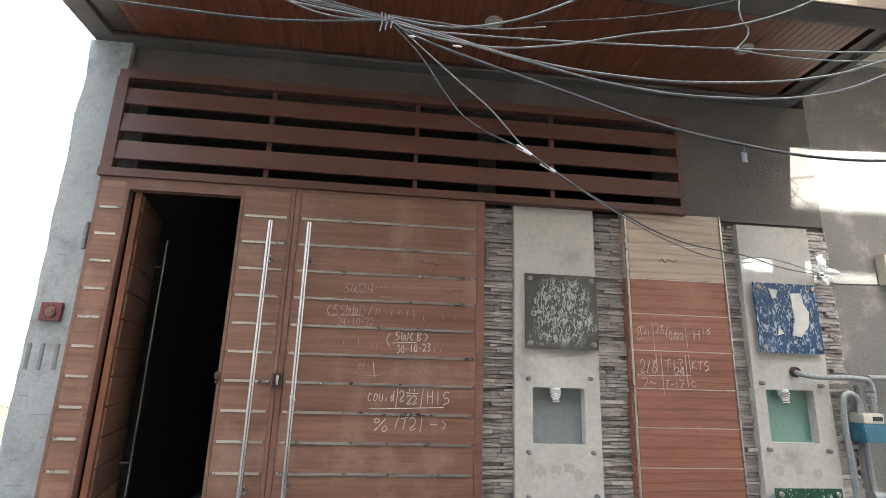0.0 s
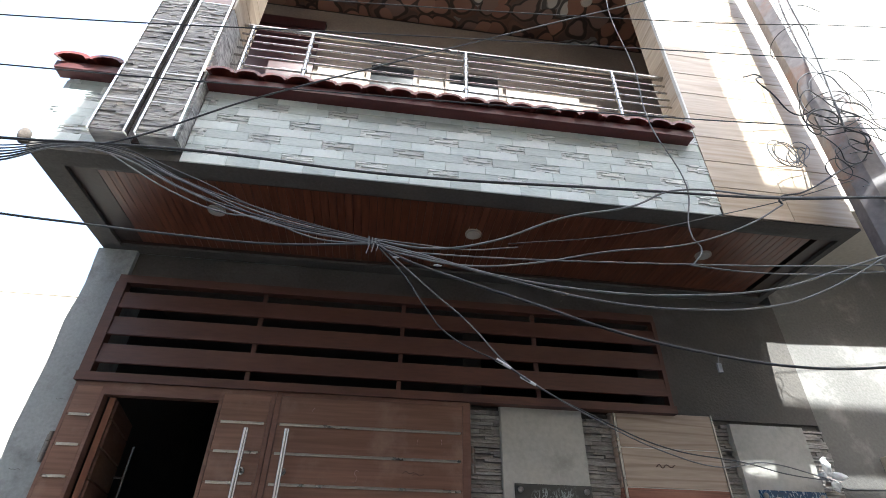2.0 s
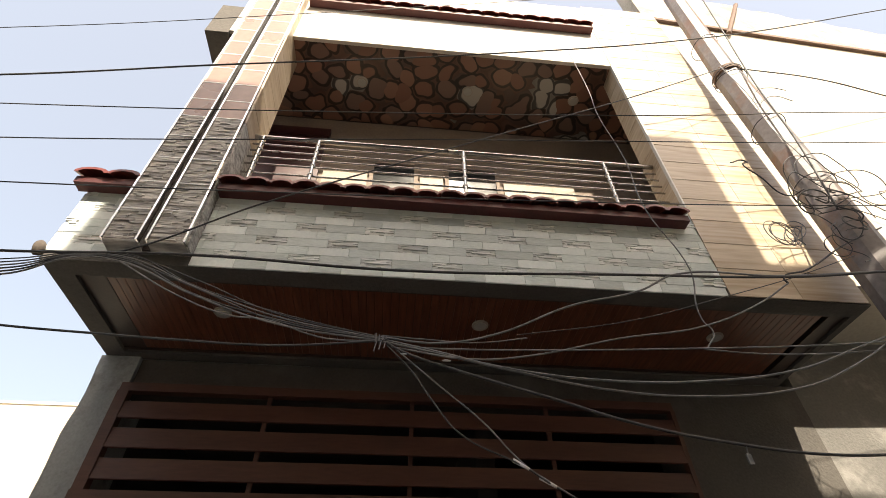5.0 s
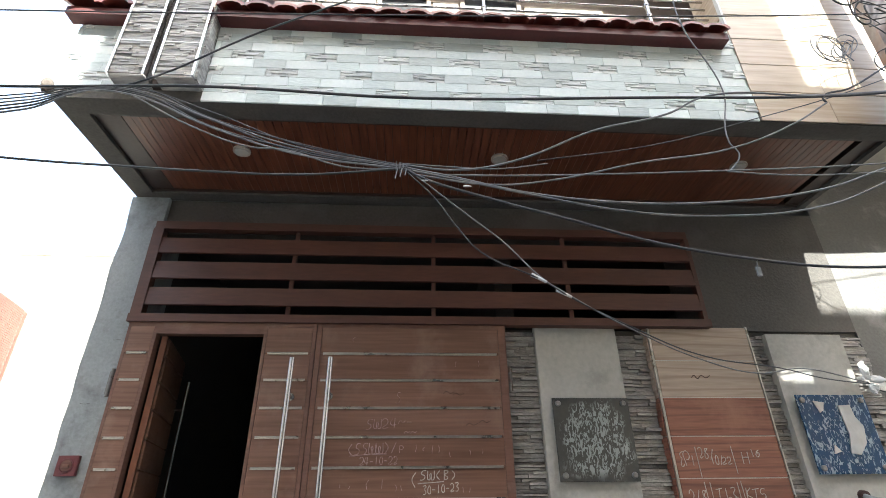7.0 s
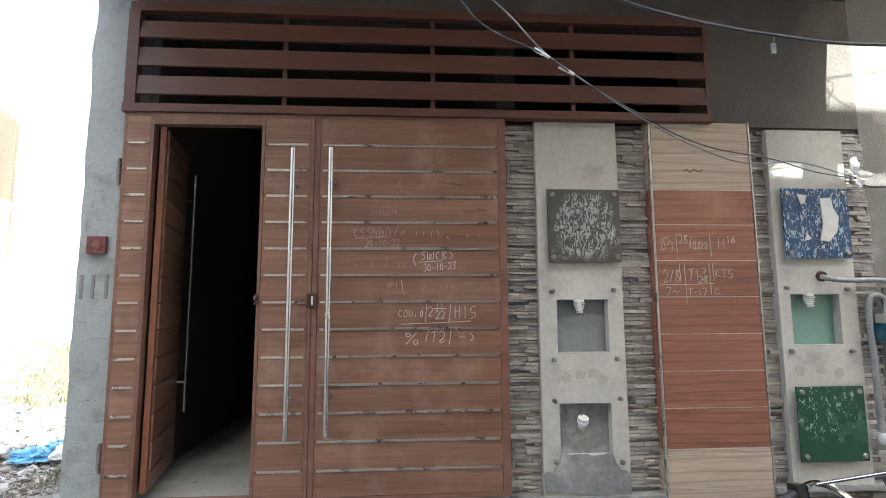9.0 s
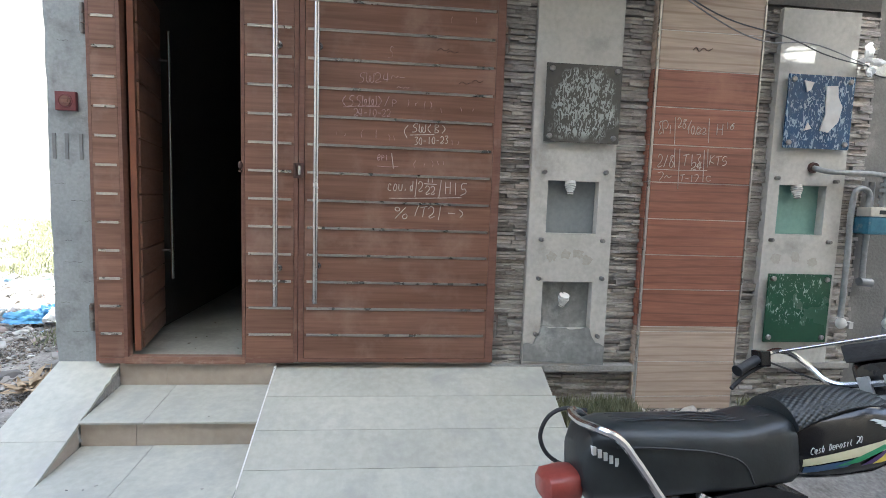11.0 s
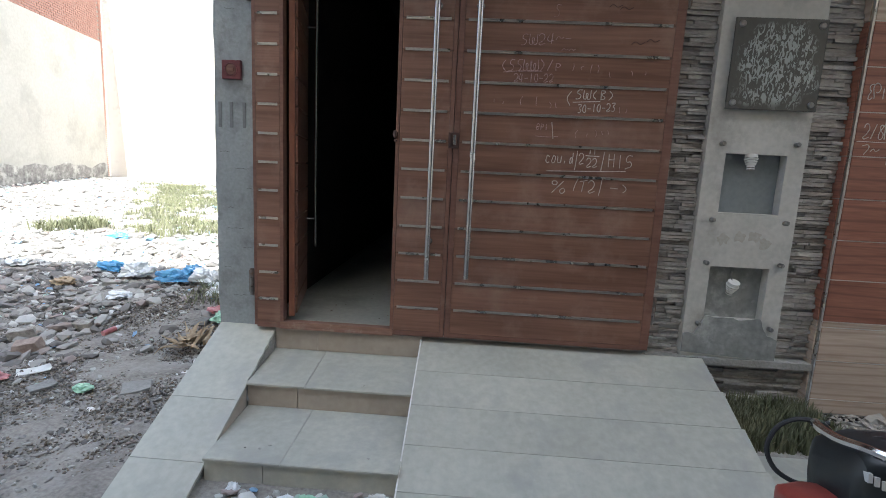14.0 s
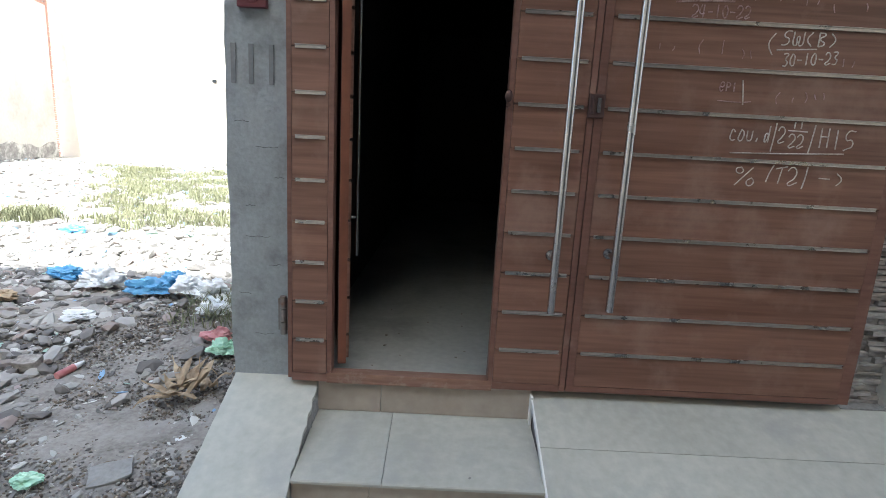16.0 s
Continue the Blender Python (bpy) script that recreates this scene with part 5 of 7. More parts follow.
# steel railing
rl = thing("balcony_railing", (2.25, -0.86, 4.7), "polished steel balcony railing with five thin rails", "railing")
for z, r in ((5.36, 0.02), (5.265, 0.008), (5.18, 0.008), (5.095, 0.008), (5.01, 0.008), (4.9, 0.008)):
    bm = bmesh.new()
    rod(bm, (0.585, -0.85, z), (3.93, -0.85, z), r, 12)
    part("rail", bm, RAILSTEEL, rl, smooth=True)
for x in (0.66, 1.1, 2.28, 3.48):
    bm = bmesh.new()
    rod(bm, (x, -0.87, 4.06), (x, -0.87, 5.34), 0.013, 14)
    for z in (5.265, 5.18, 5.095, 5.01, 4.9):
        ball(bm, (x, -0.865, z), 0.022)
    part("post", bm, RAILSTEEL, rl, smooth=True)

# ---- pole and overhead cables ----
po = thing("utility_pole", (4.71, -1.2, -0.05), "thick grey-brown steel utility pole wrapped with cables", "pole")
bm = bmesh.new()
rod(bm, (4.71, -1.2, -0.1), (4.915, -1.2, 6.5), 0.145, 8, 0.122)
part("lower_tube", bm, POLE, po, smooth=True)
bm = bmesh.new()
rod(bm, (4.91, -1.2, 6.45), (5.18, -1.2, 9.9), 0.112, 8, 0.095)
part("upper_tube", bm, POLE, po, smooth=True)
bm = bmesh.new()
rod(bm, (4.913, -1.2, 6.46), (4.917, -1.2, 6.53), 0.133, 12)
part("clamp", bm, RUST, po, "rusty clamp ring", smooth=True)
for k, (c, r) in enumerate((((4.62, -1.36, 4.5), 0.2), ((4.72, -1.37, 4.62), 0.26), ((4.8, -1.38, 4.7), 0.22), ((4.95, -1.37, 4.55), 0.24), ((4.6, -1.36, 4.2), 0.15))):
    pts = [(c[0] + r * math.cos(a) * (1 + 0.2 * math.sin(3 * a + k)), c[1] + 0.05 * math.sin(2 * a + k), c[2] + 0.8 * r * math.sin(a)) for a in [i * math.pi / 4 for i in range(8)]]
    tagged(new("cable_coil", wire_mesh("cable_coil", pts, 0.0036, CABLE, True)), "loose black coil of spare cable on the pole", "cable", "cable coils")
rng = random.Random(5)
for k in range(9):
    p = [(4.45 + rng.uniform(0, 0.3), -1.38, 4.0 + rng.uniform(0, 0.5))]
    for i in range(5):
        q = p[-1]
        p.append((q[0] + rng.uniform(-0.18, 0.24), -1.36 + rng.uniform(-0.05, 0.02), q[2] + rng.uniform(-0.16, 0.17)))
    tagged(new("cable_tail", wire_mesh("cable_tail", p, rng.choice((0.003, 0.005)), CABLE)), "tangled loose cable end on the pole", "cable", "cable tails")
for k in range(3):
    p = [(4.22 + 0.05 * k, -1.3, 4.02)] + [(4.2 + 0.1 * math.cos(i * 1.9 + k) + 0.03 * i, -1.3, 4.12 + 0.11 * math.sin(i * 2.3 + k)) for i in range(6)]
    tagged(new("cable_tail", wire_mesh("cable_tail", p, 0.003, CABLEGREY)), "thin curled wire against the tiled wall", "cable", "cable tails")


for k, z in enumerate((6.4, 6.5, 7.15, 5.55, 4.75)):
    x = 4.71 + 0.031 * z
    pts = [(x + 0.14 * math.cos(a), -1.2 + 0.14 * math.sin(a), z + 0.03 * math.sin(a + k)) for a in [i * math.pi / 4 for i in range(8)]]
    tagged(new("pole_lashing", wire_mesh("pole_lashing", pts, 0.004, CABLE, True)), "black wire lashed round the pole", "wire", "pole lashings")
for k, (x, z) in enumerate(((4.72, 5.6), (4.75, 5.75))):
    p = [(x, -1.34, z), (x + 0.08, -1.38, z + 0.1 + 0.03 * k), (x + 0.2, -1.4, z + 0.16), (x + 0.34, -1.4, z + 0.1 + 0.04 * k)]
    tagged(new("cable_tail", wire_mesh("cable_tail", p, 0.0035, CABLE)), "short loose wire end on the pole", "cable", "cable tails")
cable_tail_pts = [(4.72, -1.34, 6.4), (4.75, -1.35, 5.8), (4.7, -1.35, 5.3), (4.76, -1.35, 4.9), (4.72, -1.36, 4.5)]
tagged(new("cable_tail", wire_mesh("cable_tail", cable_tail_pts, 0.004, CABLEGREY)), "pale wire running down the face of the pole", "cable", "cable tails")


def cable(pts, r, material, label, y=-1.3):
    """A hanging cable through points of x and z (and y, where given)."""
    me = wire_mesh("overhead_cable", [(p[0], p[2] if len(p) > 2 else y, p[1]) for p in pts], r * 0.8, material)
    tagged(new("overhead_cable", me), label, "cable", "overhead cables")


K = "knotted grey service cable across the front of the house"
for i in range(6):
    d = 0.011 * (i - 2.5)
    e = 0.012 * math.sin(i * 2.1)
    cable([(-4.0, 3.15 + d), (-0.9, 3.42 + d * 1.5), (-0.02, 3.5 + d * 1.8), (0.21, 3.59 + d * 0.6), (0.44, 3.59 + d + e), (0.84, 3.42 + d * 1.4 - e), (1.26, 3.27 + d * 1.2 + e), (1.75, 3.18 + d * 0.4)], 0.006 - 0.0004 * i, CABLE if i % 3 else CABLEGREY, K)
cable([(0.44, 3.56), (0.8, 3.36), (1.05, 3.27), (1.2, 3.26), (1.5, 3.17), (1.75, 3.17)], 0.005, CABLEGREY, K)
cable([(1.75, 3.18), (1.99, 3.131), (2.338, 3.054), (2.8, 3.014), (3.227, 3.028), (3.793, 3.12), (4.167, 3.256), (4.6, 3.42)], 0.0075, CABLEGREY, "grey service cable sagging towards the pole")
cable([(1.75, 3.17), (2.0, 3.12), (2.39, 3.037), (2.792, 2.968), (3.208, 2.953), (3.755, 3.021), (4.085, 3.147), (4.6, 3.43)], 0.0065, CABLEGREY, "grey service cable sagging towards the pole")
cable([(1.75, 3.19), (2.016, 3.172), (2.29, 3.235), (2.713, 3.44), (3.106, 3.563), (3.367, 3.704), (4.0, 3.74), (4.77, 3.84)], 0.007, CABLEGREY, "grey service cable rising towards the pole")
cable([(1.75, 3.2), (1.95, 3.19), (2.2, 3.185), (2.45, 3.225)], 0.004, CABLEGREY, K)
cable([(-4, 3.35), (-0.6, 3.22), (0.136, 3.158), (0.513, 3.14), (0.85, 3.126), (1.294, 3.121), (1.75, 3.17)], 0.007, CABLE, "black service cable tied to the knot")
cable([(1.78, 3.16), (1.85, 3.12), (2.125, 3.027), (2.516, 2.915), (2.9, 2.805), (3.287, 2.738), (3.744, 2.702), (4.182, 2.731), (4.9, 2.85)], 0.0085, CABLE, "thick black service cable sagging low across the front")
cable([(-4, 3.5), (-0.07, 3.592), (0.75, 3.635), (1.824, 3.611), (3.064, 3.677), (4.1, 3.74), (4.75, 3.83), (9, 4.2)], 0.009, CABLE, "thick black cable along the slab edge")
cable([(0.2, 3.585), (0.34, 3.6), (1.012, 4.064), (1.76, 4.538), (2.715, 5.125), (3.45, 5.57), (4.212, 6.062), (4.9, 6.53)], 0.006, CABLE, "black cable rising across the balcony to the pole")
cable([(4.92, 6.36, -1.35), (5.56, 6.18, -1.4), (6.1, 5.96, -1.4), (9, 4.7, -1.4)], 0.008, CABLE, "black cable running on from the pole")
cable([(1.8, 3.14), (2.178, 3.094), (2.452, 3.127), (2.925, 3.251), (3.37, 3.344), (3.782, 3.527), (4.029, 3.688)], 0.006, CABLEGREY, K)
cable([(4.029, 3.688), (4.02, 3.72), (4.2, 3.8), (4.6, 4.05), (4.97, 4.237)], 0.007, CABLE, K)
cable([(2.4, 3.24), (3.0, 3.36), (3.6, 3.56), (4.1, 3.74), (4.6, 3.95)], 0.0035, CABLE, "thin black wire beneath the slab")
cable([(3.5, 7.25, -0.98), (3.46, 6.5, -1.08), (3.42, 6.0, -1.15), (3.373, 5.554, -1.2), (3.40, 4.864, -1.25), (3.354, 4.24), (3.463, 3.749), (3.399, 3.39), (3.43, 3.321), (3.36, 3.217)], 0.005, CABLEGREY, "twisted grey wire hanging down in front of the balcony")
cable([(1.9, 3.14), (2.3, 3.15), (2.68, 3.17), (3.336, 3.215), (4.0, 3.27), (4.6, 3.34)], 0.0055, CABLEGREY, K)
cable([(3.34, 3.21), (3.6, 3.2), (4.0, 3.22), (4.6, 3.3)], 0.005, CABLEGREY, K)
cable([(1.78, 3.15), (1.9, 3.02), (2.0, 2.871), (2.103, 2.744), (2.367, 2.611), (2.47, 2.56, -1.27), (2.8, 2.51, -1.05), (3.35, 2.46, -0.7), (4.0, 2.47, -0.4), (4.4, 2.46, -0.2), (4.87, 2.47, 0.0)], 0.0045, CABLE, "thin twin wire drooping from the knot to the wall")
cable([(1.8, 3.15), (2.05, 2.93), (2.2, 2.8), (2.37, 2.615), (2.47, 2.565, -1.27), (2.8, 2.5, -1.05), (3.35, 2.435, -0.7), (3.8, 2.43, -0.45), (4.3, 2.52, -0.2), (4.87, 2.48, 0.0)], 0.0045, CABLEGREY, "thin twin wire drooping from the knot to the wall")
cable([(4.87, 2.48, 0.0), (5.05, 2.44, 0.09), (5.2, 2.44, 0.098), (5.5, 2.45, 0.098)], 0.006, CABLE, "black wire clipped along the neighbouring wall")
for pts, r in (
    ([(-5, 4.1), (-0.82, 4.87), (0.47, 5.26), (2.09, 5.73), (4.46, 6.57), (7.3, 8.0), (12, 10.5)], 0.008),
    ([(-6, 4.3), (-1.18, 5.5), (1.11, 6.37), (4, 7.6), (9, 9.8)], 0.004),
    ([(-5, 4.2), (-0.64, 4.56), (0.98, 4.73), (4.19, 5.18), (4.75, 5.3), (12, 6.4)], 0.0045),
    ([(-5, 3.9), (-0.45, 4.23), (2.06, 4.556), (4.56, 4.865), (4.8, 4.9), (12, 6.0)], 0.0045),
    ([(-5, 3.7), (-0.24, 3.87), (0.85, 3.92), (3.55, 4.09), (4.7, 4.2), (8, 4.5), (11.0, 4.85, 0.1)], 0.0045),
):
    cable(pts, r, CABLE, "thin black street cable strung above the balcony", -1.5)

cable([(5.35, 9.2, -1.38), (5.067, 7.271, -1.38), (4.864, 5.948, -1.38), (4.79, 5.163, -1.38), (4.64, 4.302, -1.38)], 0.009, CABLE, "thick black cable running up the pole")

kn = thing("cable_knot", (1.75, -1.3, 3.17), "grey wire lashing that ties the cable bundle", "wire tie")
for k in range(4):
    x = 1.725 + 0.016 * k
    part("turn", boxes((x, x + 0.006, -1.318, -1.282, 3.152 + 0.006 * k, 3.2 - 0.005 * k)), CABLEGREY, kn)
bm = bmesh.new()
for k in range(3):
    rod(bm, (1.735 + 0.02 * k, -1.33, 3.15), (1.725 + 0.022 * k, -1.335, 3.09 + 0.01 * k), 0.0028, 6)
part("tail", bm, CABLEGREY, kn)
for x, z, w in ((2.055, 3.075, 0.05), (1.86, 3.1, 0.04)):
    bm = bmesh.new()
    ball(bm, (x, -1.31, z), w * 0.42, (1.0, 0.28, 0.22))
    solid("tape_joint", bm, BAGW, "white insulating tape around a cable joint", "tape", "tape joints", smooth=True)
for x, z, y in ((2.35, 2.62, -1.3), (2.46, 2.565, -1.27)):
    bm = bmesh.new()
    rod(bm, (x - 0.035, y, z + 0.021), (x + 0.028, y, z - 0.014), 0.009, 8, 0.006)
    solid("tape_joint", bm, BAGW, "white insulating tape around a cable joint", "tape", "tape joints", smooth=True)
tg = thing("cable_clip", (3.335, -1.3, 2.72), "small grey clip hanging from the thick black cable", "clip")
part("hook", bmesh_of_wire([(3.34, -1.3, 2.728), (3.336, -1.3, 2.712), (3.333, -1.3, 2.692)], 0.0025), CABLEGREY, tg)
bm = bmesh.new()
box(bm, 3.321, 3.342, -1.304, -1.296, 2.65, 2.694, bevel=0.002)
part("tag", bm, CABLEGREY, tg)
bw = thing("plastic_tie", (4.9, 0.0, 2.49), "scrap of white plastic film tied round the wires", "plastic")
bm = bmesh.new()
for c, s in (((4.88, 0.0, 2.56), (0.7, 0.35, 1.5)), ((4.95, 0.0, 2.5), (1.5, 0.35, 0.6)), ((4.9, 0.0, 2.44), (0.8, 0.4, 0.9)), ((4.83, 0.0, 2.5), (0.7, 0.3, 0.5))):
    ball(bm, c, 0.042, s, 10, 7)
for v in bm.verts:
    v.co += Vector([0.012 * noise.noise(v.co * 40 + Vector((k, 0, 0))) for k in (0, 9, 17)])
part("film", bm, BAGW, bw)

bm = bmesh.new()
bmesh.ops.create_icosphere(bm, subdivisions=3, radius=0.042)
for v in bm.verts:
    v.co = Vector((-0.262, -0.985, 3.905)) + Vector((v.co.x * 0.8, v.co.y * 0.8, v.co.z * 1.3)) * (1 + 0.25 * noise.noise(v.co * 22))
solid("mortar_lump", bm, mat("brown_mortar", (0.07, 0.055, 0.045), (0.12, 0.1, 0.085), 0.95, fine=40, coarse=8, bump=0.5), "rough lump of mortar at the slab corner", "lump", smooth=True)


# ---- gas pipes and meters ----
def pipe(pts, r, name="pipe", material=PIPE):
    return wire_mesh(name, pts, r, material)


gm = thing("gas_meter", (5.04, 0.02, 1.42), "small blue and cream gas meter on grey pipes", "gas meter")
bm = bmesh.new()
box(bm, 4.955, 5.125, -0.06, 0.06, 1.36, 1.48, bevel=0.02)
part("body", bm, METERBLUE, gm)
bm = bmesh.new()
box(bm, 4.965, 5.115, -0.055, 0.055, 1.48, 1.545, bevel=0.012)
part("counter", bm, METERTOP, gm, "dirty cream counter housing")
part("dial_window", boxes((5.03, 5.1, -0.058, -0.054, 1.498, 1.525)), GLASSDARK, gm)
gp = thing("gas_pipe", (4.8, 0.0, 1.77), "galvanised gas pipe with elbows and valve", "pipe")
for name, pts in (("run", [(4.6, 0.05, 1.8), (4.6, 0.0, 1.785), (4.66, -0.01, 1.772), (5.03, -0.01, 1.765), (5.09, -0.01, 1.75), (5.09, -0.01, 1.55)]),
                  ("loop", [(4.985, -0.01, 1.545), (4.985, -0.01, 1.63), (4.95, -0.01, 1.665), (4.89, -0.01, 1.655), (4.872, -0.01, 1.6), (4.872, -0.01, 1.2), (4.872, -0.01, 0.86), (4.872, -0.01, 0.78)]),
                  ("drop", [(5.06, 0.05, 1.72), (5.06, 0.05, 1.4), (5.06, 0.05, 1.1), (5.06, 0.04, 1.03)]),
                  ("far_run", [(5.12, 0.02, 1.775), (5.6, 0.02, 1.78), (6.2, 0.02, 1.785)]),
                  ("far_drop", [(5.3, 0.0, 1.62), (5.28, 0.0, 1.2), (5.23, 0.0, 0.75), (5.22, 0.0, 0.6)])):
    ob = new(name, pipe(pts, 0.018))
    adopt(ob, gp)
bm = bmesh.new()
for x, z in ((5.09, 1.7), (5.09, 1.66), (5.09, 1.62), (5.09, 1.58)):
    rod(bm, (x, -0.01, z - 0.012), (x, -0.01, z + 0.012), 0.026, 8)
part("coupling", bm, PIPE, gp)
for x, z in ((4.875, 0.74), (5.23, 0.74)):
    bm = bmesh.new()
    ball(bm, (x, -0.015, z), 0.034, (1, 1, 1.2))
    rod(bm, (x, -0.015, z), (x + 0.07, -0.02, z - 0.015), 0.012, 8)
    box(bm, x + 0.045, x + 0.075, -0.035, 0.0, z - 0.035, z + 0.012)
    part("valve", bm, PAPER, gp, "chalky grey stop valve", smooth=True)
bm = bmesh.new()
rod(bm, (5.03, 0.04, 1.025), (5.12, 0.04, 1.02), 0.03, 12)
part("elbow", bm, PIPE, gp, smooth=True)
bm = bmesh.new()
rod(bm, (4.6, 0.03, 1.795), (4.6, 0.055, 1.8), 0.035, 14)
part("flange", bm, INK, gp)
eb = thing("junction_box", (5.5, 0.08, 2.55), "small beige electric junction box on the grey wall", "junction box")
bm = bmesh.new()
box(bm, 5.42, 5.58, 0.02, 0.1, 2.44, 2.66, bevel=0.01)
part("case", bm, METERTOP, eb)
part("window", boxes((5.46, 5.54, 0.014, 0.02, 2.56, 2.62)), GLASSDARK, eb)


# ---- motorcycle parked in front ----
def lofted(bm, rings):
    """A closed skin through rings of equal count."""
    loops = [[bm.verts.new(p) for p in r] for r in rings]
    n = len(loops[0])
    for a, b in zip(loops, loops[1:]):
        for i in range(n):
            j = (i + 1) % n
            bm.faces.new((a[i], a[j], b[j], b[i]))
    bm.faces.new(loops[0][::-1])
    bm.faces.new(loops[-1])
    bmesh.ops.recalc_face_normals(bm, faces=bm.faces[:])


def oval(x, cy, cz, w, h, n=20, flat=0.6):
    out = []
    for i in range(n):
        a = 2 * math.pi * i / n
        c, s = math.cos(a), math.sin(a)
        out.append((x, cy + w * math.copysign(abs(c) ** flat, c), cz + h * math.copysign(abs(s) ** flat, s)))
    return out


def wheel(parent, x, name):
    tyre = bmesh.new()
    R, r = 0.255, 0.032
    rings = []
    for i in range(40):
        a = 2 * math.pi * i / 40
        rings.append([(x + (R + r * math.cos(b)) * math.cos(a), r * 0.95 * math.sin(b), 0.285 + (R + r * math.cos(b)) * math.sin(a)) for b in [2 * math.pi * k / 10 for k in range(10)]])
    loops = [[tyre.verts.new(p) for p in q] for q in rings]
    for i in range(40):
        for k in range(10):
            tyre.faces.new((loops[i][k], loops[i][(k + 1) % 10], loops[(i + 1) % 40][(k + 1) % 10], loops[(i + 1) % 40][k]))
    w = part(name, tyre, RUBBER, parent, "black rubber tyre", smooth=True)
    bm = bmesh.new()
    rod(bm, (x, -0.06, 0.285), (x, 0.06, 0.285), 0.05, 16)
    for i in range(18):
        a = 2 * math.pi * i / 18
        rod(bm, (x, 0.03 * (-1) ** i, 0.285), (x + 0.225 * math.cos(a), 0, 0.285 + 0.225 * math.sin(a)), 0.002, 5)
    o = new("spokes", mesh_of("spokes", bm, CHROME))
    o.parent = w
    bm = bmesh.new()
    for i in range(36):
        a, b = 2 * math.pi * i / 36, 2 * math.pi * (i + 1) / 36
        rod(bm, (x + 0.226 * math.cos(a), 0, 0.285 + 0.226 * math.sin(a)), (x + 0.226 * math.cos(b), 0, 0.285 + 0.226 * math.sin(b)), 0.013, 8)
    o = new("rim", mesh_of("rim", bm, CHROME))
    o.parent = w


def motorcycle():
    mc = thing("motorcycle", (0, 0, 0), "black commuter motorcycle with chrome bars parked before the house", "motorcycle")
    wheel(mc, 0.3, "rear_tyre")
    wheel(mc, 1.5, "front_tyre")
    # seat: long, with a step and piping
    bm = bmesh.new()
    prof = ((0.01, 0.70, 0.085, 0.07), (0.035, 0.705, 0.115, 0.115), (0.12, 0.715, 0.135, 0.125), (0.25, 0.72, 0.14, 0.12), (0.4, 0.725, 0.14, 0.115), (0.5, 0.72, 0.14, 0.112), (0.58, 0.725, 0.14, 0.112), (0.66, 0.74, 0.135, 0.117), (0.73, 0.745, 0.125, 0.115), (0.76, 0.74, 0.105, 0.09))
    lofted(bm, [oval(x, 0, z, w, h, 22, 0.55) for x, z, w, h in prof])
    seat = part("seat", bm, SEATVINYL, mc, "creased black vinyl seat", smooth=True)
    for k, off in enumerate((-0.05, -0.02, 0.012, 0.045)):
        o = new("piping", wire_mesh("piping", [(0.14, off, 0.838), (0.3, off, 0.845 - 0.004 * k), (0.45, off * 1.1, 0.84), (0.58, off, 0.836), (0.68, off * 1.2, 0.857)], 0.003, RUBBER))
        o.parent = seat
    o = new("seam", wire_mesh("seam", [(0.1, -0.138, 0.785), (0.3, -0.142, 0.775), (0.45, -0.143, 0.755), (0.53, -0.143, 0.72), (0.56, -0.142, 0.66)], 0.0035, RUBBER))
    o.parent = seat
    for i in range(5):
        o = new("emblem_bar", mesh_of("emblem_bar", boxes((0.03 + 0.017 * i, 0.041 + 0.017 * i, -0.1195 - 0.003 * i, -0.1, 0.755 - 0.008 * i, 0.78 - 0.008 * i)), PAPER))
        o.parent = seat
    part("grab_rail", bmesh_from(wire_mesh("grab_rail", [(0.32, -0.155, 0.52), (0.23, -0.157, 0.64), (0.15, -0.155, 0.755), (0.1, -0.15, 0.815), (0.05, -0.12, 0.835), (0.03, 0.0, 0.83), (0.05, 0.12, 0.835), (0.1, 0.15, 0.815), (0.15, 0.155, 0.755), (0.23, 0.157, 0.64), (0.32, 0.155, 0.52)], 0.014, CHROME)), CHROME, mc, "bent chrome grab rail", smooth=True)
    bm = bmesh.new()
    lofted(bm, [oval(x, 0, z, w, h, 16, 0.6) for x, z, w, h in ((-0.105, 0.62, 0.055, 0.03), (-0.09, 0.622, 0.078, 0.045), (-0.02, 0.63, 0.085, 0.05), (0.015, 0.635, 0.07, 0.045))])
    part("tail_light", bm, TAILRED, mc, "faded red tail light", smooth=True)
    part("carrier_loop", bmesh_from(wire_mesh("carrier_loop", [(0.13, 0.17, 0.82), (0.03, 0.2, 0.815), (-0.03, 0.21, 0.75), (-0.03, 0.21, 0.68), (0.03, 0.2, 0.62), (0.14, 0.17, 0.61)], 0.008, RUBBER)), RUBBER, mc, "bent black hoop behind the seat", smooth=True)
    bm = bmesh.new()
    rings = []
    for i in range(13):
        a = math.radians(20 + 130 * i / 12)
        rings.append([(0.3 - r * math.cos(a), y, 0.285 + r * math.sin(a)) for r, y in ((0.31, -0.06), (0.33, -0.05), (0.335, 0), (0.33, 0.05), (0.31, 0.06), (0.322, 0.0))])
    lofted(bm, rings)
    part("rear_mudguard", bm, TANK, mc, smooth=True)
    bm = bmesh.new()
    form = ((0.68, 0.735, 0.06, 0.06), (0.72, 0.745, 0.11, 0.095), (0.8, 0.755, 0.128, 0.117), (0.9, 0.765, 0.138, 0.127), (1.02, 0.78, 0.142, 0.13), (1.12, 0.795, 0.132, 0.115), (1.2, 0.79, 0.08, 0.065))
    lofted(bm, [oval(x, 0, z, w, h, 40, 0.7) for x, z, w, h in form])
    tank = part("fuel_tank", bm, TANK, mc, "gloss black fuel tank with striped decals", smooth=True)

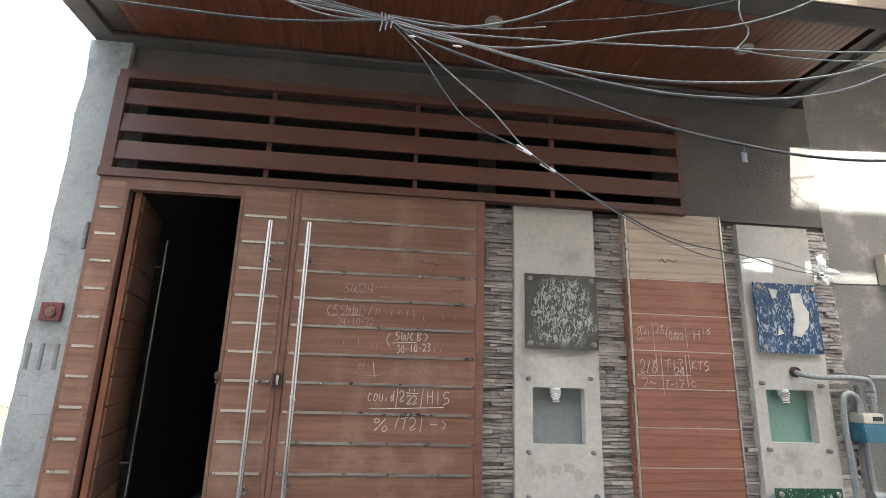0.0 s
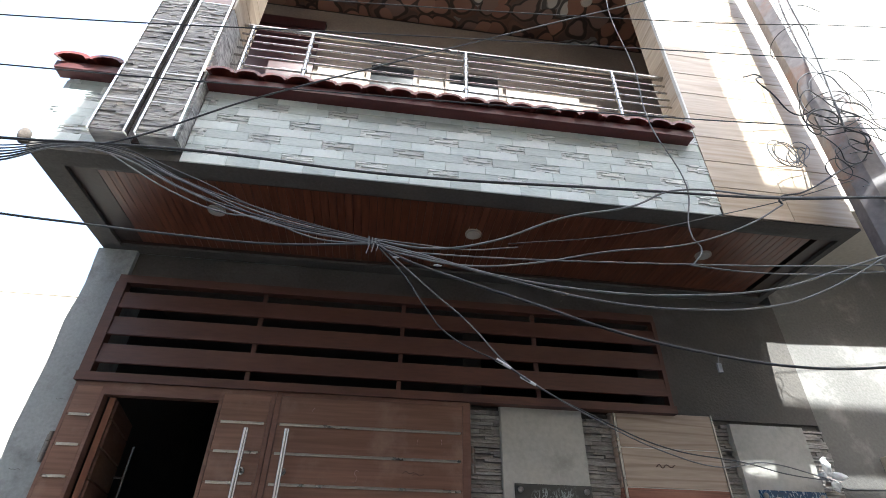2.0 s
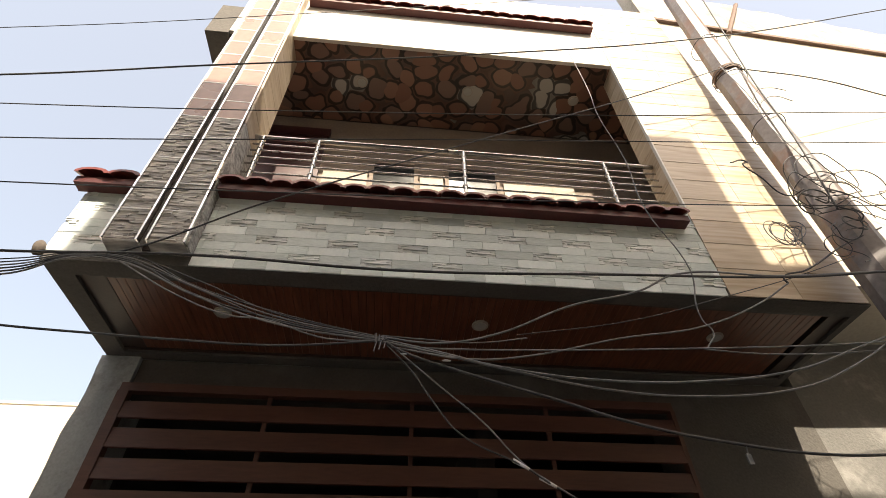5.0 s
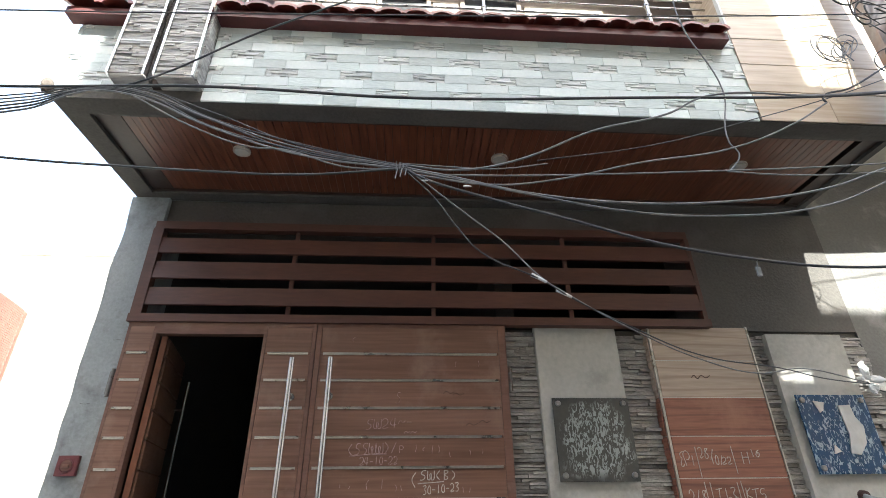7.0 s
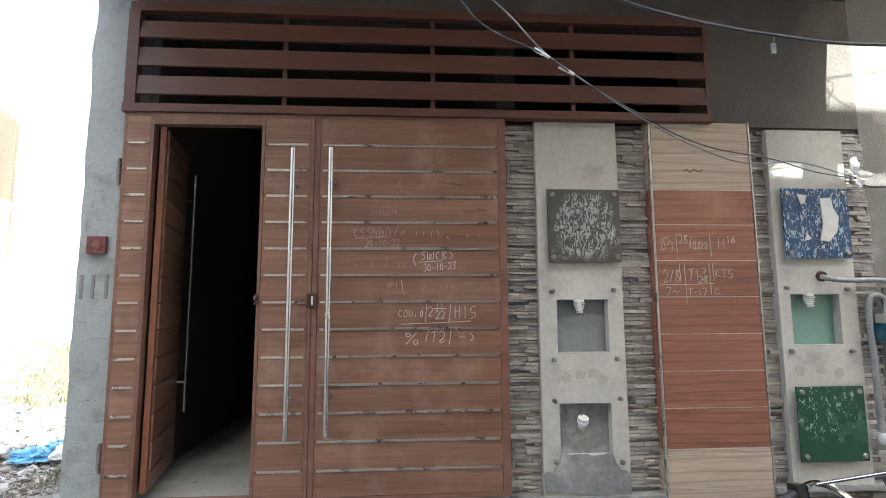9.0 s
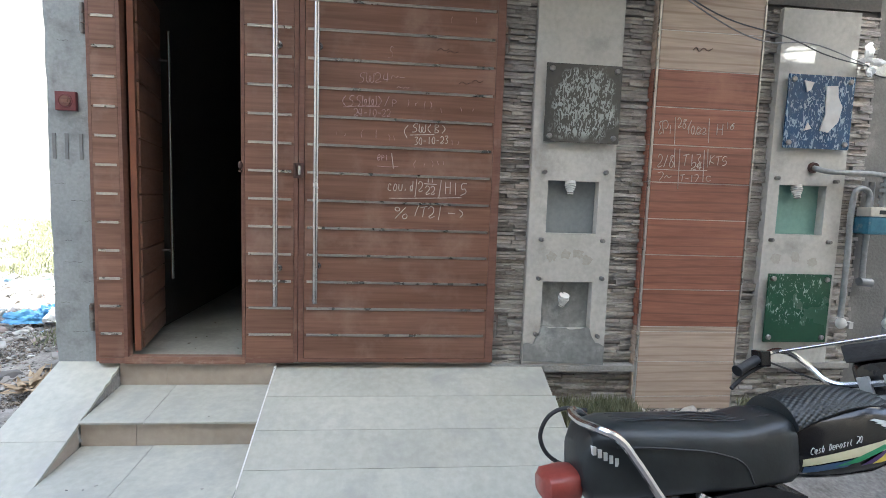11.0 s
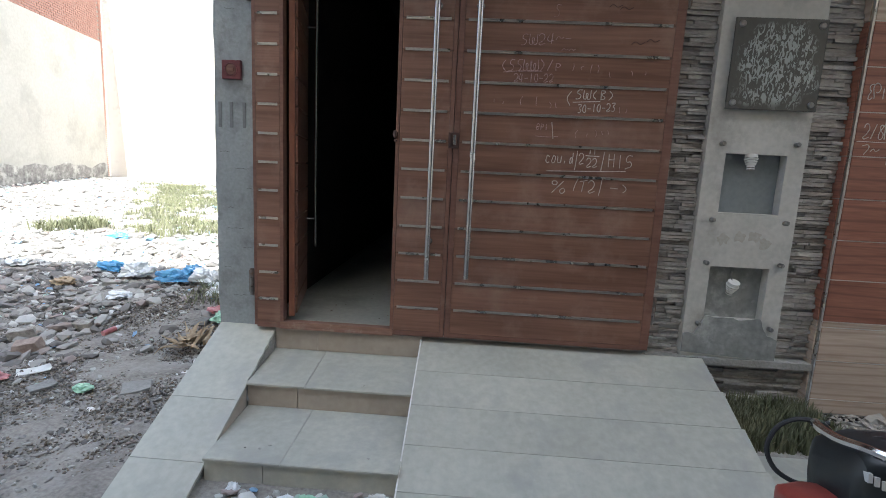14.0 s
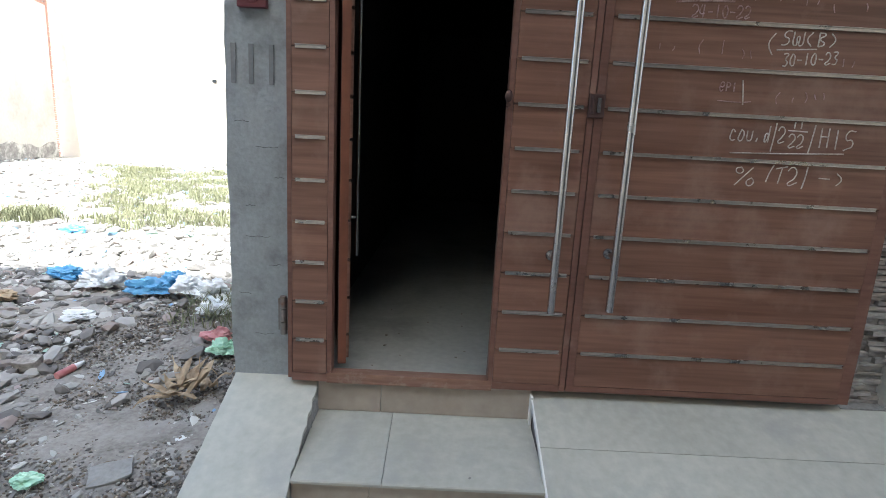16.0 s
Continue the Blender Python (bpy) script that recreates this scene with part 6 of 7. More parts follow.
    def flank(x, z, lift):
        """A point on the near flank of the tank, lifted off its paint."""
        k = max(0, min(len(form) - 2, sum(1 for f in form if f[0] <= x) - 1))
        t = (x - form[k][0]) / (form[k + 1][0] - form[k][0])
        cz, w, h = (form[k][q] * (1 - t) + form[k + 1][q] * t for q in (1, 2, 3))
        sn = min(0.98, abs(z - cz) / h) ** (1 / 0.7)
        return (x, -w * math.sqrt(1 - sn * sn) ** 0.7 - lift, z)

    def decal(q, material, lift, name="decal"):
        bm = bmesh.new()
        net = []
        for i in range(15):
            t = i / 14
            lo = [q[0][d] * (1 - t) + q[1][d] * t for d in (0, 1)]
            hi = [q[3][d] * (1 - t) + q[2][d] * t for d in (0, 1)]
            net.append([bm.verts.new(flank(lo[0] * (1 - u) + hi[0] * u, lo[1] * (1 - u) + hi[1] * u, lift)) for u in (0, 0.2, 0.4, 0.6, 0.8, 1)])
        for a, b in zip(net, net[1:]):
            for k in range(5):
                bm.faces.new((a[k], b[k], b[k + 1], a[k + 1]))
        part(name, bm, material, tank)
    decal(((0.755, 0.7), (1.13, 0.775), (1.13, 0.812), (0.755, 0.724)), DECALW, 0.002)
    decal(((0.76, 0.676), (0.9, 0.702), (0.94, 0.732), (0.76, 0.698)), DECALB, 0.0025)
    decal(((0.86, 0.703), (0.94, 0.718), (1.07, 0.776), (1.03, 0.776)), DECALG, 0.003)
    decal(((0.95, 0.706), (1.01, 0.717), (1.09, 0.772), (1.04, 0.763)), DECALP, 0.0035)
    decal(((0.99, 0.712), (1.13, 0.735), (1.13, 0.79), (1.08, 0.782)), DECALY, 0.004)
    for k in range(4):
        decal(((0.99 + 0.016 * k, 0.852 - 0.008 * k), (1.11, 0.832 - 0.009 * k), (1.12, 0.838 - 0.009 * k), (1.01 + 0.016 * k, 0.857 - 0.008 * k)), PAPER, 0.003, "emblem_stripe")
    for i, ch in enumerate("Cash Deposit 70"):
        if ch != " ":
            bm = bmesh.new()
            for run in GLYPH[ch].split("/"):
                pts = [flank(0.775 + 0.0118 * (i + 0.1 * int(p[0])) + 0.0006 * int(p[1]), 0.742 + 0.0029 * i + 0.0024 * int(p[1]), 0.002) for p in run.split()]
                me = wire_mesh("stroke", pts, 0.0012, PAPER)
                bm.from_mesh(me)
                bpy.data.meshes.remove(me)
            part("letter", bm, PAPER, tank, "white script letter")
    # quilted cover over the tank top
    bm = bmesh.new()
    rings = []
    for i in range(121):
        x = 0.735 + 0.42 * i / 120
        top = 0.865 + 0.07 * math.sin(math.pi * min(1, max(0, (x - 0.62) / 0.66)))
        edge = radians(12 + 36 * i / 120)
        ring = []
        for k in range(81):
            a = edge + (math.pi - 2 * edge) * k / 80
            bumpy = 0.005 * (abs(math.sin(x * 150 + 20 * a)) * abs(math.sin(x * 95 - 20 * a))) ** 0.5
            ring.append((x, -(0.128 + bumpy) * math.cos(a), top - 0.1 + (0.1 + bumpy) * math.sin(a)))
        rings.append(ring + [(x, 0.118 * math.cos(edge), top - 0.112 + 0.1 * math.sin(edge)), (x, -0.118 * math.cos(edge), top - 0.112 + 0.1 * math.sin(edge))])
    lofted(bm, rings)
    part("tank_cover", bm, VINYL, mc, "quilted black tank cover", smooth=True)
    # side cover, engine, exhaust, frame, fork
    bm = bmesh.new()
    prism(bm, [(0.42, 0.46), (0.44, 0.62), (0.62, 0.645), (0.76, 0.61), (0.74, 0.47), (0.6, 0.42)], -0.13, 0.13, axis="y")
    sc = part("side_cover", bm, TANK, mc)
    bm = bmesh.new()
    prism(bm, [(0.5, 0.5), (0.7, 0.6), (0.74, 0.56), (0.6, 0.46)], -0.136, -0.13, axis="y")
    o = new("decal", mesh_of("decal", bm, DECALG))
    o.parent = sc
    bm = bmesh.new()
    rod(bm, (0.75, -0.1, 0.33), (0.75, 0.1, 0.33), 0.1, 20)
    rod(bm, (0.8, 0, 0.36), (1.06, 0, 0.4), 0.07, 14)
    for i in range(6):
        rod(bm, (0.88 + 0.03 * i, 0, 0.372 + 0.006 * i), (0.892 + 0.03 * i, 0, 0.374 + 0.006 * i), 0.09, 16)
    part("engine", bm, PIPE, mc, smooth=True)
    part("exhaust", bmesh_from(wire_mesh("exhaust", [(1.05, -0.05, 0.36), (1.0, -0.12, 0.22), (0.7, -0.13, 0.2), (0.4, -0.14, 0.24), (-0.1, -0.15, 0.3)], 0.032, CHROME)), CHROME, mc, smooth=True)
    bm = bmesh.new()
    for s in (-1, 1):
        rod(bm, (0.3, 0.06 * s, 0.285), (0.42, 0.1 * s, 0.62), 0.026, 10)
        rod(bm, (0.3, 0.07 * s, 0.285), (0.8, 0.05 * s, 0.34), 0.018, 8)
        rod(bm, (1.5, 0.075 * s, 0.285), (1.22, 0.075 * s, 0.86), 0.022, 10)
    rod(bm, (0.3, 0, 0.6), (1.2, 0, 0.68), 0.028, 10)
    rod(bm, (0.8, 0.03, 0.2), (0.72, 0.28, 0.0), 0.012, 8)
    part("frame", bm, CHROME, mc, smooth=True)
    bm = bmesh.new()
    rings = []
    for i in range(13):
        a = math.radians(25 + 130 * i / 12)
        rings.append([(1.5 - r * math.cos(a), y, 0.285 + r * math.sin(a)) for r, y in ((0.305, -0.055), (0.325, -0.045), (0.33, 0), (0.325, 0.045), (0.305, 0.055), (0.317, 0.0))])
    lofted(bm, rings)
    part("front_mudguard", bm, TANK, mc, smooth=True)
    # steering: bar, grips, levers, lamp, turned a little to one side
    turn = Matrix.Translation((1.18, 0, 0.94)) @ Matrix.Rotation(radians(38), 4, Vector((-0.454, 0, 0.891))) @ Matrix.Translation((-1.18, 0, -0.94))

    def steer(pts):
        return [tuple(turn @ Vector(p)) for p in pts]
    bar = part("handlebar", bmesh_from(wire_mesh("handlebar", steer([(0.96, 0.385, 1.05), (1.08, 0.335, 1.09), (1.15, 0.27, 1.11), (1.175, 0.2, 1.04), (1.16, 0.14, 0.965), (1.16, 0.06, 0.95), (1.16, -0.06, 0.95), (1.16, -0.14, 0.965), (1.175, -0.2, 1.04), (1.15, -0.27, 1.11), (1.08, -0.335, 1.09), (0.96, -0.385, 1.05)]), 0.0125, CHROME)), CHROME, mc, "bent chrome handlebar", smooth=True)
    a, b = steer([(1.14, 0.275, 1.108), (1.14, -0.275, 1.108)])
    bm = bmesh.new()
    rod(bm, a, b, 0.007, 10)
    o = new("cross_bar", mesh_of("cross_bar", bm, CHROME, True))
    o.parent = bar
    for s in (-1, 1):
        p, q = steer([(0.955, 0.387 * s, 1.048), (1.065, 0.341 * s, 1.086)])
        bm = bmesh.new()
        rod(bm, p, q, 0.019, 14)
        rod(bm, p, tuple(Vector(p) * 0.93 + Vector(q) * 0.07), 0.023, 14)
        o = new("grip", mesh_of("grip", bm, RUBBER, True))
        o.parent = bar
        p, q = steer([(1.085, 0.333 * s, 1.092), (1.1, 0.32 * s, 1.092)])
        bm = bmesh.new()
        box(bm, p[0] - 0.022, p[0] + 0.028, p[1] - 0.026, p[1] + 0.026, p[2] - 0.034, p[2] + 0.03, bevel=0.008)
        o = new("switch_box", mesh_of("switch_box", bm, TANK))
        o.parent = bar
        p, q, r = steer([(1.1, 0.33 * s, 1.065), (1.02, 0.385 * s, 1.03), (0.95, 0.425 * s, 0.985)])
        o = new("lever", wire_mesh("lever", [p, q, r], 0.008, RUBBER))
        o.parent = bar
    bm = bmesh.new()
    lofted(bm, [oval(x, 0, z, w, h, 18, 0.6) for x, z, w, h in ((1.24, 0.97, 0.07, 0.05), (1.28, 0.97, 0.09, 0.075), (1.4, 0.95, 0.09, 0.085), (1.44, 0.94, 0.085, 0.08))])
    bmesh.ops.transform(bm, matrix=turn, verts=bm.verts[:])
    part("headlamp", bm, TANK, mc, "black headlamp housing", smooth=True)
    bm = bmesh.new()
    box(bm, 1.2, 1.33, -0.085, 0.085, 1.03, 1.1, bevel=0.014)
    bmesh.ops.transform(bm, matrix=turn, verts=bm.verts[:])
    part("speedometer", bm, RUBBER, mc)
    for s in (-1, 1):
        p = steer([(1.1, 0.31 * s, 1.07), (1.17, 0.2 * s, 0.99), (1.24, 0.1 * s, 0.92), (1.26, 0.05, 0.75)])
        part("control_cable", bmesh_from(wire_mesh("control_cable", p, 0.004, RUBBER)), RUBBER, mc, smooth=True)
    bm = bmesh.new()
    for s in (-0.04, 0.04):
        box(bm, 1.14, 1.18, s - 0.018, s + 0.018, 0.9, 0.975, bevel=0.005)
    rod(bm, (1.16, 0, 0.85), (1.16, 0, 0.905), 0.055, 16)
    bmesh.ops.transform(bm, matrix=turn, verts=bm.verts[:])
    part("bar_clamp", bm, PIPE, mc)
    mc.matrix_basis = pose(2.4, -1.695, -0.055, -9, 0, 1)
    return mc


def bmesh_from(me):
    bm = bmesh.new()
    bm.from_mesh(me)
    bpy.data.meshes.remove(me)
    return bm


mc = motorcycle()


# ---- litter, rubble and plants ----
def chunk(bm, c, r, rng, flat=0.5):
    n = bmesh.ops.create_icosphere(bm, subdivisions=1, radius=r)["verts"]
    k = Vector((rng.uniform(0.7, 1.5), rng.uniform(0.6, 1.2), flat * rng.uniform(0.5, 1.2)))
    rot = Euler((rng.uniform(-0.4, 0.4), rng.uniform(-0.4, 0.4), rng.uniform(0, 6.3))).to_matrix()
    for v in n:
        v.co = Vector(c) + rot @ Vector((v.co.x * k.x, v.co.y * k.y, v.co.z * k.z)) * rng.uniform(0.8, 1.15)


def scatter(name, count, area, size, flat, material, label, seed, dens=None):
    rng = random.Random(seed)
    verts, faces = [], []
    base = bmesh.new()
    bmesh.ops.create_icosphere(base, subdivisions=1, radius=1.0)
    bv = [v.co.copy() for v in base.verts]
    bf = [[v.index for v in f.verts] for f in base.faces]
    base.free()
    x0, x1, y0, y1 = area
    for _ in range(count):
        x, y = rng.uniform(x0, x1), rng.uniform(y0, y1)
        if dens and rng.random() > dens(x, y):
            continue
        r = size * rng.uniform(0.35, 1.0) ** 1.6
        rot = Euler((rng.uniform(-0.5, 0.5), rng.uniform(-0.5, 0.5), rng.uniform(0, 6.3))).to_matrix()
        k = (r * rng.uniform(0.8, 1.6), r * rng.uniform(0.5, 1.1), r * flat * rng.uniform(0.6, 1.3))
        o = Vector((x, y, ground_z(x, y) + k[2] * 0.3))
        i0 = len(verts)
        for v in bv:
            j = rng.uniform(0.75, 1.2)
            verts.append(o + rot @ Vector((v.x * k[0] * j, v.y * k[1] * j, v.z * k[2] * j)))
        faces += [[i0 + i for i in f] for f in bf]
    me = bpy.data.meshes.new(name)
    me.from_pydata(verts, [], faces)
    me.materials.append(material)
    return tagged(new(name, me), label, name.replace("_", " "), kind="stuff")


DUSTY = mat("dusty_brick", (0.27, 0.2, 0.165), (0.4, 0.32, 0.27), 0.9, fine=40, coarse=10, bump=0.4, rand=0.15)
MIXED = island(mat("mixed_rubble", (0.2, 0.18, 0.16), (0.4, 0.37, 0.33), 0.9, fine=30, coarse=8, bump=0.4), [(0.15, 0.14, 0.13), (0.4, 0.39, 0.365), (0.29, 0.275, 0.255), (0.54, 0.53, 0.5), (0.11, 0.1, 0.095), (0.24, 0.225, 0.21), (0.28, 0.225, 0.2), (0.13, 0.12, 0.112), (0.35, 0.335, 0.31)])
SCRAPS = island(mat("mixed_scraps", (0.5, 0.5, 0.48), (0.66, 0.66, 0.64), 0.6, fine=20, coarse=6, bump=0.2), [(0.5, 0.5, 0.48), (0.66, 0.66, 0.64), (0.34, 0.33, 0.3), (0.3, 0.22, 0.2), (0.62, 0.6, 0.55), (0.14, 0.3, 0.5), (0.5, 0.5, 0.46), (0.3, 0.45, 0.36)])


def lot(x, y):
    n1 = 0.5 + noise.noise(Vector((x * 0.9, y * 0.9, 4)))
    return max(0.1, min(1, n1 + (0.3 if x < -2.0 else -0.35)))


def bank(x, y):
    n1 = 0.45 + noise.noise(Vector((x * 1.1, y * 1.1, 4)))
    return max(0.04, min(1, n1 + (0.35 if x < -1.7 and y > 0.1 else -0.3)))


scatter("pebbles", 20000, (-6.5, -0.32, -2.6, 3.5), 0.015, 0.6, MIXED, "small grey and brown pebbles strewn over the lot", 11)
scatter("gravel", 7000, (-4.5, -0.34, -0.9, 2.6), 0.03, 0.5, MIXED, "coarse gravel and crumbled mortar over the lot", 19, lambda x, y: 0.75 * bank(x, y) + 0.12)
scatter("rubble", 3600, (-6.5, -0.4, 0.0, 4.0), 0.085, 0.42, MIXED, "broken bits of concrete, tile and brick in the lot", 12, bank)
scatter("bank_rubble", 3000, (-4.6, -1.3, 0.05, 2.3), 0.058, 0.5, MIXED, "heaped lumps of broken concrete and brick on the rubbish bank", 21, lambda x, y: min(1, max(0.05, 0.4 - 0.5 * (x + 2.1) + 0.7 * noise.noise(Vector((x * 1.4, y * 1.4, 9))))))
scatter("bank_litter", 1500, (-4.6, -0.4, 0.0, 2.5), 0.05, 0.12, SCRAPS, "torn paper, film and rags lying on the rubbish bank", 22, bank)
scatter("litter", 3600, (-7.5, -0.4, -0.9, 5.0), 0.04, 0.14, SCRAPS, "scraps of paper and plastic littering the lot", 13, lot)
scatter("far_litter", 3600, (-14, -0.4, 2.2, 15), 0.085, 0.4, SCRAPS, "dense pale litter and rubble in the sunlit part of the lot", 14)
scatter("far_rubble", 6000, (-14, -0.4, 2.2, 15), 0.09, 0.5, MIXED, "rubble in the sunlit part of the lot", 15)
scatter("street_grit", 900, (-0.3, 5.0, -3.5, -1.0), 0.014, 0.6, MIXED, "grit and crumbs on the street", 16)
SAND = mat("pale_sandy_mortar", (0.29, 0.265, 0.225), (0.44, 0.405, 0.35), 0.95, fine=40, coarse=7, bump=0.4)
scatter("sand_crumbs", 5000, (3.35, 5.0, -0.42, 0.06), 0.012, 0.5, SAND, "pale sandy crumbs along the foot of the wall", 20)
scatter("kerb_rubble", 170, (3.3, 5.0, -0.4, 0.06), 0.06, 0.22, SAND, "broken mortar lumps along the foot of the wall", 17)
GRIT = island(mat("mulch_grit", (0.09, 0.075, 0.06), (0.2, 0.17, 0.14), 0.95, fine=40, coarse=10, bump=0.3), [(0.13, 0.112, 0.092), (0.25, 0.22, 0.185), (0.18, 0.14, 0.1), (0.36, 0.335, 0.295), (0.09, 0.08, 0.072)])
scatter("mulch", 26000, (-2.6, -0.3, -0.9, 1.9), 0.011, 0.7, GRIT, "dark brown crumbs and rotted scraps strewn near the gate post", 18)
rng = random.Random(31)
bm = bmesh.new()
for _ in range(34):
    chunk(bm, (rng.uniform(0.2, 1.02), rng.uniform(-1.12, -0.9), -0.03), rng.uniform(0.012, 0.045), rng, 0.5)
solid("step_litter", bm, SCRAPS, "crumpled paper and plastic heaped at the foot of the steps", "litter", kind="stuff")
bm = bmesh.new()
for _ in range(60):
    k = rng.random()
    if k < 0.6:
        chunk(bm, (rng.uniform(0.12, 1.0), rng.choice((rng.uniform(-0.5, -0.39), rng.uniform(-0.8, -0.4))), 0.084), rng.uniform(0.003, 0.009), rng, 0.5)
    else:
        chunk(bm, (rng.uniform(0.12, 1.0), rng.uniform(-0.36, 0.0), 0.253), rng.uniform(0.003, 0.008), rng, 0.5)
solid("step_grit", bm, MIXED, "crumbs and dry leaf bits on the steps", "litter", kind="stuff")
bm = bmesh.new()
for _ in range(14):
    chunk(bm, (rng.uniform(0.25, 0.8), rng.uniform(0.1, 1.2), 0.438), rng.uniform(0.003, 0.01), rng, 0.5)
solid("hall_grit", bm, RUBBLE, "crumbs on the hall floor behind the wicket", "litter", kind="stuff")


def crumple(name, c, size, material, label, seed, group="plastic bags in the lot"):
    """A crumpled thin bag lying on the ground."""
    bm = bmesh.new()
    bmesh.ops.create_icosphere(bm, subdivisions=4, radius=1.0)
    for v in bm.verts:
        q = v.co * 1.6 + Vector((seed * 3.1, 0, 0))
        d = 1 + 0.55 * noise.noise(q) + 0.4 * abs(noise.noise(q * 2.3)) + 0.22 * noise.noise(q * 5)
        v.co = Vector(c) + Vector((v.co.x * size[0], v.co.y * size[1], max(v.co.z, -0.25) * size[2])) * d * 0.62
    return solid(name, bm, material, label, "paper scrap" if name == "paper_scrap" else "plastic bag", group, smooth=True)


def at(x, y, dz=0.0):
    return (x, y, ground_z(x, y) + dz)


rng = random.Random(52)
for k in range(13):
    x, y = 0.24 + 0.062 * k + rng.uniform(-0.02, 0.02), rng.uniform(-1.08, -0.92)
    crumple("paper_scrap", at(x, y, 0.015), (rng.uniform(0.035, 0.075), rng.uniform(0.03, 0.05), rng.uniform(0.03, 0.05)), (PAPER, BAGW, PAPER, BAGG)[k % 4], "crumpled scrap of paper at the foot of the steps", 60 + k, "paper scraps by the steps")


for k, (x, y, dz, sx, sy, sz, mtl, lab) in enumerate((
        (-1.69, 1.82, 0.07, 0.26, 0.1, 0.12, BAGB, "crumpled blue plastic bag among rubble"),
        (-1.52, 1.95, 0.09, 0.18, 0.14, 0.12, BAGB, "torn blue plastic bag on the rubbish bank"),
        (-1.35, 1.85, 0.09, 0.2, 0.15, 0.14, BAGW, "crumpled white plastic bag beside the blue one"),
        (-1.12, 1.75, 0.08, 0.2, 0.15, 0.15, BAGW, "crumpled white plastic bag by the gate post"),
        (-1.0, 1.5, 0.06, 0.16, 0.13, 0.1, BAGW, "flattened white plastic bag by the gate post"),
        (-2.1, 1.92, 0.08, 0.22, 0.15, 0.15, BAGW, "full white plastic bag on the rubbish bank"),
        (-2.52, 2.1, 0.06, 0.2, 0.11, 0.1, BAGB, "small flattened blue bag"),
        (-3.6, 2.1, 0.05, 0.16, 0.1, 0.08, BAGW, "small flattened white bag"),
        (-1.02, -0.18, 0.025, 0.075, 0.06, 0.045, BAGG, "small pale green plastic wrapper"),
        (-0.82, 1.15, 0.04, 0.13, 0.1, 0.07, PINK, "faded red plastic wrapper by the post"),
        (-1.68, -0.1, 0.02, 0.13, 0.06, 0.035, PINK, "faded red wrapper on the dirt"),
        (-0.72, 1.0, 0.05, 0.13, 0.1, 0.08, BAGG, "pale green plastic scrap beside the gate post"),
        (-1.88, 1.35, 0.03, 0.16, 0.1, 0.06, BAGW, "flattened white wrapper on dark dirt"),
        (-3.9, 4.1, 0.04, 0.2, 0.13, 0.09, BAGB, "blue bag in the sunlit litter"),
        (-2.85, 0.93, 0.05, 0.16, 0.11, 0.11, BAGW, "white plastic bag among broken concrete"),
        (-2.6, 1.55, 0.05, 0.16, 0.12, 0.07, STRAW, "yellowed plastic bag on the rubbish bank"))):
    crumple("plastic_bag", at(x, y, dz), (sx, sy, sz), mtl, lab, k + 1)
for k, (x, y, r, w, mtl, lab) in enumerate(((-1.87, 0.36, 20, 0.17, DUSTY, "broken brick lying on the dirt"), (-2.4, 0.3, 70, 0.16, RUBBLE, "broken lump of concrete on the dirt"), (-2.1, 0.55, 40, 0.17, RUBBLE, "broken lump of concrete on the dirt"), (-1.75, 0.75, 10, 0.14, RUBBLE, "broken lump of concrete on the dirt"), (-0.74, -0.1, 30, 0.17, MORTAR, "broken piece of grey tile on the dirt"), (-1.29, -0.17, 60, 0.13, MORTAR, "broken piece of grey tile on the dirt"), (-1.6, -0.33, 15, 0.16, PAPER, "flat scrap of white card on the dirt"), (-1.55, 0.05, 35, 0.18, PAPER, "flat scrap of white card on the dirt"))):
    bm = bmesh.new()
    h = 0.075 if k < 4 else 0.018 if k < 6 else 0.005
    box(bm, -w / 2, w / 2, -w / 3.2, w / 3.2, 0, h, bevel=min(0.008, h * 0.4))
    bmesh.ops.subdivide_edges(bm, edges=bm.edges[:], cuts=2, use_grid_fill=True)
    for v in bm.verts:
        lift = 0.02 * noise.noise(Vector((v.co.x * 9, v.co.y * 9, k * 4)))
        v.co += Vector([0.03 * noise.noise(Vector((v.co.x * 8, v.co.y * 8, v.co.z * (8 if k < 4 else 0) + k * 5 + j))) for j in (0, 3)] + [lift + 0.01])
    bmesh.ops.transform(bm, matrix=pose(x, y, ground_z(x, y) - 0.005, 6, -5, r), verts=bm.verts[:])
    solid("broken_slab" if k else "brick", bm, mtl, lab, "rubble" if k else "brick", "loose lumps in the lot")
rng = random.Random(8)
hk = thing("corn_husk", at(-0.7, 0.6, 0.05), "dry straw-coloured corn husk by the gate post", "husk")
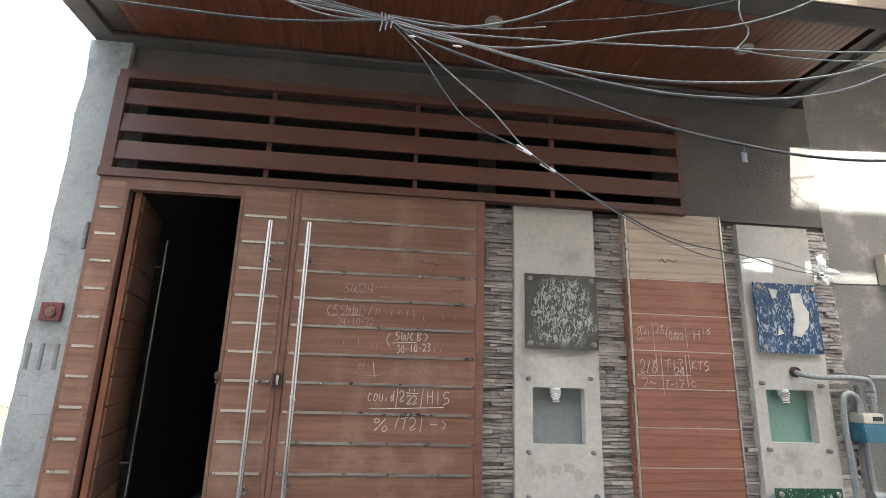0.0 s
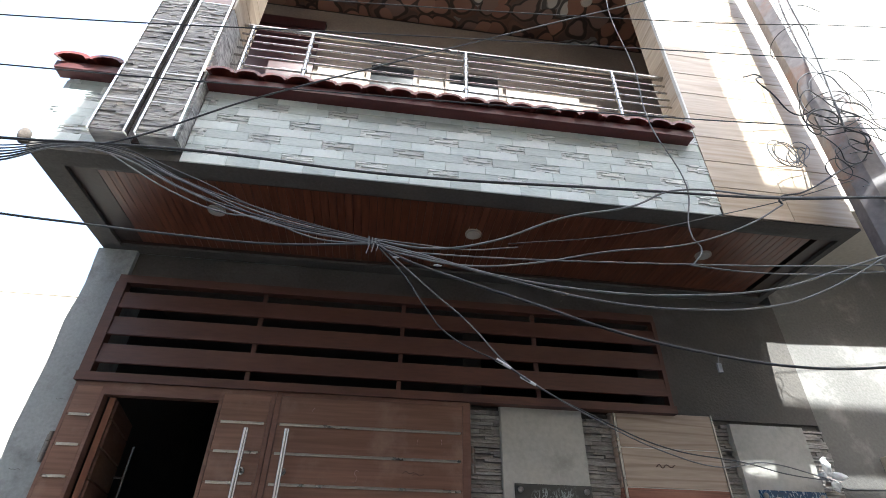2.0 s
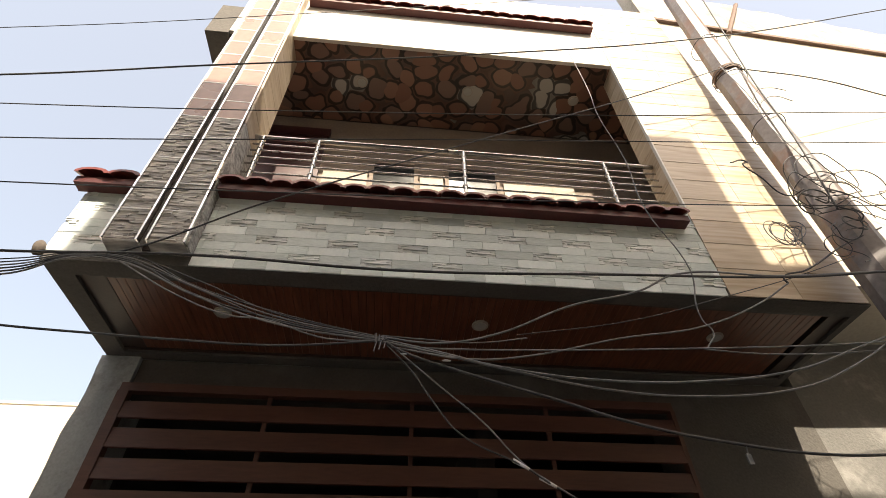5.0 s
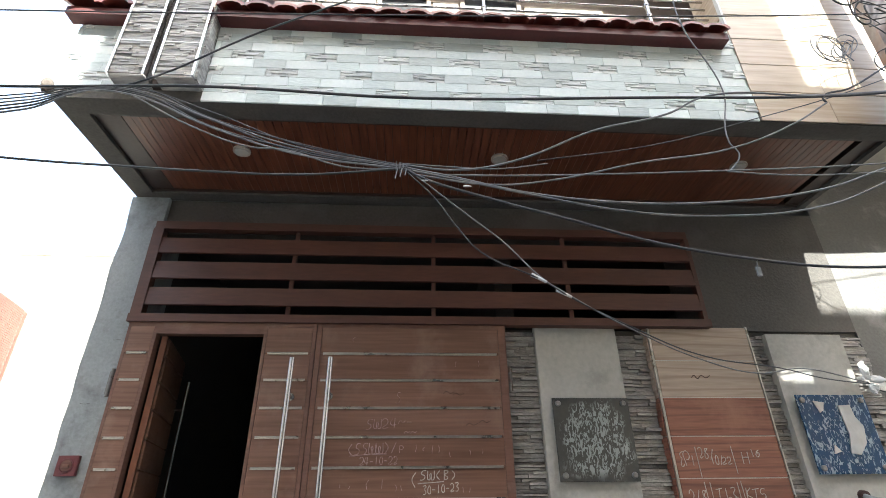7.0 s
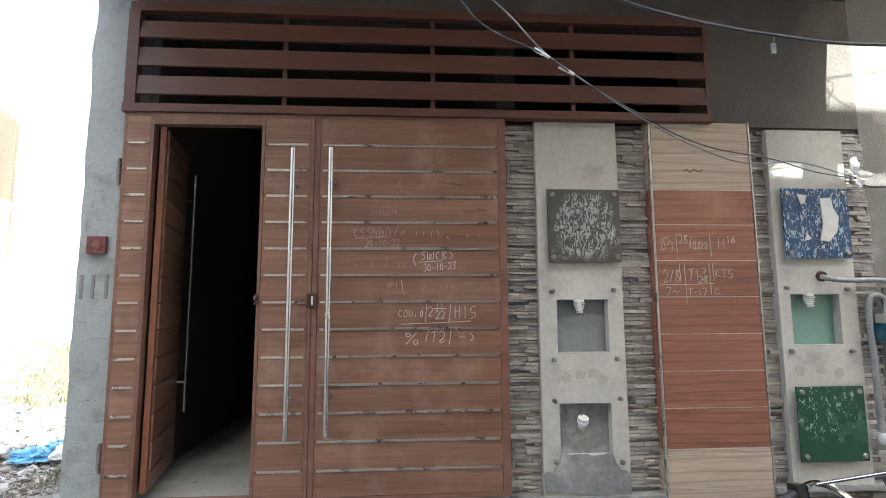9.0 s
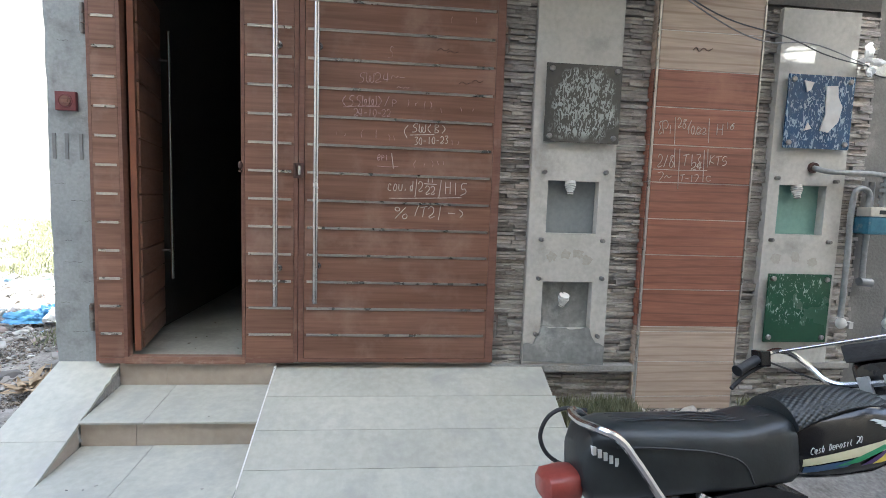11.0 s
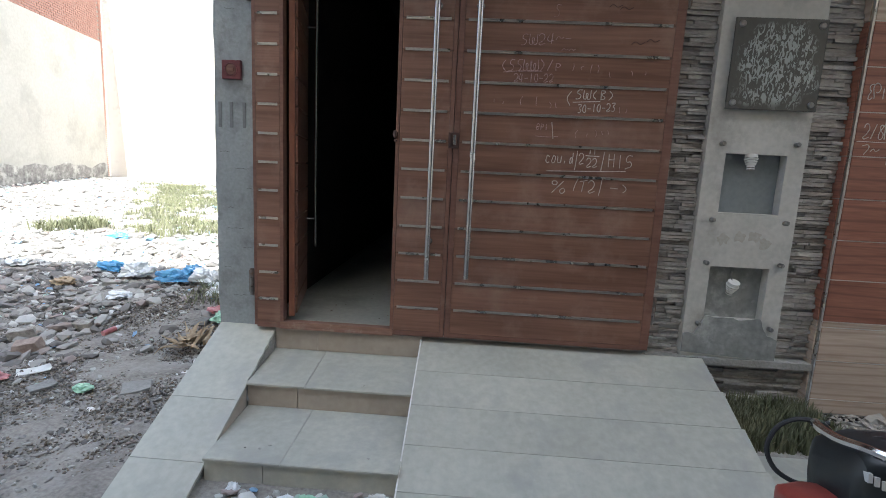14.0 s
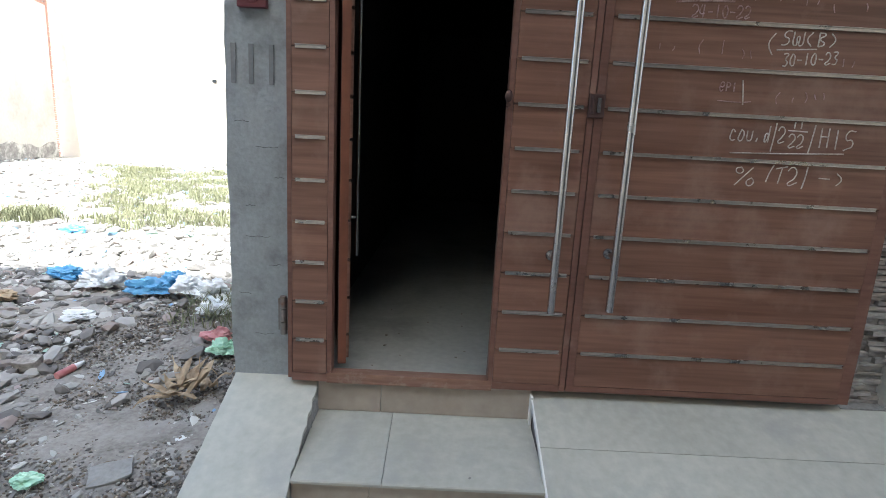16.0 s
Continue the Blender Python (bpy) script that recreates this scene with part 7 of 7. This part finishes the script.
for k in range(24):
    a = rng.uniform(0, 6.3)
    ln = rng.uniform(0.14, 0.32)
    bm = bmesh.new()
    p = Vector((-0.72 + rng.uniform(-0.1, 0.1), 0.58 + rng.uniform(-0.1, 0.1), ground_z(-0.72, 0.58) + 0.03))
    d = Vector((math.cos(a) * 0.7, math.sin(a) * 0.7, rng.uniform(0.3, 1.0))).normalized()
    sd = d.cross(Vector((0, 0, 1))).normalized()
    vs = []
    for i in range(6):
        t = i / 5
        c = p + d * ln * t + Vector((0, 0, -0.12 * t * t * rng.uniform(0.3, 1)))
        w = 0.022 * math.sin(math.pi * min(0.95, t + 0.15))
        vs.append((bm.verts.new(c - sd * w), bm.verts.new(c + Vector((0, 0, 0.006))), bm.verts.new(c + sd * w)))
    for u, v in zip(vs, vs[1:]):
        bm.faces.new((u[0], u[1], v[1], v[0]))
        bm.faces.new((u[1], u[2], v[2], v[1]))
    ob = part("husk_leaf", bm, STRAW, hk)
    sol = ob.modifiers.new("thick", "SOLIDIFY")
    sol.thickness = 0.002
bt = thing("small_bottle", at(-1.5, 0.72, 0.03), "small clear bottle with a pink label lying on the dirt", "bottle")
bm = bmesh.new()
rod(bm, at(-1.53, 0.66, 0.025), at(-1.5, 0.76, 0.025), 0.022, 12)
part("label_sleeve", bm, PINK, bt, smooth=True)
bm = bmesh.new()
rod(bm, at(-1.5, 0.76, 0.025), at(-1.482, 0.82, 0.025), 0.02, 12, 0.009)
part("neck", bm, BAGW, bt, smooth=True)


def blades(name, count, area, h, material, label, seed, zf=ground_z, lean=0.5, keep=None, up=1.0):
    rng = random.Random(seed)
    verts, faces = [], []
    x0, x1, y0, y1 = area
    for _ in range(count):
        x, y = rng.uniform(x0, x1), rng.uniform(y0, y1)
        if keep and not keep(x, y):
            continue
        a = rng.uniform(0, 6.3)
        ln = h * rng.uniform(0.4, 1.1)
        w = ln * 0.03 + 0.0012
        ox, oy = math.cos(a), math.sin(a)
        le = lean * rng.uniform(0.1, 1) * ln
        z = zf(x, y) - 0.005
        i = len(verts)
        verts += [(x - oy * w, y + ox * w, z), (x + oy * w, y - ox * w, z), (x + ox * le * 0.4 - oy * w * 0.8, y + oy * le * 0.4 + ox * w * 0.8, z + ln * 0.6 * up), (x + ox * le * 0.4 + oy * w * 0.8, y + oy * le * 0.4 - ox * w * 0.8, z + ln * 0.6 * up), (x + ox * le, y + oy * le, z + ln * up)]
        faces += [(i, i + 1, i + 3, i + 2), (i + 2, i + 3, i + 4)]
    me = bpy.data.meshes.new(name)
    me.from_pydata(verts, [], faces)
    me.materials.append(material)
    return tagged(new(name, me), label, "grass", kind="stuff")


def patch(x, y):
    edge = 0.7 * noise.noise(Vector((x * 1.3, y * 1.3, 6))) + 0.35 * noise.noise(Vector((x * 5, y * 5, 2)))
    return x > -3.5 - (y - 3.6) * 0.6 + 1.3 * edge and y > 4.6 + 1.3 * edge and noise.noise(Vector((x * 0.8, y * 0.8, 1))) + 0.45 * noise.noise(Vector((x * 3, y * 3, 1))) > -0.14


blades("grass", 90000, (-10.0, -1.6, 3.9, 13.5), 0.14, GRASS, "ragged green grass growing through litter in the lot", 41, lean=1.0, keep=patch)


def tuft(x, y):
    return (x + 5.25) ** 2 * 1.6 + (y - 4.9) ** 2 / 1.4 < 0.22 + 0.35 * noise.noise(Vector((x * 3, y * 3, 8)))


blades("grass_tufts", 7000, (-6.6, -4.2, 4.0, 6.0), 0.2, GRASS, "scattered low tufts of grass among pale litter", 46, lean=1.1, keep=tuft)
TWIG = mat("grey_twig", (0.2, 0.175, 0.145), (0.36, 0.32, 0.27), 0.9, fine=30, coarse=8, bump=0.2)
blades("dry_twigs", 260, (-2.6, -0.4, -1.25, -0.2), 0.06, TWIG, "dry twigs and stalks lying on the dirt", 47, lean=2.6, up=0.3, zf=lambda x, y: ground_z(x, y) + 0.02)
blades("weeds", 4200, (2.86, 3.42, -0.4, 0.05), 0.125, LEAF, "bushy dark green weeds at the foot of the wall", 42)
blades("weeds", 2200, (4.2, 5.0, -0.3, 0.05), 0.12, LEAF, "low green weeds under the neighbouring wall", 43)
blades("dry_stalks", 26, (2.9, 3.4, -0.35, -0.05), 0.11, STRAW, "dry straw stalks lying among weeds", 44, lean=2.5)
blades("post_weeds", 420, (-1.2, -0.62, 1.15, 1.8), 0.12, LEAF, "green leafy scraps by the gate post", 45, lean=1.6, up=0.7, zf=lambda x, y: ground_z(x, y) + 0.08)
STACKED = mesh_of("brick", boxes((-0.11, 0.11, -0.055, 0.055, 0, 0.07)), DUSTY)
rng = random.Random(77)
for i in range(10):
    for j in range(max(1, 5 - i // 2)):
        for k in range(2):
            x, y = -8.6 + 0.25 * j + 0.04 * rng.random(), 5.0 + 0.13 * k + 0.02 * rng.random()
            ob = tagged(new("brick", STACKED), "loose dusty fired brick in a rough stack", "brick", "stacked bricks")
            ob.matrix_world = pose(x, y, ground_z(-7.6, 5.0) + 0.071 * i - 0.01, 0, 0, rng.uniform(-9, 9))
bl = thing("concrete_block", (3.1, -0.5, 0.0), "low concrete slab with a white tile edge by the ramp", "slab")
part("body", boxes((2.86, 3.4, -0.74, -0.44, -0.06, 0.045)), MORTAR, bl)
part("tile_edge", boxes((2.85, 3.41, -0.75, -0.43, 0.046, 0.06)), FLOORTILE, bl)
